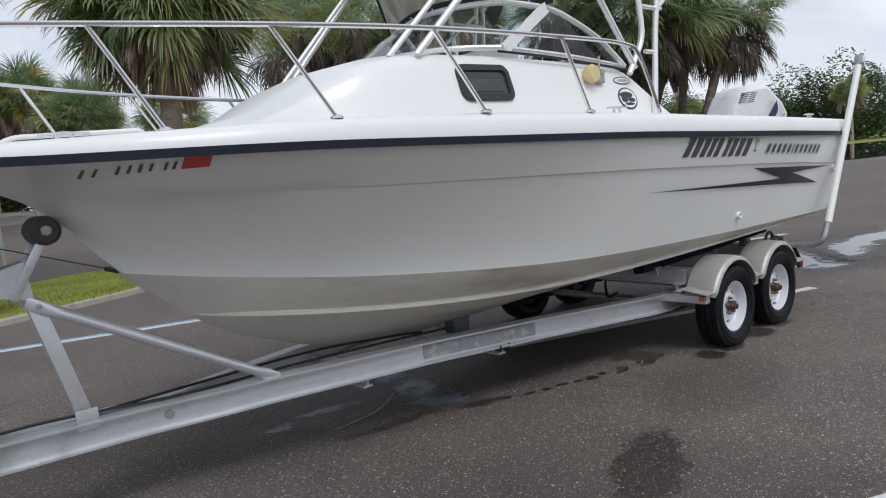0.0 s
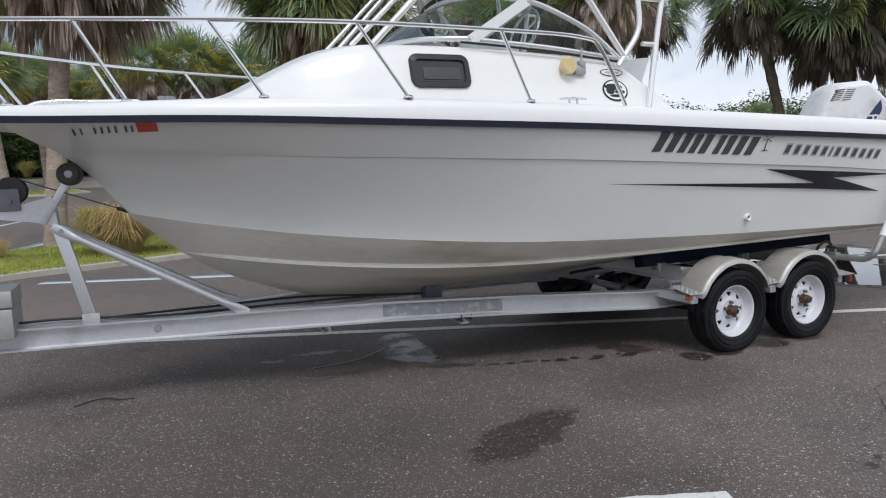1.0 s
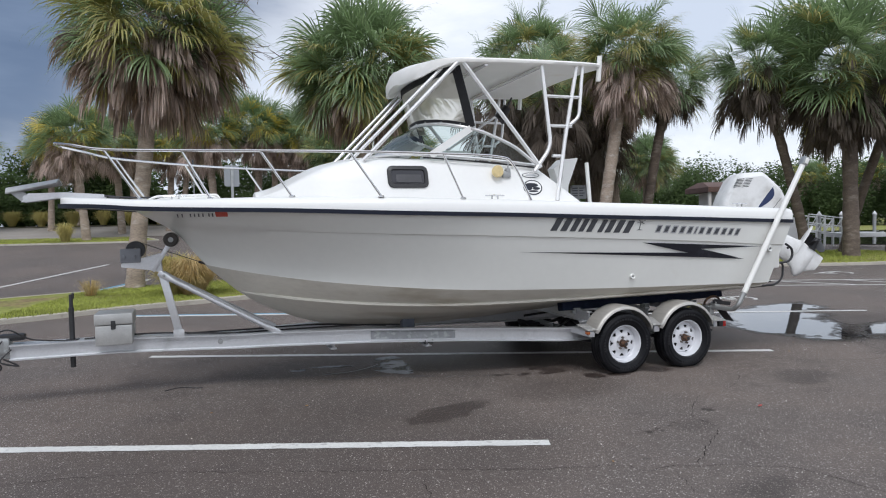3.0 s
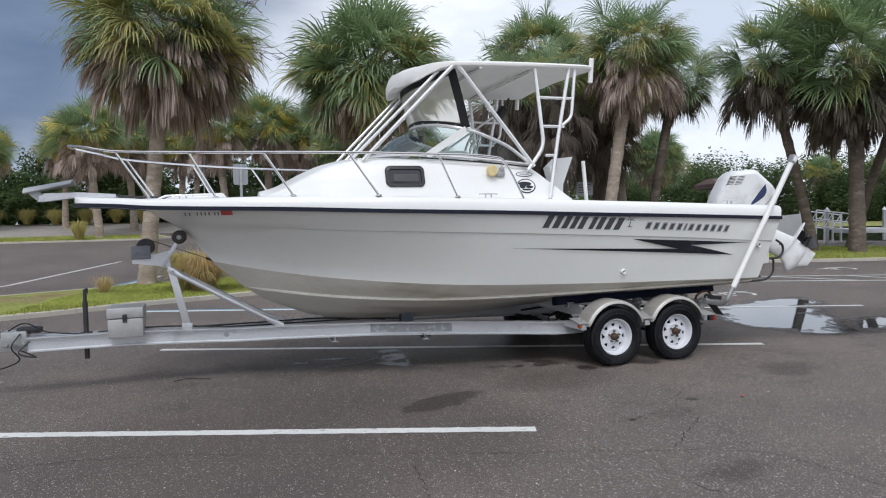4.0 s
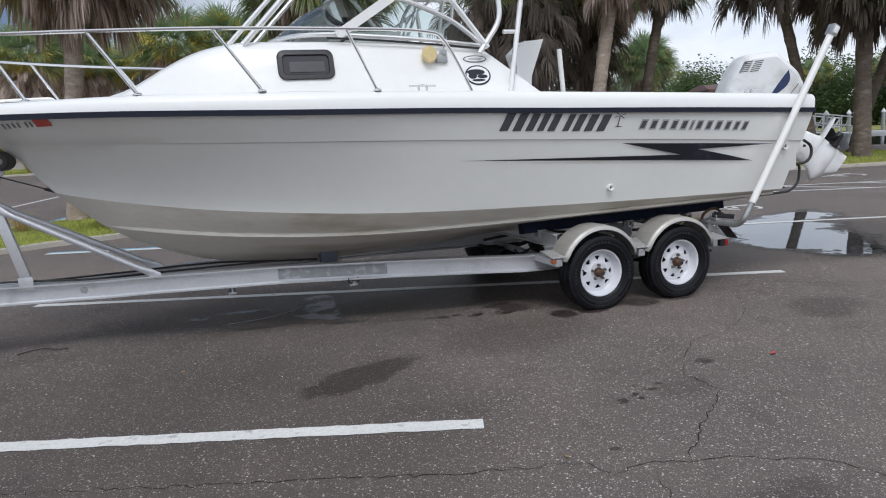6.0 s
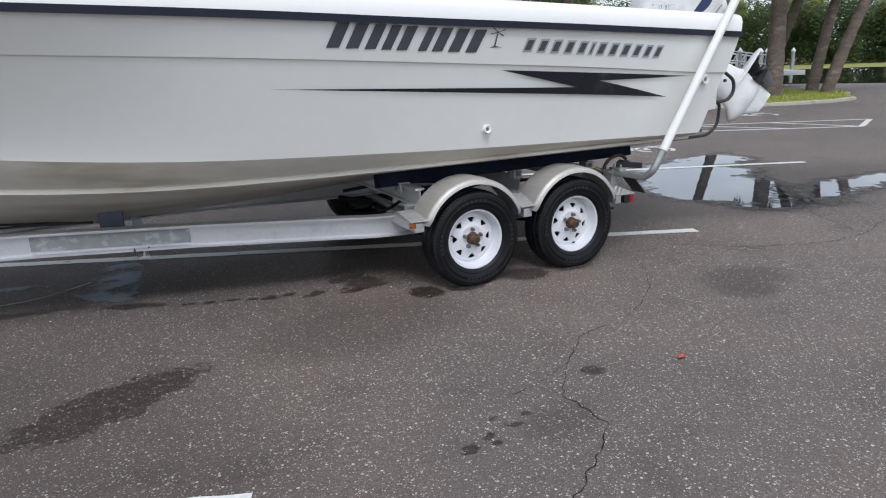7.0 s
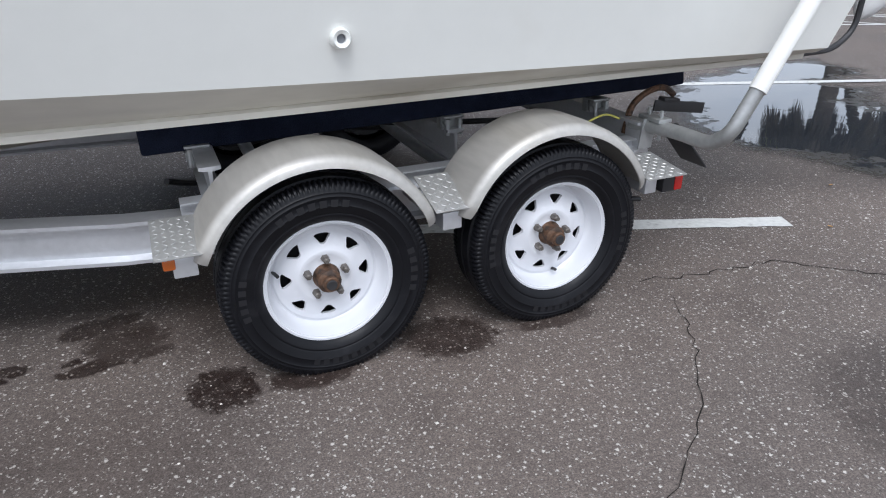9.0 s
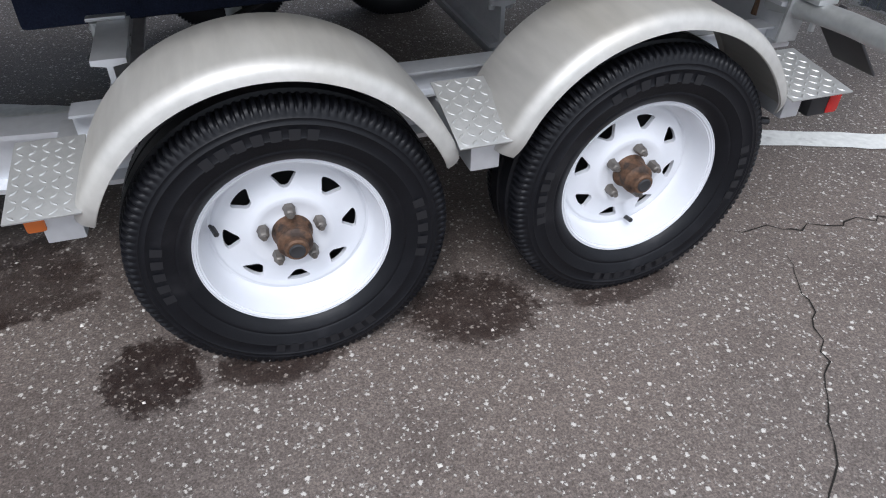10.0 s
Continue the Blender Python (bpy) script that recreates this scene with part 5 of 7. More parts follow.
# wheels
def rubber_tyre(cx, cy, cz):
    """Tyre with shoulder lugs and tread grooves, its outer face towards -y."""
    bm = bmesh.new()
    profile = [(0.197 + (r - 0.183) * 1.04, d * 1.03) for r, d in [(0.183, -0.070), (0.190, -0.080), (0.205, -0.0885), (0.208, -0.0895), (0.212, -0.0885), (0.216, -0.0915), (0.234, -0.0945), (0.237, -0.0962), (0.240, -0.0945), (0.260, -0.0940), (0.263, -0.0960), (0.267, -0.0935), (0.271, -0.0925), (0.274, -0.0935), (0.277, -0.091), (0.287, -0.0895), (0.2955, -0.0850), (0.3015, -0.076), (0.3035, -0.052), (0.297, -0.048), (0.297, -0.044), (0.305, -0.040), (0.306, -0.006), (0.298, -0.003), (0.298, 0.003), (0.306, 0.006), (0.305, 0.040), (0.297, 0.044), (0.297, 0.048), (0.3035, 0.052), (0.3015, 0.076), (0.2955, 0.085), (0.268, 0.0925), (0.235, 0.094), (0.205, 0.0885), (0.183, 0.070)]]
    sides = 630
    rings = []
    for k in range(sides):
        a = 2 * math.pi * k / sides
        sink = 1.0 if k % 5 < 2 else 0.0
        ring = []
        for r, d in profile:
            if 0.303 < r and abs(d) > 0.051:
                r -= 0.0070 * sink
            z = cz + r * math.sin(a)
            ring.append((cx + r * math.cos(a), cy + d, max(z, 0.002 - LIFT)))
        rings.append(ring)
    rings.append(rings[0])
    rings_to(bm, rings, False, False)
    bmesh.ops.remove_doubles(bm, verts=bm.verts[:], dist=0.0002)
    return bm


RIM = [(r * 0.962, d) for r, d in [(0.207, 0.004), (0.209, -0.004), (0.2065, -0.010), (0.2045, -0.0105), (0.2035, -0.0075), (0.2022, -0.0075), (0.2012, -0.0105), (0.1985, -0.0095), (0.1975, -0.0055), (0.1962, -0.0055), (0.1945, -0.006), (0.1925, 0.001), (0.189, 0.015), (0.187, 0.040), (0.181, 0.056), (0.174, 0.062), (0.168, 0.061), (0.164, 0.056), (0.160, 0.055), (0.150, 0.0545), (0.100, 0.041), (0.092, 0.036), (0.085, 0.034), (0.073, 0.037), (0.055, 0.041), (0.044, 0.039)]]
RIM_DEPTH = spline(sorted((r, d) for r, d in RIM[18:]))


def spoke_rim(cx, cy, cz, turn):
    """White pressed-steel rim with eight rounded three-cornered windows."""
    bm = bmesh.new()

    def at(r, a, d=None):
        return (cx + r * math.cos(a), cy + (RIM_DEPTH(r) if d is None else d), cz + r * math.sin(a))
    n = 8
    for first, last in ((0, 19), (20, len(RIM) - 1)):
        rings = [[at(r, turn + 2 * math.pi * k / (8 * n), d) for k in range(8 * n)] for r, d in RIM[first:last + 1]]
        rings_to(bm, rings, True, False)
    outer, inner = RIM[19][0], RIM[20][0]
    for w in range(8):
        a0 = turn + 2 * math.pi * w / 8
        step = 2 * math.pi / 8
        edge = [(outer, step * k / n) for k in range(n)] + [(outer + (inner - outer) * k / n, step) for k in range(n)] + [(inner, step * (1 - k / n)) for k in range(n)] + [(inner + (outer - inner) * k / n, 0.0) for k in range(n)]
        # rounded window, widest at its outer side
        hole = []
        corners = [Vector((0.1365, step / 2 - 0.215, 0)), Vector((0.1390, step / 2, 0)), Vector((0.1365, step / 2 + 0.215, 0)), Vector((0.1050, step / 2 + 0.065, 0)), Vector((0.1050, step / 2 - 0.065, 0))]
        loop = []
        scaled = [Vector((c.x, c.y * 0.122, 0)) for c in corners]
        start = (scaled[0] + scaled[4]) / 2
        round_loop = bend([start] + scaled + [start], 0.011, 5)
        centre = (0.124, step / 2)

        def ang(r, b):
            return math.atan2((b - centre[1]) * 0.122, r - centre[0])
        dense = []
        for p, q in zip(round_loop, round_loop[1:]):
            for k in range(8):
                m = p.lerp(q, k / 8)
                dense.append((m.x, m.y / 0.122))
        for r, b in edge:
            want = ang(r, b)
            hole.append(min(dense, key=lambda m: abs(math.remainder(ang(*m) - want, 2 * math.pi))))
        mid = [((2 * h[0] + e[0]) / 3, (2 * h[1] + e[1]) / 3) for h, e in zip(hole, edge)]
        rings_to(bm, [[at(r, a0 + b) for r, b in edge], [at(r, a0 + b) for r, b in mid], [at(r, a0 + b) for r, b in hole], [at(r * 0.998 + 0.0003, a0 + b, RIM_DEPTH(r) + 0.012) for r, b in hole]], True, False)
    bmesh.ops.remove_doubles(bm, verts=bm.verts[:], dist=0.0001)
    return bm


def wheel_at(x, s, turn, nuts, valve):
    """One wheel: s -1 faces the near side, 1 the far side."""
    w = new("wheel")
    w.parent = trailer
    cy, face = -1.074, -1.138
    t = part("tyre", rubber_tyre(0, cy, HUB), RUBBER, w, "black tyre with worn tread")
    part("rim", spoke_rim(0, face, HUB, turn), WHEEL_WHITE, w, "white eight-spoke steel rim")
    bm = bmesh.new()
    lathe(bm, [(0.178, 0.085), (0.172, 0.075), (0.172, 0.12), (0.0, 0.12)], (0, face, HUB), "y", 40)
    part("rim_barrel", bm, DARK_STEEL, w)
    bm = bmesh.new()
    lathe(bm, [(0.043, 0.055), (0.042, 0.034), (0.039, 0.029), (0.037, 0.022), (0.0365, -0.004), (0.032, -0.009), (0.026, -0.011), (0.0245, -0.014), (0.0245, -0.026), (0.021, -0.030), (0.015, -0.030), (0.013, -0.027), (0.0, -0.027)], (0, face, HUB), "y", 28)
    hub = part("hub", bm, RUST, w, "rusty brown wheel hub")
    bm = bmesh.new()
    lathe(bm, [(0.0, -0.0325), (0.010, -0.0325), (0.0135, -0.0335), (0.0165, -0.0320), (0.0175, -0.0285)], (0, face, HUB), "y", 20)
    part("grease_cap", bm, DARK_STEEL, hub, "dark greasy hub cap")
    for k in range(5):
        a = radians(nuts + 72 * k)
        p = Vector((0.061 * math.cos(a), face, HUB + 0.061 * math.sin(a)))
        bm = bmesh.new()
        lathe(bm, [(0.0, 0.004), (0.006, 0.004), (0.0065, 0.010), (0.0085, 0.011), (0.0112, 0.014), (0.0115, 0.028), (0.0135, 0.038)], p, "y", 6)
        part("lug_nut", bm, NUT_STEEL, w)
    bm = bmesh.new()
    a = radians(valve)
    tube(bm, [(0.160 * math.cos(a), face + 0.066, HUB + 0.160 * math.sin(a)), (0.150 * math.cos(a), face + 0.030, HUB + 0.150 * math.sin(a))], 0.0058, 8)
    part("valve_stem", bm, BLACK_PLASTIC, w)
    bm = bmesh.new()
    a = radians(valve + 19)
    for da, wd in ((0.0, 0.012), (0.09, 0.006)):
        c = Vector((0.166 * math.cos(a + da), face + 0.064, HUB + 0.166 * math.sin(a + da)))
        box(bm, c - Vector((wd, 0.001, 0.007)), c + Vector((wd, 0.001, 0.007)))
    part("rim_label", bm, LEAF_TAN, w, "small paper label on the rim")
    for start, count, step in ((68, 7, 7.2), (158, 5, 6.4), (246, 8, 6.6), (338, 5, 7.0)):
        bm = bmesh.new()
        for k in range(count):
            a0 = radians(start + k * step) + turn * 0.3
            a1 = a0 + radians(step * 0.62)
            rings_to(bm, [[(r * math.cos(a), cy - 0.0998, HUB + r * math.sin(a)) for r in (0.250, 0.272)] for a in (a0, (a0 + a1) / 2, a1)], False, False)
        tagged(part("sidewall_marking", bm, TYRE_MARK, t, "raised unreadable sidewall marking"), kind="stuff")
    w.matrix_basis = pose(x, 0, 0, 0, 0, 0) if s < 0 else pose(x, 0, 0, 0, 0, 180)
    return w


for x in AXLES:
    for s in (-1, 1):
        wheel_at(x, s, 0.39 if x == 0 else 0.19, 90 if x == 0 else 78, 168 if x == 0 else 282)


# fenders and steps
def fender(cx, s):
    """A rolled fender: a soft outer shoulder with a short turned-down lip and rounded ends."""
    bm = bmesh.new()
    R, cz, soft = 0.380, 0.315, 0.034
    rings = []
    for k in range(49):
        a = radians(18.5 + 143 * k / 48)
        end = max(0.0, 1 - min(k, 48 - k) / 3.0)
        out = 1.187 - 0.020 * end * end
        sec = [(out - soft + soft * math.cos(radians(q)), R - soft + soft * math.sin(radians(q))) for q in (4, 22, 40, 58, 74, 90)]
        sec = [(out - 0.003, R - soft + 0.001), (out + 0.001, R - soft - 0.001)] + sec
        sec += [(1.06, R + 0.003), (0.945, R), (0.938, R - 0.008), (0.940, R - 0.014)]
        inner = [(y - 0.004 if y > 1.0 else y + 0.003, r - 0.005) for y, r in sec[2:-2]]
        rings.append([(cx + r * math.cos(a), s * y, cz + r * math.sin(a)) for y, r in sec + inner[::-1]])
    rings_to(bm, rings, True, True)
    return part("fender", bm, FENDER_METAL, trailer, "dull aluminium wheel fender")


def tread_step(x0, x1, s, y0, y1, z, dip):
    """A tread plate that dips outwards from its inner edge."""
    bm = bmesh.new()
    turn = Matrix.Translation((x0, s * y0, z)) @ Matrix.Rotation(radians(-s * dip), 4, "X")
    y0, y1 = (0.0, y1 - y0) if s > 0 else (y0 - y1, 0.0)
    box(bm, (0, y0, -0.004), (x1 - x0, y1, 0), 0.001, turn)
    nx, ny = int((x1 - x0) / 0.022), int((y1 - y0) / 0.022)
    for i in range(nx):
        for j in range(ny):
            a = 45 if (i + j) % 2 else -45
            c = turn @ Matrix.Translation((0.013 + 0.022 * i, y0 + 0.012 + 0.022 * j, 0.0004)) @ Matrix.Rotation(radians(a), 4, "Z")
            rings_to(bm, [[c @ Vector(p) for p in ((-0.010, 0, 0), (-0.004, -0.0028, 0), (0.004, -0.0028, 0), (0.010, 0, 0), (0.004, 0.0028, 0), (-0.004, 0.0028, 0))], [c @ Vector(p) for p in ((-0.007, 0, 0.0016), (-0.003, -0.0012, 0.0018), (0.003, -0.0012, 0.0018), (0.007, 0, 0.0016), (0.003, 0.0012, 0.0018), (-0.003, 0.0012, 0.0018))]], True, True)
    return part("step", bm, TREAD, trailer, "diamond tread plate step")


for s in (-1, 1):
    fender(-0.010, s)
    fender(0.785, s)
    tread_step(-0.468, -0.345, s, 0.955, 1.182, 0.502, 8.5)
    tread_step(0.338, 0.458, s, 0.985, 1.185, 0.528, 17.0)
    tread_step(1.135, 1.305, s, 0.975, 1.185, 0.486, 7.0)
    bm = bmesh.new()
    sweep(bm, [(-0.375, s * 0.875, 0.487), (1.30, s * 0.875, 0.487)], [(a * 0.7, b * 0.45) for a, b in BEAM])
    part("fender_rail", bm, ALUMINIUM, trailer)
    for x0, x1 in ((-0.425, -0.36), (0.375, 0.44), (1.16, 1.21)):
        bm = bmesh.new()
        box(bm, (x0, min(s * 1.14, s * 0.76), 0.390), (x1, max(s * 1.14, s * 0.76), 0.448), 0.004)
        part("fender_bracket", bm, ALUMINIUM, trailer)
    bm = bmesh.new()
    box(bm, (-0.450, s * 1.12 - 0.025, 0.418), (-0.415, s * 1.12 + 0.025, 0.452), 0.008)
    part("marker_light", bm, AMBER, trailer, "amber side marker lens")
    bm = bmesh.new()
    box(bm, (1.235, s * 1.07 - 0.075, 0.385), (1.30, s * 1.07 + 0.075, 0.452), 0.008)
    lamp = part("tail_light", bm, BLACK_PLASTIC, trailer, "black tail light housing")
    bm = bmesh.new()
    box(bm, (1.285, s * 1.07 - 0.079, 0.388), (1.322, s * 1.07 + 0.079, 0.449), 0.008)
    part("lens", bm, LENS_RED, lamp, "red tail light lens")
    bm = bmesh.new()
    box(bm, (1.13, s * 1.05 - 0.004, 0.33), (1.17, s * 1.05 + 0.004, 0.40), 0.002)
    tube(bm, [(1.15, s * 1.05, 0.345), (1.21, s * 1.06, 0.338)], 0.010, 8)
    part("light_bolt", bm, DARK_STEEL, trailer)
    # guide pole
    bm = bmesh.new()
    tube(bm, bend([(1.30, s * 0.86, 0.572), (1.338, s * 1.05, 0.580), (1.328, s * 1.24, 0.580), (1.325, s * 1.325, 0.635), (1.42, s * 1.345, 0.83)], 0.10, 6), 0.026, 12)
    part("guide_arm", bm, GALVANISED, trailer, "galvanised guide pole arm")
    bm = bmesh.new()
    rings_to(bm, [[(1.275, y, 0.49), (1.335, y, 0.49), (1.345, y, 0.605), (1.285, y, 0.605)] for y in (s * 0.935, s * 0.943)], True, True)
    box(bm, (1.30, s * 0.95 - 0.06, 0.600), (1.36, s * 0.95 + 0.06, 0.614), 0.003)
    for dy in (-0.035, 0.035):
        tube(bm, [(1.33, s * 0.95 + dy, 0.53), (1.33, s * 0.95 + dy, 0.640)], 0.008, 6)
    part("arm_clamp", bm, GALVANISED, trailer, "galvanised clamp plate")
    bm = bmesh.new()
    tube(bm, curve([(1.30, s * 0.82, 0.52), (1.32, s * 0.82, 0.62), (1.40, s * 0.80, 0.665), (1.50, s * 0.78, 0.675), (1.56, s * 0.78, 0.64)], 5), 0.013, 8)
    part("rusty_bracket", bm, RUST, trailer, "rusty bent rear bracket")
    bm = bmesh.new()
    m = Matrix.Translation((1.56, s * 0.82, 0.600)) @ Matrix.Rotation(radians(8), 4, "Y")
    box(bm, (-0.13, -0.004, -0.022), (0.13, 0.004, 0.022), 0.002, m)
    box(bm, (-0.10, -0.02, 0.02), (-0.02, 0.02, 0.034), 0.003, m)
    part("plate_bracket", bm, DARK_STEEL, trailer, "dark slotted bracket strip")
    bm = bmesh.new()
    m = Matrix.Translation((1.40, s * 0.99, 0.545)) @ Matrix.Rotation(radians(48), 4, "Y")
    box(bm, (0.0, -0.07, -0.003), (0.17, 0.07, 0.003), 0.001, m)
    box(bm, (-0.03, -0.01, -0.01), (0.03, 0.01, 0.03), 0.001, m)
    part("rear_flap", bm, DARK_STEEL, trailer, "dark metal flap behind the step")
    bm = bmesh.new()
    tube(bm, curve([(1.02, s * 0.88, 0.58), (1.08, s * 0.90, 0.615), (1.15, s * 0.89, 0.625), (1.22, s * 0.88, 0.60)], 5), 0.004, 6)
    part("loose_wire", bm, WIRE_YELLOW, trailer, "thin yellow-green wire")
    if s > 0:
        continue
    bm = bmesh.new()
    tube(bm, [(1.39, s * 1.343, 0.775), (2.20, s * 1.36, 2.17)], 0.030, 14)
    part("guide_pole", bm, PVC, trailer, "white plastic guide pole")
    bm = bmesh.new()
    m = Matrix.Translation((2.195, s * 1.36, 2.16)) @ Matrix.Rotation(radians(30), 4, "Y")
    box(bm, (-0.036, -0.036, 0.0), (0.036, 0.036, 0.10), 0.010, m)
    cap = part("pole_light", bm, GALVANISED, trailer, "grey light cap on the guide pole")
    bm = bmesh.new()
    box(bm, (-0.022, -0.042, 0.02), (0.022, -0.030, 0.085), 0.004, m)
    part("lens", bm, PVC, cap)

# winch post, brace, roller, winch
bm = bmesh.new()
box(bm, (-0.035, -0.03, 0), (0.035, 0.03, 0.60), 0.006, Matrix.Translation((-4.365, -0.035, 0.545)) @ Matrix.Rotation(radians(-13), 4, "Y"))
box(bm, (-4.42, -0.098, 0.50), (-4.32, -0.088, 0.60), 0.004)
part("winch_post", bm, ALUMINIUM, trailer, "silver winch post")
for s in (-1, 1):
    bm = bmesh.new()
    a, b = Vector((-4.49, s * 0.075, 1.13)), Vector((-3.46, s * 0.215, 0.535))
    way = (b - a).normalized()
    lift = (Vector((0, 0, 1)) - way * way.z).normalized()
    flat = way.cross(lift)
    rings = []
    for d, tall, thick in ((-0.055, 0.020, 0.004), (-0.045, 0.030, 0.005), (0.02, 0.032, 0.006), (0.07, 0.028, 0.020), (0.11, 0.026, 0.026), (1.075, 0.026, 0.026), (1.115, 0.028, 0.020), (1.165, 0.032, 0.006), (1.23, 0.030, 0.005), (1.24, 0.020, 0.004)):
        rings.append([a + way * d + lift * tall * math.cos(q) + flat * thick * math.sin(q) for q in (2 * math.pi * k / 14 for k in range(14))])
    rings_to(bm, rings, True, True)
    brace = part("brace", bm, ALUMINIUM, trailer, "round aluminium brace with flattened ends")
    bm = bmesh.new()
    lathe(bm, [(0.0, -0.012), (0.012, -0.011), (0.014, 0.0), (0.014, 0.012)], a + Vector((0, s * 0.008, 0)), "y", 6)
    part("bolt", bm, GALVANISED, brace)
bm = bmesh.new()
for y in (-0.085, 0.075):
    box(bm, (-0.020, y, -0.08), (0.020, y + 0.010, 0.26), 0.004, Matrix.Translation((-4.545, 0, 1.245)) @ Matrix.Rotation(radians(31), 4, "Y"))
rings_to(bm, [[(-4.86, y, 1.255), (-4.52, y, 1.345), (-4.50, y, 1.16), (-4.62, y, 1.19), (-4.86, y, 1.225)] for y in (-0.07, 0.07)], True, True)
part("winch_head", bm, ALUMINIUM, trailer, "folded aluminium winch bracket")
bm = bmesh.new()
lathe(bm, [(0.02, -0.11), (0.052, -0.112), (0.067, -0.10), (0.070, -0.075), (0.063, -0.02), (0.063, 0.02), (0.070, 0.075), (0.067, 0.10), (0.052, 0.112), (0.02, 0.11)], (-4.416, 0, 1.475), "y", 28)
roller = part("bow_roller", bm, ROLLER_RUBBER, trailer, "black rubber bow roller")
bm = bmesh.new()
lathe(bm, [(0.0, -0.122), (0.022, -0.12), (0.026, -0.108)], (-4.416, 0, 1.475), "y", 16)
tube(bm, [(-4.416, -0.118, 1.475), (-4.416, 0.118, 1.475)], 0.010, 8)
part("roller_pin", bm, GALVANISED, roller)
bm = bmesh.new()
lathe(bm, [(0.02, -0.06), (0.082, -0.06), (0.084, -0.05), (0.055, -0.045), (0.055, 0.045), (0.084, 0.05), (0.082, 0.06), (0.02, 0.06)], (-4.735, -0.01, 1.385), "y", 28)
winch = part("winch_drum", bm, DARK_STEEL, trailer, "dark winch drum with strap")
bm = bmesh.new()
box(bm, (-4.865, -0.095, 1.265), (-4.685, -0.07, 1.40), 0.012)
for x in (-4.83, -4.74):
    lathe(bm, [(0.0, -0.025), (0.014, -0.024), (0.016, -0.004)], (x, -0.095, 1.325), "y", 12)
part("winch_housing", bm, GREY_PLASTIC, winch, "grey winch housing")
bm = bmesh.new()
sweep(bm, [(-4.70, 0.0, 1.455), (-4.15, 0.0, 1.245)], [(-0.022, -0.003), (0.022, -0.003), (0.022, 0.003), (-0.022, 0.003)])
tube(bm, [(-4.17, 0, 1.25), (-4.09, 0, 1.22)], 0.012, 8)
part("winch_strap", bm, DARK_STEEL, winch)

# tool box, jack, coupler, wires
bm = bmesh.new()
box(bm, (-5.09, -0.170, 0.505), (-4.775, 0.17, 0.690), 0.010)
chest = part("tool_box", bm, TREAD, trailer, "tread plate aluminium tool box")
bm = bmesh.new()
box(bm, (-5.097, -0.178, 0.696), (-4.768, 0.178, 0.80), 0.012)
part("lid", bm, TREAD, chest)
bm = bmesh.new()
for i in range(14):
    for j in range(8):
        c = Matrix.Translation((-5.072 + 0.0215 * i, -0.1705, 0.520 + 0.0215 * j)) @ Matrix.Rotation(radians(45 if (i + j) % 2 else -45), 4, "Y")
        rings_to(bm, [[c @ Vector(p) for p in ((-0.009, 0, 0), (0, 0, -0.0025), (0.009, 0, 0), (0, 0, 0.0025))], [c @ Vector(p) for p in ((-0.006, -0.002, 0), (0, -0.002, -0.001), (0.006, -0.002, 0), (0, -0.002, 0.001))]], True, True)
        c = Matrix.Translation((-4.7745, -0.150 + 0.0225 * i, 0.520 + 0.0215 * j)) @ Matrix.Rotation(radians(45 if (i + j) % 2 else -45), 4, "X")
        rings_to(bm, [[c @ Vector(p) for p in ((0, -0.009, 0), (0, 0, -0.0025), (0, 0.009, 0), (0, 0, 0.0025))], [c @ Vector(p) for p in ((0.002, -0.006, 0), (0.002, 0, -0.001), (0.002, 0.006, 0), (0.002, 0, 0.001))]], True, True)
part("tread_lugs", bm, TREAD, chest)
bm = bmesh.new()
box(bm, (-4.955, -0.186, 0.655), (-4.915, -0.168, 0.735), 0.004)
tube(bm, [(-4.95, -0.187, 0.665), (-4.92, -0.187, 0.665)], 0.005, 8)
part("latch", bm, BLACK_PLASTIC, chest)
bm = bmesh.new()
tube(bm, [(-5.305, 0.0, 0.30), (-5.305, 0.0, 0.86)], 0.024, 14)
tube(bm, [(-5.305, 0.0, 0.86), (-5.305, 0.0, 0.985)], 0.017, 12)
tube(bm, bend([(-5.305, 0.0, 0.975), (-5.305, 0.06, 0.985), (-5.305, 0.14, 0.985), (-5.305, 0.14, 0.93)], 0.02), 0.007, 8)
box(bm, (-5.36, -0.050, 0.545), (-5.25, 0.050, 0.562), 0.004)
part("tongue_jack", bm, DARK_STEEL, trailer, "black swivel tongue jack")
bm = bmesh.new()
box(bm, (-6.15, -0.055, 0.43), (-5.76, 0.055, 0.545), 0.012)
box(bm, (-6.02, -0.075, 0.47), (-5.80, 0.075, 0.62), 0.02)
box(bm, (-6.42, -0.06, 0.50), (-6.05, 0.06, 0.60), 0.03)
for x in (-5.97, -5.90, -5.83):
    lathe(bm, [(0.0, -0.02), (0.014, -0.018), (0.016, 0.0)], (x, -0.075, 0.50), "y", 6)
coupler = part("coupler", bm, GALVANISED, trailer, "dull grey brake coupler")
bm = bmesh.new()
box(bm, (-5.90, -0.05, 0.585), (-5.68, 0.05, 0.65), 0.03)
for pts in ([(-5.95, -0.08, 0.63), (-5.80, -0.11, 0.70), (-5.62, -0.09, 0.60), (-5.35, -0.08, 0.565)], [(-5.85, -0.09, 0.60), (-5.92, -0.13, 0.48), (-5.86, -0.11, 0.36), (-5.95, -0.1, 0.30), (-6.1, -0.08, 0.26)], [(-5.78, -0.09, 0.52), (-5.86, -0.14, 0.42), (-5.72, -0.12, 0.37), (-5.84, -0.12, 0.44)]):
    tube(bm, curve(pts, 6), 0.0075, 6)
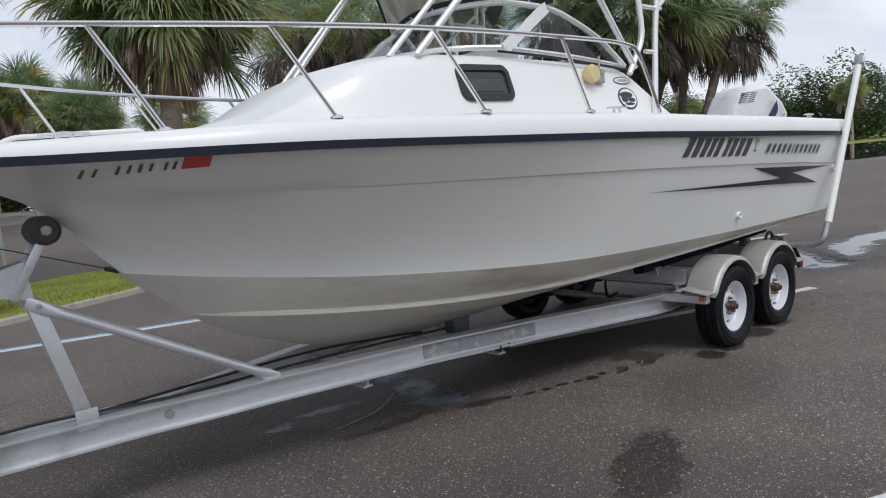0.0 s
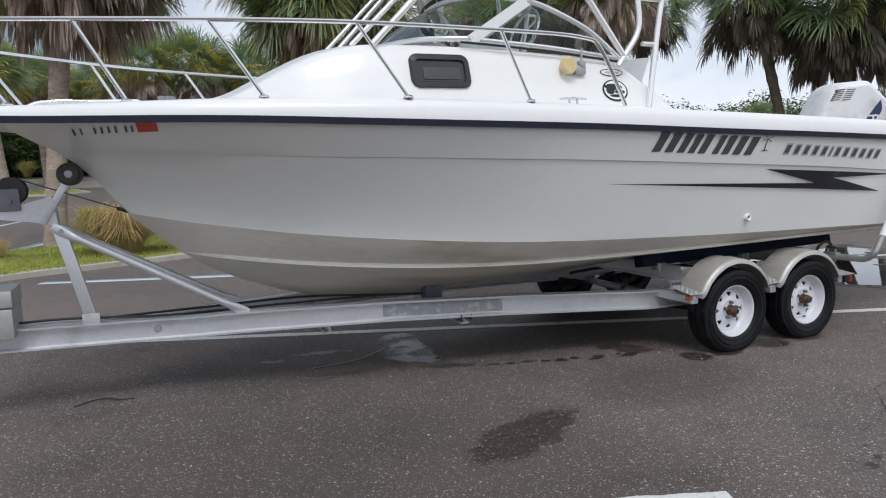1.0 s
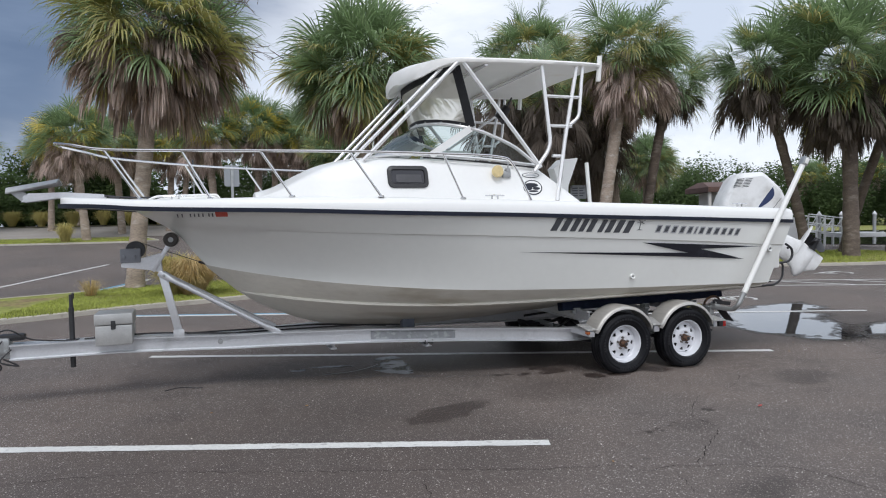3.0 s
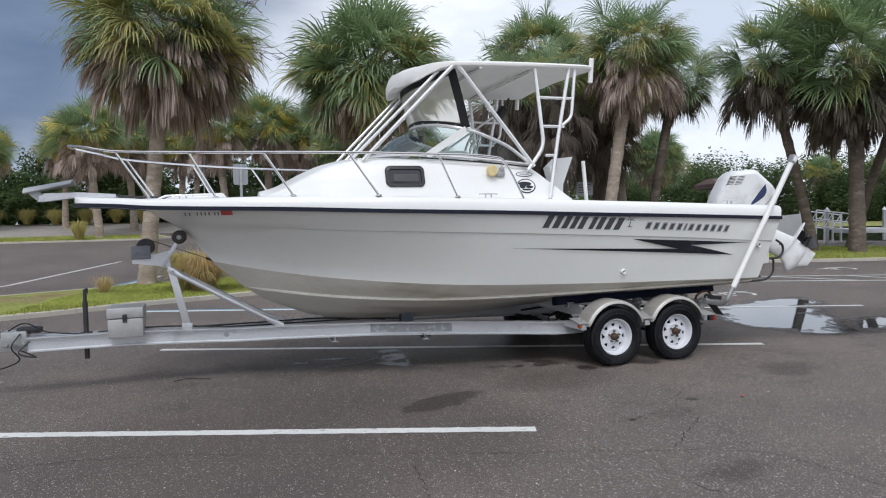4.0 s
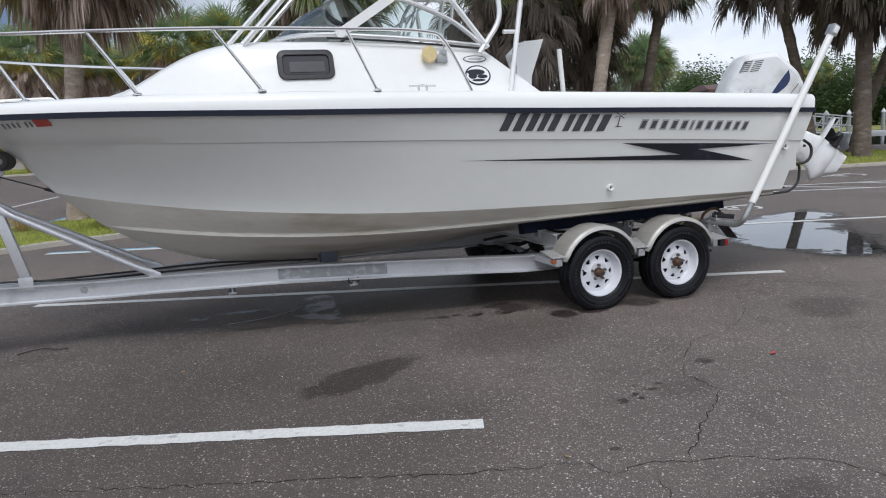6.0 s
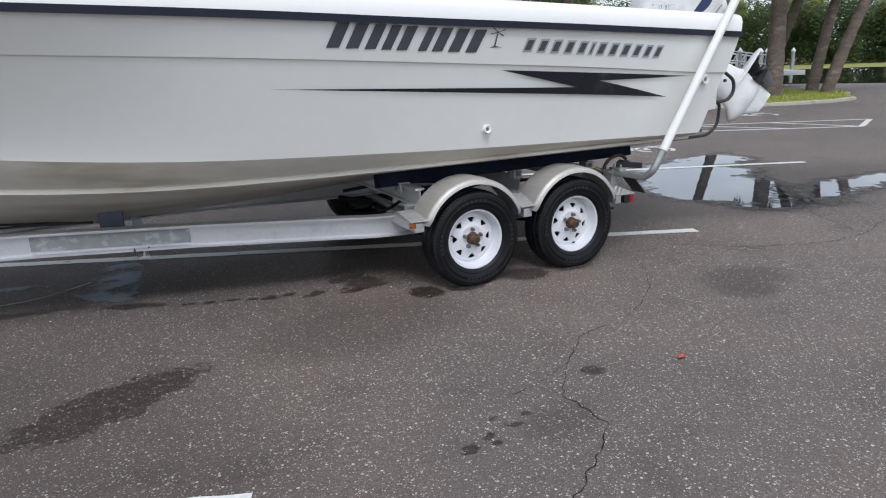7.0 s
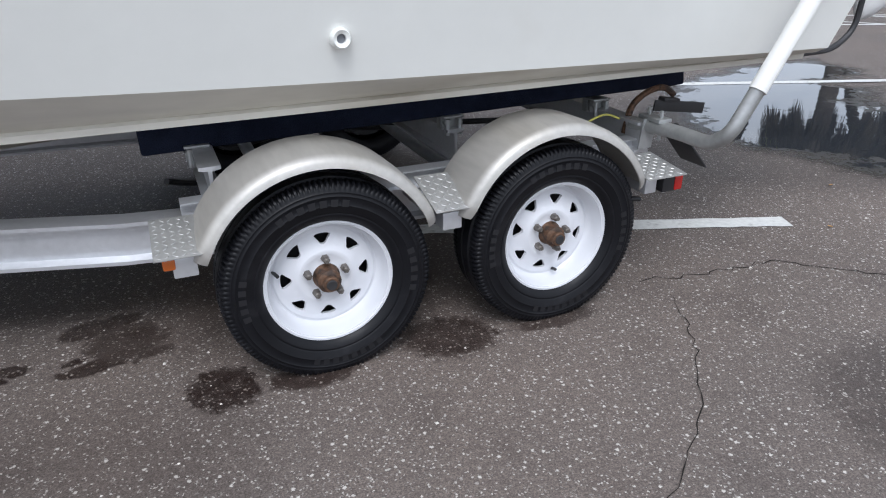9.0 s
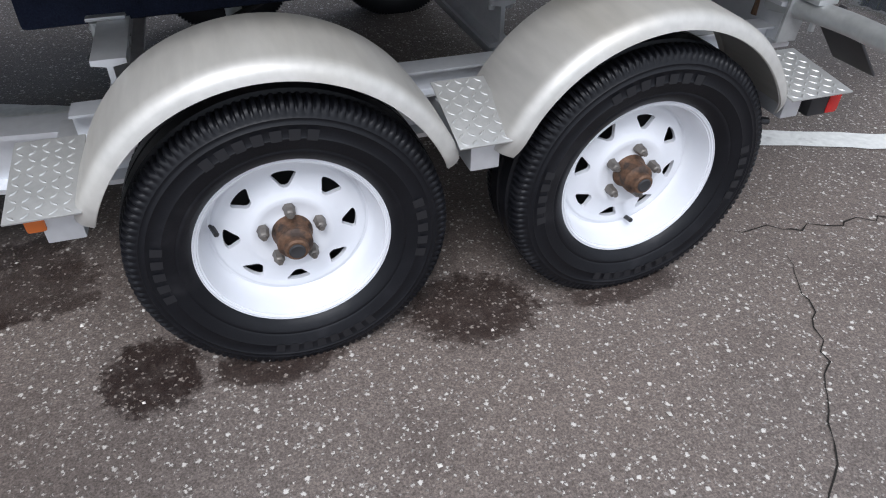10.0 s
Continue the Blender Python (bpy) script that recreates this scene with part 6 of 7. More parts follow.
part("wiring", bm, BLACK_PLASTIC, trailer, "black loose trailer wiring")
bm = bmesh.new()
for pts in ([(-5.2, -0.02, 0.56), (-4.6, 0.02, 0.565), (-3.9, -0.04, 0.525), (-3.3, -0.1, 0.53), (-2.6, -0.28, 0.55), (-2.2, -0.30, 0.53)], [(-4.3, 0.0, 0.545), (-3.7, 0.06, 0.535), (-3.0, 0.02, 0.54), (-2.3, -0.1, 0.5)]):
    tube(bm, curve(pts, 6), 0.009, 6)
part("wire_run", bm, BLACK_PLASTIC, trailer)


# ---- painted lines, kerbs, puddle ----
NEAR_DIR = Vector((0.932, -0.362))
end = Vector((-1.795, -2.785))
paint_strip(end - Vector((0.938, -0.347)) * 7.5, end, 0.115, PAINT_WHITE, "stall_line", "worn white parking stall line")
end = Vector((2.28, -0.865))
paint_strip(end - Vector((0.929, -0.370)) * 7.6, end, 0.11, PAINT_WHITE, "stall_line", "worn white parking stall line")
end = Vector((6.28, 1.05))
paint_strip(end - NEAR_DIR * 7.4, end, 0.11, PAINT_WHITE, "stall_line", "white parking stall line running into a puddle", 0.0085)
start = Vector((-5.46, 6.18))
paint_strip(start, start + Vector((0.932, -0.362)) * 6.5, 0.13, PAINT_WHITE, "stall_line", "white parking stall line beside a blue one")
paint_strip(start + Vector((0.039, 0.105)), start + Vector((0.039, 0.105)) + Vector((0.932, -0.362)) * 6.45, 0.08, PAINT_BLUE, "blue_line", "faded blue parking stall line")
paint_strip((-9.72, 13.24), (-7.42, 20.38), 0.13, PAINT_WHITE, "lot_line", "white line in the back lot")
paint_strip((-6.85, 10.90), (-5.65, 14.75), 0.13, PAINT_WHITE, "lot_line", "white line in the back lot")
paint_strip((-7.0, 10.98), (-5.8, 14.82), 0.11, PAINT_BLUE, "blue_line", "faded blue line in the back lot")
for k in range(2):
    paint_strip((-24 + 3.6 * k, 31.5 + 0.3 * k), (-23.0 + 3.6 * k, 26.0), 0.12, PAINT_WHITE, "lot_line", "white line in the back lot")
paint_strip((7.9, 6.35), (12.75, 4.22), 0.11, PAINT_WHITE, "hatch_line", "white access aisle line")
paint_strip((7.6, 5.20), (11.2, 3.42), 0.11, PAINT_WHITE, "hatch_line", "white access aisle line")
paint_strip((12.75, 4.22), (11.2, 3.42), 0.11, PAINT_WHITE, "hatch_line", "white access aisle line")
paint_strip((9.0, 5.80), (9.9, 4.12), 0.10, PAINT_WHITE, "hatch_line", "white access aisle line")
paint_strip((10.7, 5.08), (11.2, 3.50), 0.10, PAINT_WHITE, "hatch_line", "white access aisle line")


def bay_symbol(x, y, turn, size):
    """A painted bay symbol: a ring with a few bars."""
    bm = bmesh.new()
    c, s = math.cos(radians(turn)), math.sin(radians(turn))

    def put(u, v):
        return (x + size * (c * u - s * v), y + size * (s * u + c * v), 0.004 + rise(x, y))
    rows = []
    for k in range(29):
        a = radians(-140 + 290 * k / 28)
        rows.append([put(0.34 * math.cos(a), 0.34 * math.sin(a)), put(0.44 * math.cos(a), 0.44 * math.sin(a))])
    rings_to(bm, rows, False, False)
    for a, b in (((-0.02, 0.75), (0.0, 0.1)), ((0.0, 0.12), (0.40, 0.10)), ((0.40, 0.12), (0.55, -0.42)), ((0.02, 0.42), (0.32, 0.40))):
        w = Vector((b[0] - a[0], b[1] - a[1])).normalized() * 0.05
        rings_to(bm, [[put(a[0] - w.y, a[1] + w.x), put(a[0] + w.y, a[1] - w.x)], [put(b[0] - w.y, b[1] + w.x), put(b[0] + w.y, b[1] - w.x)]], False, False)
    return tagged(part("bay_symbol", bm, PAINT_WHITE), "white painted accessible bay symbol", "road marking", kind="structure")


bay_symbol(5.75, 3.30, 70, 0.75)
bay_symbol(12.3, 6.6, 70, 0.9)

WATER = bpy.data.materials.new("still water")
WATER.use_nodes = True
wsh = WATER.node_tree.nodes["Principled BSDF"]
wsh.inputs["Base Color"].default_value, wsh.inputs["Roughness"].default_value = (0.035, 0.033, 0.03, 1), 0.02
wsh.inputs["Specular IOR Level"].default_value = 0.9
ripple = WATER.node_tree.nodes.new("ShaderNodeTexNoise")
ripple.inputs["Scale"].default_value = 4.0
wb = WATER.node_tree.nodes.new("ShaderNodeBump")
wb.inputs["Strength"].default_value, wb.inputs["Distance"].default_value = 0.06, 0.01
WATER.node_tree.links.new(ripple.outputs[0], wb.inputs["Height"])
WATER.node_tree.links.new(wb.outputs[0], wsh.inputs["Normal"])


FILM = material("thin soapy water film", (0.115, 0.130, 0.155), rough=0.33, vary=0.35, scale=6, fine_vary=0.4, fine=110, bump=0.35, bump_scale=60)
fn, fl = FILM.node_tree.nodes, FILM.node_tree.links
thin_noise = fn.new("ShaderNodeTexNoise")
thin_noise.inputs["Scale"].default_value, thin_noise.inputs["Detail"].default_value = 5.0, 6.0
thin_where = fn.new("ShaderNodeTexCoord")
fl.new(thin_where.outputs["Object"], thin_noise.inputs["Vector"])
thin_mask = fn.new("ShaderNodeMapRange")
thin_mask.inputs["From Min"].default_value, thin_mask.inputs["From Max"].default_value = 0.36, 0.54
thin_mask.inputs["To Max"].default_value = 0.95
fl.new(thin_noise.outputs[0], thin_mask.inputs[0])
thin_clear = fn.new("ShaderNodeBsdfTransparent")
thin_mix = fn.new("ShaderNodeMixShader")
fl.new(thin_mask.outputs[0], thin_mix.inputs[0])
fl.new(thin_clear.outputs[0], thin_mix.inputs[1])
fl.new(fn["Principled BSDF"].outputs[0], thin_mix.inputs[2])
fl.new(thin_mix.outputs[0], fn["Material Output"].inputs[0])
BLUE_PATCH = [(-2.40, 0.11), (-2.31, -0.12), (-2.09, -0.26), (-1.99, 0.07), (-1.97, 0.62), (-2.20, 0.70)]


def ragged(points, rough, seed, steps=7):
    """An outline with a natural, uneven edge."""
    rnd = random.Random(seed)
    pts = [Vector((x, y, 0)) for x, y in points]
    pts.append(pts[0])
    out = curve(pts, steps)[:-1]
    return [(p.x + rnd.uniform(-rough, rough), p.y + rnd.uniform(-rough, rough)) for p in out]


PUDDLE = bpy.data.materials.new("shallow puddle on asphalt")
PUDDLE.use_nodes = True
pn, pl = PUDDLE.node_tree.nodes, PUDDLE.node_tree.links
psh = pn["Principled BSDF"]
psh.inputs["Base Color"].default_value, psh.inputs["Roughness"].default_value = (0.030, 0.034, 0.040, 1), 0.012
psh.inputs["Specular IOR Level"].default_value = 0.9
film_sh = pn.new("ShaderNodeBsdfPrincipled")
film_sh.inputs["Base Color"].default_value, film_sh.inputs["Roughness"].default_value = (0.045, 0.042, 0.040, 1), 0.30
depth_in = pn.new("ShaderNodeAttribute")
depth_in.attribute_name = "depth"
p_where = pn.new("ShaderNodeTexCoord")


def shore(scale, amount, detail):
    n = pn.new("ShaderNodeTexNoise")
    n.inputs["Scale"].default_value, n.inputs["Detail"].default_value, n.inputs["Roughness"].default_value = scale, detail, 0.65
    pl.new(p_where.outputs["Object"], n.inputs["Vector"])
    m = pn.new("ShaderNodeMath")
    m.operation = "MULTIPLY_ADD"
    m.inputs[1].default_value, m.inputs[2].default_value = amount, -0.5 * amount
    pl.new(n.outputs[0], m.inputs[0])
    return m.outputs[0]


def p_math(op, a, b):
    m = pn.new("ShaderNodeMath")
    m.operation = op
    pl.new(a, m.inputs[0])
    pl.new(b, m.inputs[1])
    return m.outputs[0]


def p_step(source, low, high, top):
    r = pn.new("ShaderNodeMapRange")
    r.interpolation_type = "SMOOTHSTEP"
    for k, v in zip(("From Min", "From Max", "To Min", "To Max"), (low, high, 0.0, top)):
        r.inputs[k].default_value = v
    pl.new(source, r.inputs[0])
    return r.outputs[0]


level = p_math("ADD", p_math("ADD", depth_in.outputs["Fac"], shore(2.6, 0.85, 6.0)), shore(9.0, 0.40, 6.0))
clear_sh = pn.new("ShaderNodeBsdfTransparent")
damp = pn.new("ShaderNodeMixShader")
pl.new(p_step(level, -0.30, 0.05, 0.72), damp.inputs[0])
pl.new(clear_sh.outputs[0], damp.inputs[1])
pl.new(film_sh.outputs[0], damp.inputs[2])
wet_mix = pn.new("ShaderNodeMixShader")
pl.new(p_step(level, 0.0, 0.05, 1.0), wet_mix.inputs[0])
pl.new(damp.outputs[0], wet_mix.inputs[1])
pl.new(psh.outputs[0], wet_mix.inputs[2])
pl.new(wet_mix.outputs[0], pn["Material Output"].inputs[0])
p_ripple = pn.new("ShaderNodeTexNoise")
p_ripple.inputs["Scale"].default_value = 7.0
pl.new(p_where.outputs["Object"], p_ripple.inputs["Vector"])
p_bump = pn.new("ShaderNodeBump")
p_bump.inputs["Strength"].default_value, p_bump.inputs["Distance"].default_value = 0.05, 0.01
pl.new(p_ripple.outputs[0], p_bump.inputs["Height"])
pl.new(p_bump.outputs[0], psh.inputs["Normal"])


def inside(x, y, outline):
    hit, j = False, len(outline) - 1
    for i in range(len(outline)):
        (xi, yi), (xj, yj) = outline[i], outline[j]
        if (yi > y) != (yj > y) and x < (xj - xi) * (y - yi) / (yj - yi) + xi:
            hit = not hit
        j = i
    return hit


def puddle(outline, label, step=0.06, margin=0.32):
    """A sheet of shallow water; each vertex knows how far inside the shore it lies."""
    shore_line = np.array([(p.x, p.y) for p in curve([(x, y, 0) for x, y in outline + outline[:1]], 5)])
    a, d = shore_line[:-1], np.diff(shore_line, axis=0)
    xs = np.arange(shore_line[:, 0].min() - margin, shore_line[:, 0].max() + margin, step)
    ys = np.arange(shore_line[:, 1].min() - margin, shore_line[:, 1].max() + margin, step)
    verts, faces, deep = [], [], []
    for y in ys:
        for x in xs:
            u = np.clip(((x - a[:, 0]) * d[:, 0] + (y - a[:, 1]) * d[:, 1]) / np.maximum(1e-9, (d * d).sum(1)), 0, 1)
            gap = np.sqrt(((a[:, 0] + u * d[:, 0] - x) ** 2 + (a[:, 1] + u * d[:, 1] - y) ** 2).min())
            deep.append(float(gap if inside(x, y, shore_line.tolist()) else -gap))
            verts.append((float(x), float(y), 0.0062))
    n = len(xs)
    for j in range(len(ys) - 1):
        for i in range(n - 1):
            q = (j * n + i, j * n + i + 1, (j + 1) * n + i + 1, (j + 1) * n + i)
            if max(deep[k] for k in q) > -margin:
                faces.append(q)
    ob = raw("puddle", verts, faces, PUDDLE)
    ob.data.attributes.new("depth", "FLOAT", "POINT").data.foreach_set("value", deep)
    return tagged(ob, label, "puddle", kind="structure")


puddle([(3.95, 1.80), (4.5, 2.05), (5.2, 2.2), (5.75, 2.32), (6.12, 2.22), (6.05, 1.88), (5.62, 1.56), (5.15, 1.50), (5.22, 1.12), (5.12, 0.92), (4.74, 0.74), (4.66, 0.40), (4.55, 0.10), (4.28, -0.15), (4.05, -0.48), (3.70, -0.68), (3.48, -0.56), (3.40, -0.25), (3.28, 0.0), (3.16, 0.22), (3.2, 0.62), (3.52, 1.22)], "shallow rain puddle reflecting the sky")
puddle([(4.02, -0.62), (4.34, -0.42), (4.64, -0.17), (5.08, -0.04), (5.7, -0.03), (6.5, -0.12), (7.1, -0.45), (6.4, -0.62), (5.6, -0.48), (4.9, -0.50), (4.4, -0.62)], "shallow rain puddle reflecting palm trunks")
on_ground("damp_patch", ragged(BLUE_PATCH, 0.03, 6, 5), FILM, 0.003, "small thin puddle under the trailer frame", "puddle")


def kerbed_island(name, outline, label, lift=0.06):
    n = len(outline)
    bm = bmesh.new()
    pts = [Vector((x, y, 0)) for x, y in outline]
    sec = [(0.0, -0.02), (0.0, lift + 0.02), (0.02, lift + 0.035), (0.13, lift + 0.035), (0.15, lift - 0.02)]
    rings = []
    mid = sum(pts, Vector()) / n
    for i in range(n + 1):
        p, a, b = pts[i % n], pts[(i - 1) % n], pts[(i + 1) % n]
        way = (b - a).normalized()
        side = Vector((-way.y, way.x, 0))
        if side.dot(mid - p) < 0:
            side = -side
        rings.append([p + side * u + Vector((0, 0, rise(p.x, p.y) + z)) for u, z in sec])
    rings_to(bm, rings, False, False)
    kerb = part("kerb", bm, CONCRETE)
    tagged(kerb, "weathered concrete kerb round a planted island", "kerb", kind="structure")
    inner = []
    for ring in rings[:-1]:
        q = ring[3]
        inner.append((q.x, q.y))
    bm2 = on_ground(name, inner, TURF, lift + 0.03, label, "lawn", step=1.2)
    return bm2


def grass(outline, count, height, lift, seed, surface=BLADES):
    rnd = random.Random(seed)
    xs, ys = [p[0] for p in outline], [p[1] for p in outline]
    verts, faces = [], []
    made = 0
    while made < count:
        x, y = rnd.uniform(min(xs), max(xs)), rnd.uniform(min(ys), max(ys))
        if not inside(x, y, outline):
            continue
        made += 1
        patch = noise.noise(Vector((x * 0.7, y * 0.7, 0))) + 1
        h = height * rnd.uniform(0.4, 1.2) * (0.5 + 0.5 * patch)
        a = rnd.uniform(0, 6.28)
        w = h * 0.16
        z = rise(x, y) + lift
        n = len(verts)
        dx, dy = math.cos(a) * w, math.sin(a) * w
        lx, ly = rnd.uniform(-0.5, 0.5) * h, rnd.uniform(-0.5, 0.5) * h
        verts += [(x - dx, y - dy, z), (x + dx, y + dy, z), (x + lx, y + ly, z + h)]
        faces.append((n, n + 1, n + 2))
    return tagged(raw("grass", verts, faces, surface), "short patchy green grass", "grass", kind="stuff")


ISLAND = [(-24, -1.3), (-16, 2.2), (-9.5, 5.0), (-7.7, 5.94), (-6.9, 6.28), (-5.58, 7.05), (-3.98, 7.64), (-2.2, 8.35), (-0.5, 9.2), (0.3, 10.2), (0.6, 11.6), (0.0, 13.0), (-1.5, 13.2), (-3.8, 12.3), (-5.4, 11.75), (-6.74, 10.9), (-8.76, 9.9), (-14, 7.4), (-24, 2.8)]
kerbed_island("island_lawn", ISLAND, "patchy grass island with fallen leaves")
grass(ISLAND[3:16], 60000, 0.040, 0.09, 11)
ISLAND_R = [(10.2, 10.9), (11.5, 10.0), (12.8, 9.25), (14.2, 8.6), (15.6, 8.2), (17.2, 8.05), (18.6, 8.3), (19.6, 9.2), (21.2, 10.2), (22.2, 11.8), (21.8, 13.4), (19.5, 14.6), (16.0, 14.8), (13.0, 15.0), (10.5, 14.8), (9.2, 13.2)]
kerbed_island("island_lawn", ISLAND_R, "bright green grass island under palms")
grass(ISLAND_R, 30000, 0.055, 0.09, 12)
BACK = [(-70, 33.5), (-40, 33.8), (-8, 34.2), (-6.5, 35.5), (-7.5, 38.0), (-40, 38.6), (-70, 38.6)]
kerbed_island("back_lawn", BACK, "grass strip between lot and back drive")
grass([(-34, 33.9), (-8, 34.2), (-7.5, 38), (-34, 38.4)], 26000, 0.075, 0.09, 13)
on_ground("back_drive", [(-80, 38.9), (-30, 38.9), (4, 38.9), (10, 41), (10, 46.2), (-80, 46.2)], DRIVE, 0.02, "pale worn back drive", "road", step=4)
VERGE = [(-120, 46.5), (-40, 46.5), (0, 46.5), (26, 44), (26, 120), (-120, 120)]
on_ground("back_verge", VERGE, TURF, 0.03, "grassy verge below the trees", "lawn", step=8)
LAWN = [(40, 45), (70, 30), (95, 10), (100, -30), (260, -60), (260, 160), (60, 160)]
on_ground("far_lawn", LAWN, TURF, 0.06, "bright lawn across the water", "lawn", step=12)
LAGOON = [(27.0, 19.5), (30.5, 14.5), (36, 9), (60, 3), (96, 4), (95, 12), (70, 31), (41, 46), (30, 42), (27, 30)]
on_ground("water", LAGOON, WATER, 0.04, "dark still lagoon beside the lot", "water", step=12)


# ---- palms ----
def fan_leaf(verts, faces, root, way, length, blades, spread, droop, rnd, width, sag, twist, reach=0.56):
    """A fan frond: an arching stalk, then a folded fan of narrow blades that bend over and hang."""
    way = way.normalized()
    side = way.cross(Vector((0, 0, 1)))
    if side.length < 0.05:
        side = Vector((1, 0, 0))
    side.normalize()
    mid = (way - Vector((0, 0, sag))).normalized()
    side = Matrix.Rotation(rnd.uniform(-twist, twist), 3, mid) @ side
    up = side.cross(mid).normalized()
    stalk = length * rnd.uniform(0.44, 0.64)
    knee = root + way * stalk * 0.6
    hub = knee + (way + mid).normalized() * stalk * 0.42
    n = len(verts)
    w = 0.018
    verts += [root - side * w, root + side * w, knee + side * w * 0.8, knee - side * w * 0.8, hub + side * w * 0.6, hub - side * w * 0.6]
    faces += [(n, n + 1, n + 2, n + 3), (n + 3, n + 2, n + 4, n + 5)]
    for b in range(blades):
        a = spread * ((b + 0.5) / blades - 0.5) * 2 + rnd.uniform(-0.07, 0.07)
        fold = min(1.0, abs(a) / spread)
        d = (mid * math.cos(a) + side * math.sin(a) + up * (0.34 * fold + rnd.uniform(-0.12, 0.12))).normalized()
        l = length * reach * (1 - 0.28 * fold * fold) * rnd.uniform(0.84, 1.10)
        p = hub + mid * length * 0.13 * (1 - fold)
        bow = droop * rnd.uniform(0.7, 1.35)
        across = d.cross(up).normalized() * width * rnd.uniform(0.75, 1.2)
        n = len(verts)
        verts += [p - across * 0.35, p + across * 0.35]
        for step, wide, k in ((0.36, 1.0, 0.30), (0.27, 0.85, 0.75), (0.21, 0.52, 1.2)):
            p = p + d * l * step
            d = (d + Vector((0, 0, -bow * k))).normalized()
            verts += [p - across * wide, p + across * wide]
        verts.append(p + d * l * 0.16)
        faces += [(n, n + 1, n + 3, n + 2), (n + 2, n + 3, n + 5, n + 4), (n + 4, n + 5, n + 7, n + 6), (n + 6, n + 7, n + 8)]


def palm(seed, height, trunk_r, crown, green, pale, dead, lean=(0.0, 0.0), blades=20, second=FROND_PALE, third=FROND_DEAD, bark=TRUNK_BARK, label="tall cabbage palm with a shaggy skirt of dead fronds", low=-0.75, skirt=(-1.35, -0.55), hang=0.7, fall=0.25, arch=1.0, clump=0.75):
    """A cabbage palm at the origin: ringed trunk, round green crown and hanging dead skirt."""
    rnd = random.Random(seed)
    tree = thing("palm_tree", label, "palm tree", group="palms")
    top = Vector((lean[0], lean[1], height))
    bm = bmesh.new()
    line, radii = [], []
    for k in range(34):
        u = k / 33
        line.append(Vector((lean[0] * u ** 1.15, lean[1] * u ** 1.15, -0.1 + (height + 0.1) * u)))
        radii.append(trunk_r * (1.20 - 0.22 * min(1, u * 3) + 0.10 * (u > 0.78)) * (1 + 0.05 * math.sin(k * 2.4) + rnd.uniform(-0.03, 0.03)))
    tube(bm, line, radii, 14)
    part("trunk", bm, bark, tree, "grey-brown ringed palm trunk")
    wide = 0.0098 * crown
    bands = (("crown", green, FROND, low, 1.5, 0.50 * arch, 1.0, 0.35 * arch), ("pale_fronds", pale, second, low - 0.15, 0.7, 0.65, 1.0, 0.45), ("dead_fronds", dead, third, skirt[0], skirt[1], 1.3, hang, 0.7))
    for name, count, surface, least, most, drp, scale, sag in bands:
        if not count:
            continue
        verts, faces = [], []
        for k in range(count):
            a = 2.39996 * k + rnd.uniform(-0.4, 0.4)
            u = (k + 0.5) / count
            e = math.asin(math.sin(least) + (math.sin(most) - math.sin(least)) * u) + rnd.uniform(-0.26, 0.26)
            way = Vector((math.cos(a) * math.cos(e), math.sin(a) * math.cos(e), math.sin(e)))
            root = top + Vector((math.cos(a), math.sin(a), 0)) * trunk_r * 0.8
            root.z += rnd.uniform(-0.10, 0.06) * crown
            span, turn = 1.45, 0.9
            if name == "dead_fronds":
                root.z -= rnd.uniform(0.0, fall) * crown
                span, turn = clump, 1.3
            fan_leaf(verts, faces, root, way, crown * scale * rnd.uniform(0.70, 1.12), blades, span, drp * rnd.uniform(0.7, 1.3), rnd, wide, sag * rnd.uniform(0.4, 1.3), turn, 0.46 if name == "dead_fronds" else 0.54)
        raw(name, [tuple(v) for v in verts], faces, surface, tree)
    return tree


def planted(tree, x, y, turn=0, scale=1.0, lift=0.1):
    tree.matrix_basis = pose(x, y, rise(x, y) + lift, 0, 0, turn) @ Matrix.Scale(scale, 4)
    return tree


planted(palm(1, 6.35, 0.195, 2.25, 90, 84, 230, (0.70, 0.2), 26, low=-0.40, skirt=(-1.35, 0.0), hang=0.95, fall=0.10, clump=0.48), -5.75, 11.3)
P2 = planted(palm(2, 5.5, 0.21, 1.98, 200, 70, 120, (0.15, 0), 26, low=-0.8, skirt=(-1.4, -0.35), hang=0.85, fall=0.15, clump=0.55, label="bushy green cabbage palm behind the boat"), -0.12, 10.4)
P4 = planted(palm(3, 7.45, 0.22, 1.95, 110, 56, 150, (1.2, -0.1), 22, low=-0.5, skirt=(-1.4, -0.25), hang=0.95, fall=0.45), 9.4, 13.9)
planted(palm(4, 6.95, 0.25, 2.8, 138, 30, 130, (-0.10, 0.1), 28, arch=0.55, third=FROND_OLD, bark=TRUNK_SHADE, low=-0.75, skirt=(-1.4, -0.35), hang=0.80, fall=0.55, label="broad green cabbage palm on a kerbed island"), 17.9, 10.7)
P6 = planted(palm(5, 7.1, 0.175, 1.85, 100, 14, 90, (-2.2, 0.2), 22, arch=0.8, third=FROND_OLD, bark=TRUNK_SHADE, low=-0.8, skirt=(-1.4, -0.4), hang=1.0, fall=0.5, label="dark green cabbage palm with a leaning trunk"), 17.5, 12.2)
P5 = planted(palm(6, 7.3, 0.2, 1.75, 100, 14, 80, (1.5, 0.0), 20, third=FROND_OLD, bark=TRUNK_SHADE, low=-0.65, skirt=(-1.45, -0.4), hang=0.85, fall=0.3), 13.4, 16.9)
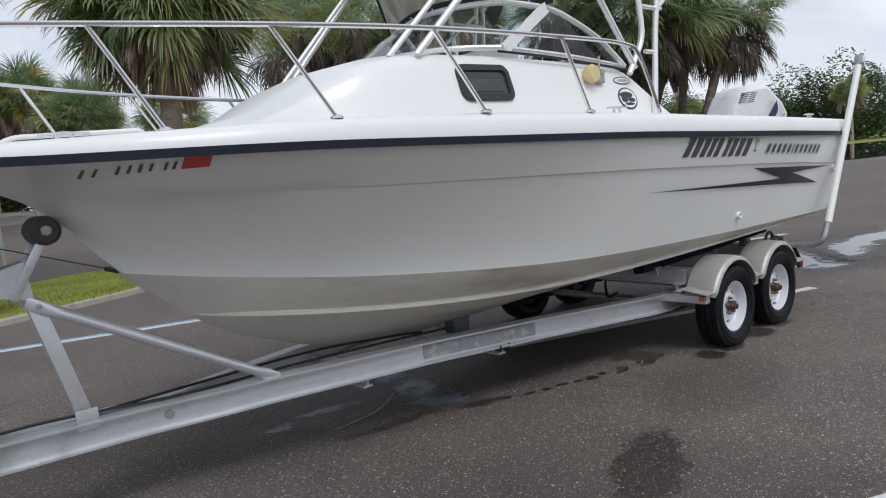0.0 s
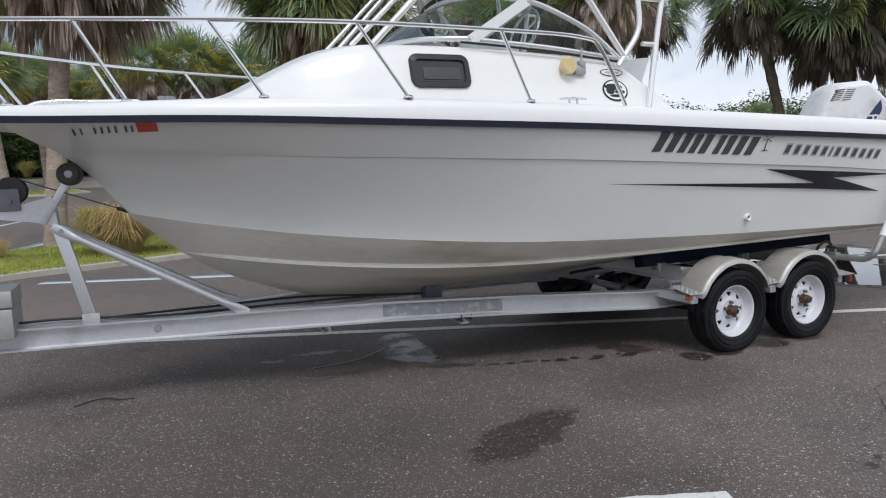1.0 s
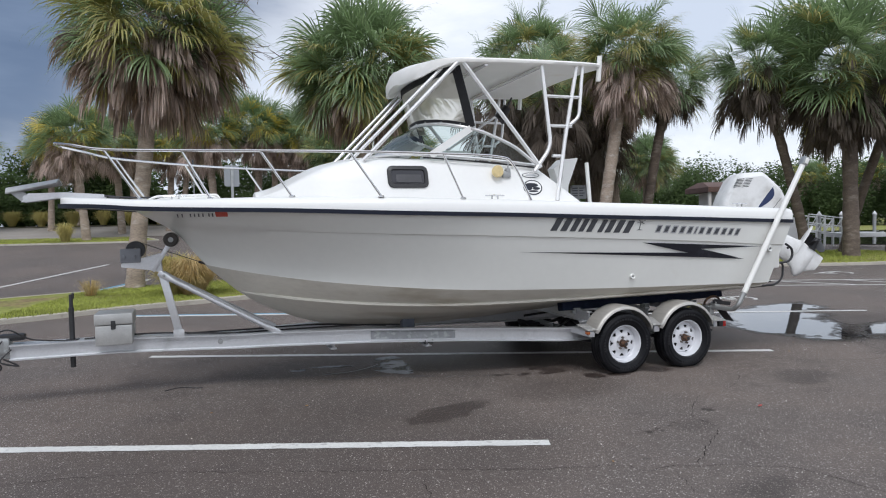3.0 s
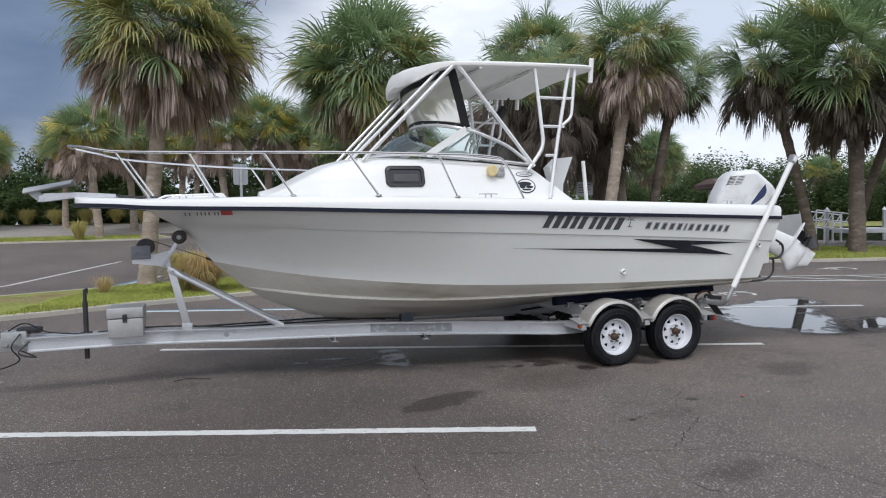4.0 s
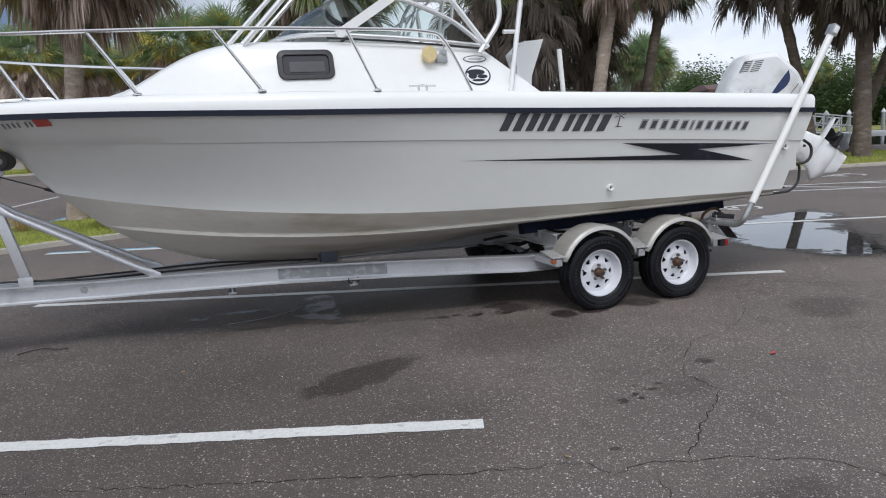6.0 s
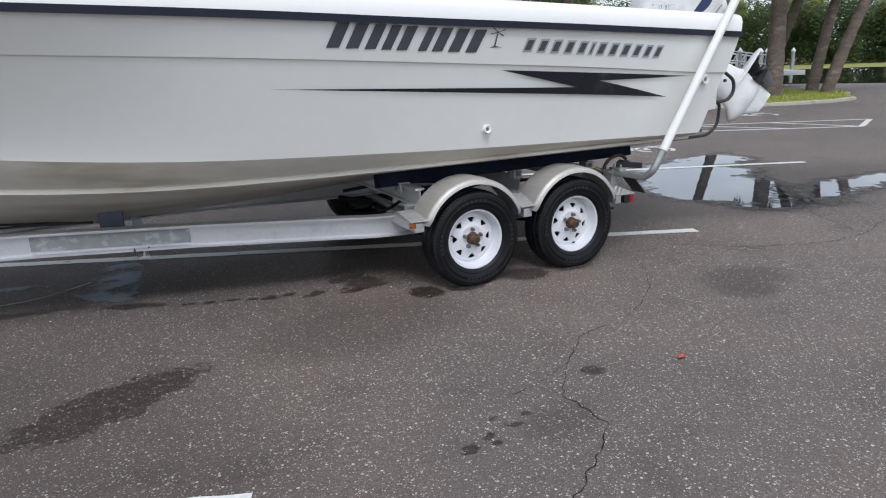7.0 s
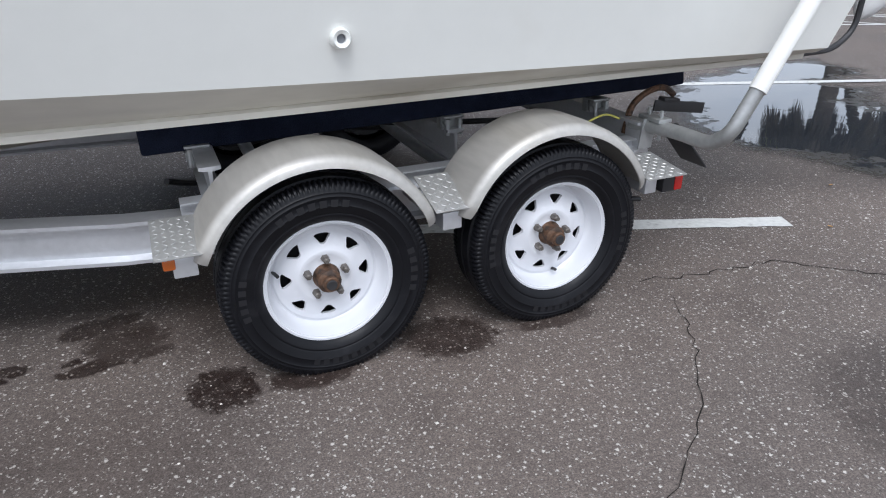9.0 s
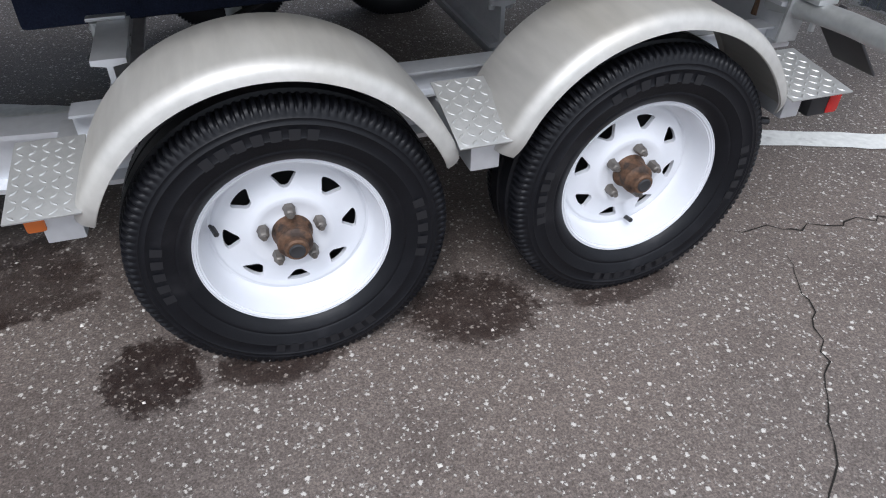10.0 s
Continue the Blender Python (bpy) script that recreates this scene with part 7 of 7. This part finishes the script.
P8 = planted(palm(7, 6.1, 0.22, 2.05, 120, 40, 80, (-0.5, 0), 20, FROND_GOLD, arch=0.7, low=-0.35, skirt=(-1.4, -0.3), hang=0.9, fall=0.45, label="yellow-green cabbage palm on the back lawn"), -10.4, 36.3)
P9 = planted(palm(8, 6.7, 0.2, 1.75, 34, 16, 190, (-0.6, 0.1), 16, third=FROND_OLD, bark=TRUNK_SHADE, low=-0.3, skirt=(-1.5, -0.35), hang=1.1, fall=1.5, label="palm with a long blackened skirt of dead fronds"), 9.0, 15.9, 20)
planted(palm(9, 6.9, 0.18, 1.9, 75, 14, 90, (2.5, -0.9), 18, third=FROND_OLD, bark=TRUNK_SHADE, low=-0.6, skirt=(-1.5, -0.4), hang=1.0, fall=0.8, label="cabbage palm with a strongly leaning trunk"), 20.5, 10.6)


def another(tree, x, y, turn, scale, lift=0.1):
    return copy_thing(tree, pose(x, y, rise(x, y) + lift, 0, 0, turn) @ Matrix.Scale(scale, 4))


for tree, x, y, turn, scale in (
        (P4, 10.9, 21.7, 70, 1.28), (P9, 6.6, 17.6, 140, 0.98), (P9, 9.4, 19.4, 250, 1.02), (P9, 11.6, 17.4, 60, 0.96), (P5, 12.6, 19.8, 40, 0.98), (P5, 10.4, 18.4, 160, 0.92), (P4, 12.9, 17.6, 200, 0.86), (P6, 20.2, 12.9, 120, 1.02), (P6, 21.1, 11.6, 190, 0.98),
        (P8, -8.6, 46.0, 60, 0.95), (P8, -5.4, 48.5, 200, 0.98), (P8, 1.2, 47.0, 130, 1.05), (P8, -12.6, 48.5, 310, 0.82), (P8, 4.4, 48.0, 30, 1.0), (P8, -18.8, 45.5, 140, 0.9), (P8, -9.0, 41.0, 60, 0.96), (P8, -13.5, 43.5, 130, 0.86), (P8, -6.2, 42.0, 210, 0.92), (P8, -3.2, 37.2, 20, 1.08), (P8, -0.6, 38.6, 100, 1.12), (P8, 2.0, 37.6, 250, 1.06), (P2, 3.6, 33.5, 30, 0.95), (P8, 5.4, 38.5, 300, 1.0),
        (P8, -17.5, 42.5, 10, 0.8), (P8, -22.5, 44.5, 200, 0.8), (P8, 9.0, 36.0, 80, 0.95), (P2, 22.3, 28.6, 0, 0.92),
                (P8, 73.0, 61.0, 0, 1.1), (P8, 79.0, 55.0, 60, 1.15), (P8, 86.0, 48.0, 120, 1.1), (P2, 92.0, 40.0, 10, 1.05), (P8, 98.0, 30.0, 200, 1.1), (P8, 84.0, 62.0, 150, 1.1), (P8, 105.0, 18.0, 250, 1.1)):
    another(tree, x, y, turn, scale)


# bare twiggy branches mixed into the big palm
def twigs(name, centre, reach, count, seed, parent=None):
    rnd = random.Random(seed)
    bm = bmesh.new()
    for k in range(count):
        a, e = rnd.uniform(0, 6.28), rnd.uniform(-0.2, 1.1)
        d = Vector((math.cos(a) * math.cos(e), math.sin(a) * math.cos(e), math.sin(e)))
        p = Vector(centre)
        pts = [p.copy()]
        for j in range(5):
            p = p + d * reach / 5 + Vector((rnd.uniform(-1, 1), rnd.uniform(-1, 1), rnd.uniform(-1, 0.4))) * reach * 0.07
            pts.append(p.copy())
            for _ in range(2):
                q = p + Vector((rnd.uniform(-1, 1), rnd.uniform(-1, 1), rnd.uniform(-1, 0.3))) * reach * 0.22
                tube(bm, [p, p.lerp(q, 0.5) + Vector((0, 0, -0.02)), q], [0.015, 0.011, 0.007], 3, False)
        tube(bm, pts, [0.026, 0.021, 0.017, 0.013, 0.010, 0.007], 4, False)
    return tagged(part(name, bm, BRANCH), "bare grey twigs growing through a palm", "twigs", kind="stuff")


twigs("bare_twigs", (-4.4, 11.2, 6.4), 2.3, 44, 21)


# ---- broad-leaved woods in the distance ----
def woods(name, spots, leaf, per, seed, label):
    """Crowns of many clumps of small leaves, from the ground up."""
    rnd = random.Random(seed)
    verts, faces = [], []
    for x, y, r, h in spots:
        base = rise(x, y)
        for c in range(11):
            a = rnd.uniform(0, 6.28)
            cx, cy = x + math.cos(a) * r * rnd.uniform(0.1, 0.75), y + math.sin(a) * r * rnd.uniform(0.1, 0.75)
            cz = base + h * (0.10 + 0.78 * (c + rnd.random()) / 11)
            cr = r * rnd.uniform(0.30, 0.52)
            for _ in range(per):
                d = Vector((rnd.gauss(0, 1), rnd.gauss(0, 1), rnd.gauss(0, 0.8))).normalized() * cr * rnd.uniform(0.45, 1.06)
                p = Vector((cx, cy, cz)) + d
                if p.z < base:
                    continue
                u = Vector((rnd.gauss(0, 1), rnd.gauss(0, 1), rnd.gauss(0, 0.6))).normalized()
                v = u.orthogonal().normalized()
                s = leaf * rnd.uniform(0.6, 1.4)
                n = len(verts)
                verts += [tuple(p - u * s), tuple(p - v * s * 0.5), tuple(p + u * s), tuple(p + v * s * 0.5)]
                faces.append((n, n + 1, n + 2, n + 3))
    return tagged(raw(name, verts, faces, LEAF_DARK), label, "woods", kind="stuff")


rnd = random.Random(31)
spots = []
for k in range(46):
    spots.append((-62 + 2.05 * k + rnd.uniform(-1.5, 1.5), 52 + rnd.uniform(-2, 5) + (3 if k % 2 else 0), rnd.uniform(3.0, 4.4), rnd.uniform(4.0, 6.6) + (1.2 if k < 20 else 0)))
for k in range(52):
    spots.append((-62 + 1.85 * k + rnd.uniform(-0.8, 0.8), 50.5 + rnd.uniform(-0.8, 1.2), rnd.uniform(1.7, 2.4), rnd.uniform(1.8, 2.8)))
woods("woods_back", spots, 0.15, 330, 1, "dark green broadleaf thicket behind the back drive")
spots = []
for k in range(30):
    a = radians(58 - 3.4 * k)
    d = 112 + rnd.uniform(-6, 12)
    spots.append((d * math.cos(a), d * math.sin(a) - 2, rnd.uniform(6, 9), rnd.uniform(7.5, 11.0) + (2.0 if k > 15 else 0)))
woods("woods_far", spots, 0.25, 520, 2, "dark green tree line across the lagoon")
spots = [(44 + 3.4 * k + rnd.uniform(-1.5, 1.5), 82 - 2.6 * k + rnd.uniform(-2, 2), rnd.uniform(4.0, 5.4), rnd.uniform(5.6, 8.4)) for k in range(20)]
woods("woods_mid", spots, 0.17, 640, 3, "green trees behind a pavilion")

# ---- fountain grass and bushes ----
def clump(x, y, height, spread, count, seed, surface, label):
    rnd = random.Random(seed)
    verts, faces = [], []
    for _ in range(count):
        a, r = rnd.uniform(0, 6.28), spread * rnd.uniform(0, 0.22)
        p = Vector((math.cos(a) * r, math.sin(a) * r, 0))
        d = Vector((math.cos(a), math.sin(a), 0)) * rnd.uniform(0.15, 1.0) * spread
        h = height * rnd.uniform(0.55, 1.1)
        w = Vector((-math.sin(a), math.cos(a), 0)) * 0.0075 * height
        q, e = p + d * 0.45 + Vector((0, 0, h * 0.75)), p + d + Vector((0, 0, h * rnd.uniform(0.35, 0.95)))
        n = len(verts)
        verts += [tuple(v) for v in (p - w, p + w, q + w * 0.8, q - w * 0.8, e)]
        faces += [(n, n + 1, n + 2, n + 3), (n + 3, n + 2, n + 4)]
    ob = raw("grass_clump", verts, faces, surface)
    ob.location = (x, y, rise(x, y) + 0.085)
    return tagged(ob, label, "ornamental grass", "fountain grass clumps")


clump(-4.35, 8.75, 1.0, 0.95, 2800, 41, DRY_GRASS, "dry tan fountain grass clump on the island")
clump(-4.75, 8.9, 1.05, 0.7, 1300, 42, GREEN_CLUMP, "green fountain grass clump behind dry blades")
clump(-6.5, 9.6, 0.45, 0.5, 260, 46, DRY_GRASS, "small dry grass tuft at a palm foot")
clump(-11.2, 34.6, 1.3, 0.9, 500, 43, GREEN_CLUMP, "yellow-green fountain grass on the back lawn")
for k in range(14):
    clump(-26 + 1.9 * k, 46.2 + 0.3 * (k % 3), 1.25, 1.0, 800, 50 + k, GREEN_CLUMP, "yellow-green fountain grass along the drive")

# ---- signs, pavilion, dock ----
def road_sign(x, y, top, w, h, face, label, turn=0.0):
    s = thing("parking_sign", label, "sign", (0, 0, 0), "parking signs")
    bm = bmesh.new()
    box(bm, (-0.03, -0.05, 0), (0.03, -0.015, top - rise(x, y)), 0.004)
    part("post", bm, GALVANISED, s)
    bm = bmesh.new()
    ring = rounded(0, 0, w, h, 0.05)
    rings_to(bm, [[(u, d, top - rise(x, y) - h / 2 + v) for u, v in ring] for d in (-0.014, -0.008)], True, True)
    part("panel", bm, face, s)
    s.matrix_basis = pose(x, y, rise(x, y), 0, 0, turn)
    return s


road_sign(-3.43, 9.6, 3.02, 0.36, 0.50, SIGN_GREY, "bare grey back of a parking sign", 18)
road_sign(-4.35, 14.9, 3.62, 0.3, 0.42, SIGN_BLUE, "small blue parking sign on a post", 88)
notice = road_sign(10.09, 16.4, 2.95, 0.64, 0.55, SIGN_GREY, "faded grey notice sign with unreadable lines", -30)
for k in range(4):
    bm = bmesh.new()
    box(bm, (-0.24, -0.0185, 0), (0.24 - 0.06 * (k % 2), -0.0145, 0.035), 0)
    bar = part("text_bar", bm, DECAL_DARK, notice)
    bar.matrix_parent_inverse = Matrix.Translation((0, 0, 2.95 - rise(10.09, 16.4) - 0.14 - 0.10 * k))

pav = thing("pavilion", "low pavilion with a wide brown roof", "building", (31.9, 32.6, rise(31, 33)))
bm = bmesh.new()
M = Matrix.Translation((31.9, 32.6, 0.62)) @ Matrix.Rotation(radians(-20), 4, "Z")
rings_to(bm, [[M @ Vector(p) for p in ((-1.8, -2.3, 3.05), (-1.8, 2.3, 3.05), (-1.8, 2.3, 2.70), (-1.8, -2.3, 2.70))], [M @ Vector(p) for p in ((1.8, -2.3, 3.05), (1.8, 2.3, 3.05), (1.8, 2.3, 2.70), (1.8, -2.3, 2.70))]], True, True)
rings_to(bm, [[M @ Vector(p) for p in ((-1.8, -2.3, 3.05), (1.8, -2.3, 3.05), (1.8, 2.3, 3.05), (-1.8, 2.3, 3.05))], [M @ Vector(p) for p in ((-1.5, -0.5, 3.45), (1.5, -0.5, 3.45), (1.5, 0.5, 3.45), (-1.5, 0.5, 3.45))]], True, True)
part("roof", bm, ROOF_BROWN, pav, "brown hipped metal roof")
bm = bmesh.new()
box(bm, (-1.0, -1.6, -0.62), (1.5, 1.6, 2.70), 0, M)
part("wall", bm, WALL_TAN, pav, "tan block wall")
for x in (-0.35, 0.85):
    bm = bmesh.new()
    box(bm, (x - 0.45, -1.66, 1.0), (x + 0.45, -1.58, 2.0), 0.01, M)
    win = part("window", bm, DOCK_WHITE, pav, "white framed window")
    bm = bmesh.new()
    box(bm, (x - 0.36, -1.675, 1.08), (x + 0.36, -1.665, 1.92), 0, M)
    part("pane", bm, PORT_PANE, win)
for x in (-1.6, 1.6):
    bm = bmesh.new()
    box(bm, (x - 0.1, -2.1, -0.62), (x + 0.1, -1.9, 2.86), 0.01, M)
    part("post", bm, WALL_TAN, pav)

dock = thing("boat_dock", "white railed floating dock and ramp at the water", "dock", (22, 15.5, 0))
D = Matrix.Translation((23.1, 17.5, 0)) @ Matrix.Rotation(radians(-18), 4, "Z")
bm = bmesh.new()
box(bm, (1.5, -0.75, 0.50), (3.6, 0.75, 0.72), 0.02, D)
part("deck_boards", bm, DOCK_WHITE, dock)
def dock_bar(name, a, b, r):
    bm = bmesh.new()
    tube(bm, [D @ Vector(a), D @ Vector(b)], r, 8)
    part(name, bm, DOCK_WHITE, dock)


for s in (-0.7, 0.7):
    for z in (0.80, 1.15, 1.55):
        dock_bar("handrail", (-0.1, s, z + 0.08), (1.9, s, z - 0.18), 0.030)
    for k in range(6):
        x = -0.1 + 0.4 * k
        dock_bar("rail_post", (x, s, 0.1), (x, s, 1.64 - 0.13 * (x + 0.1)), 0.028)
        if k < 5:
            dock_bar("rail_brace", (x, s, 0.80), (x + 0.4, s, 1.55 - 0.13 * x), 0.018)
bm = bmesh.new()
rings_to(bm, [[D @ Vector((x, y, 0.0)), D @ Vector((x, y, 1.30 + 0.1 * (x + 2.2)))] for x, y in ((-2.2, -0.1), (-0.1, -0.1), (-0.1, 0.1), (-2.2, 0.1), (-2.2, -0.1))], False, False)
part("side_wall", bm, DOCK_WHITE, dock, "pale ramp wall")
for x, y in ((23.6, 17.0), (29.4, 20.6), (30.1, 20.8), (32.8, 21.25)):
    pile = thing("dock_piling", "grey dock piling with a white cap", "piling", (x, y, 0), "dock pilings")
    bm = bmesh.new()
    tube(bm, [(x, y, -0.1), (x, y, 1.55)], 0.095, 12)
    part("post", bm, GALVANISED, pile)
    bm = bmesh.new()
    lathe(bm, [(0.12, 0.0), (0.12, 0.05), (0.0, 0.22)], (x, y, 1.55), "z", 14)
    part("cap", bm, DOCK_WHITE, pile)

# ---- cracks, leaves and twigs on the asphalt ----
def crack(points, width, seed, rough=0.02):
    rnd = random.Random(seed)
    line = []
    ps = [Vector((x, y, 0)) for x, y in points]
    for a, b in zip(ps, ps[1:]):
        n = max(2, int((b - a).length / 0.035))
        for k in range(n):
            p = a.lerp(b, k / n)
            line.append(p + Vector((rnd.uniform(-rough, rough), rnd.uniform(-rough, rough), 0)) * (0 if k == 0 else 1))
    line.append(ps[-1])
    bm = bmesh.new()
    rows = []
    for i, p in enumerate(line):
        way = (line[min(i + 1, len(line) - 1)] - line[max(0, i - 1)]).normalized()
        side = Vector((-way.y, way.x, 0))
        w = width * rnd.uniform(0.3, 1.3) * min(1.0, 0.3 + 0.2 * i, 0.3 + 0.2 * (len(line) - 1 - i))
        rows.append([p + side * w / 2 + Vector((0, 0, 0.0025)), p - side * w / 2 + Vector((0, 0, 0.0025))])
    rings_to(bm, rows, False, False)
    return tagged(part("crack", bm, CRACK), "narrow dark crack in the asphalt", "crack", kind="structure")


crack([(1.29, -1.20), (1.15, -1.49), (0.90, -1.79), (0.66, -1.98), (0.44, -2.10), (0.375, -2.15)], 0.0033, 1, 0.012)
crack([(0.375, -2.15), (0.20, -2.15), (0.03, -2.20), (-0.11, -2.34), (-0.22, -2.43), (-0.34, -2.57), (-0.43, -2.68), (-0.41, -2.84), (-0.42, -2.98), (-0.52, -3.07), (-0.63, -3.16), (-0.84, -3.30), (-0.96, -3.43), (-1.08, -3.50), (-1.13, -3.58)], 0.0052, 11, 0.014)
crack([(-0.22, -2.43), (-0.37, -2.49), (-0.49, -2.55), (-0.69, -2.57)], 0.0034, 2, 0.014)
crack([(-0.49, -2.55), (-0.43, -2.68)], 0.0030, 12, 0.010)
crack([(-1.5, -3.53), (-1.36, -3.50), (-1.27, -3.50), (-1.13, -3.58), (-1.03, -3.59), (-0.90, -3.63), (-0.81, -3.70), (-0.67, -3.76), (-0.58, -3.84), (-0.50, -4.02), (-0.41, -4.35), (-0.35, -4.7)], 0.0050, 3, 0.014)
crack([(1.21, -1.05), (1.5, -1.12), (1.89, -1.15), (2.2, -1.45), (2.6, -1.62), (2.95, -1.68), (3.28, -1.66), (3.85, -1.48), (4.6, -1.6)], 0.0060, 4)
crack([(-5.6, -2.3), (-5.29, -2.17), (-4.49, -2.3), (-3.80, -2.58), (-3.42, -2.73), (-2.91, -2.92), (-2.18, -3.19), (-1.57, -3.37), (-1.5, -3.53)], 0.0050, 5)
crack([(-2.86, -3.1), (-2.9, -3.35), (-2.94, -3.68), (-2.9, -4.1)], 0.0055, 6)
crack([(-1.32, -3.58), (-1.42, -3.85), (-1.38, -4.12), (-1.3, -4.36)], 0.0048, 13)
crack([(3.28, -1.66), (3.6, -1.0), (3.85, -0.72), (4.4, -0.6)], 0.0060, 7)
crack([(2.2, -1.45), (2.5, -1.95), (2.95, -2.3)], 0.0040, 14)
crack([(-3.4, -1.2), (-3.15, -1.35), (-2.95, -1.65), (-2.9, -1.9)], 0.0030, 8)


def leaf_on_ground(x, y, turn, size, surface, label):
    bm = bmesh.new()
    rows = []
    m = pose(x, y, 0.006, 0, 0, turn)
    for k in range(7):
        u = k / 6
        w = 0.5 * math.sin(math.pi * min(1, 0.06 + 0.94 * u)) ** 0.8 * 0.52
        rows.append([m @ Vector(((u - 0.5) * size, -w * size, 0.004 + 0.10 * size * (abs(u - 0.5) + 0.3))), m @ Vector(((u - 0.5) * size, 0, 0.10 * size * abs(u - 0.5))), m @ Vector(((u - 0.5) * size, w * size, 0.004 + 0.08 * size * (abs(u - 0.5) + 0.3)))])
    rings_to(bm, rows, False, False)
    return tagged(part("fallen_leaf", bm, surface), label, "leaf", "fallen leaves")


leaf_on_ground(0.296, -2.659, 20, 0.06, LEAF_RED, "small red leaf lying on asphalt")
rnd = random.Random(77)
for x, y in ((2.4, -1.0), (-1.6, -3.3), (4.1, -1.25), (-3.3, -1.1), (-4.1, -1.0), (2.9, -0.6)):
    leaf_on_ground(x, y, rnd.uniform(0, 360), rnd.uniform(0.018, 0.032), LEAF_TAN, "small tan leaf lying on asphalt")
bm = bmesh.new()
tube(bm, curve([(-4.52, -0.02, 0.010), (-4.42, 0.03, 0.016), (-4.33, 0.05, 0.012), (-4.25, -0.03, 0.016), (-4.17, -0.03, 0.010)], 4), 0.005, 6)
tagged(part("fallen_stick", bm, DARK_STEEL), "thin dark stick lying on asphalt", "stick")
bm = bmesh.new()
tube(bm, curve([(-2.95, 0.05, 0.006), (-2.6, 0.10, 0.006), (-2.3, 0.3, 0.008)], 5), 0.0035, 6)
tagged(part("loose_strap_end", bm, GALVANISED), "pale strap end trailing on asphalt", "strap")

on_ground("damp_patch", ragged([(-3.27, 0.40), (-3.16, 0.33), (-3.06, 0.40), (-3.15, 0.47)], 0.015, 8, 5), FILM, 0.003, "small thin wet streak under the trailer", "puddle")
on_ground("damp_patch", ragged([(-3.05, 0.50), (-2.8, 0.36), (-2.58, 0.32), (-2.6, 0.43), (-2.85, 0.50)], 0.015, 9, 5), FILM, 0.003, "small thin wet streak under the trailer", "puddle")

# pale crumbs of stone and shell
rnd = random.Random(91)
verts, faces = [], []
for k in range(420):
    x, y = rnd.uniform(-6.0, 3.5), rnd.uniform(-4.6, -0.4)
    r = rnd.choice((0.003, 0.004, 0.004, 0.005, 0.007))
    n = len(verts)
    a = rnd.uniform(0, 6.28)
    for j in range(4):
        verts.append((x + r * rnd.uniform(0.6, 1.4) * math.cos(a + 1.57 * j), y + r * rnd.uniform(0.6, 1.4) * math.sin(a + 1.57 * j), 0.0008))
    verts.append((x, y, 0.0008 + 0.8 * r))
    faces += [(n + j, n + (j + 1) % 4, n + 4) for j in range(4)]
tagged(raw("grit", verts, faces, GRIT), "pale crumbs of stone scattered on asphalt", "gravel", kind="stuff")
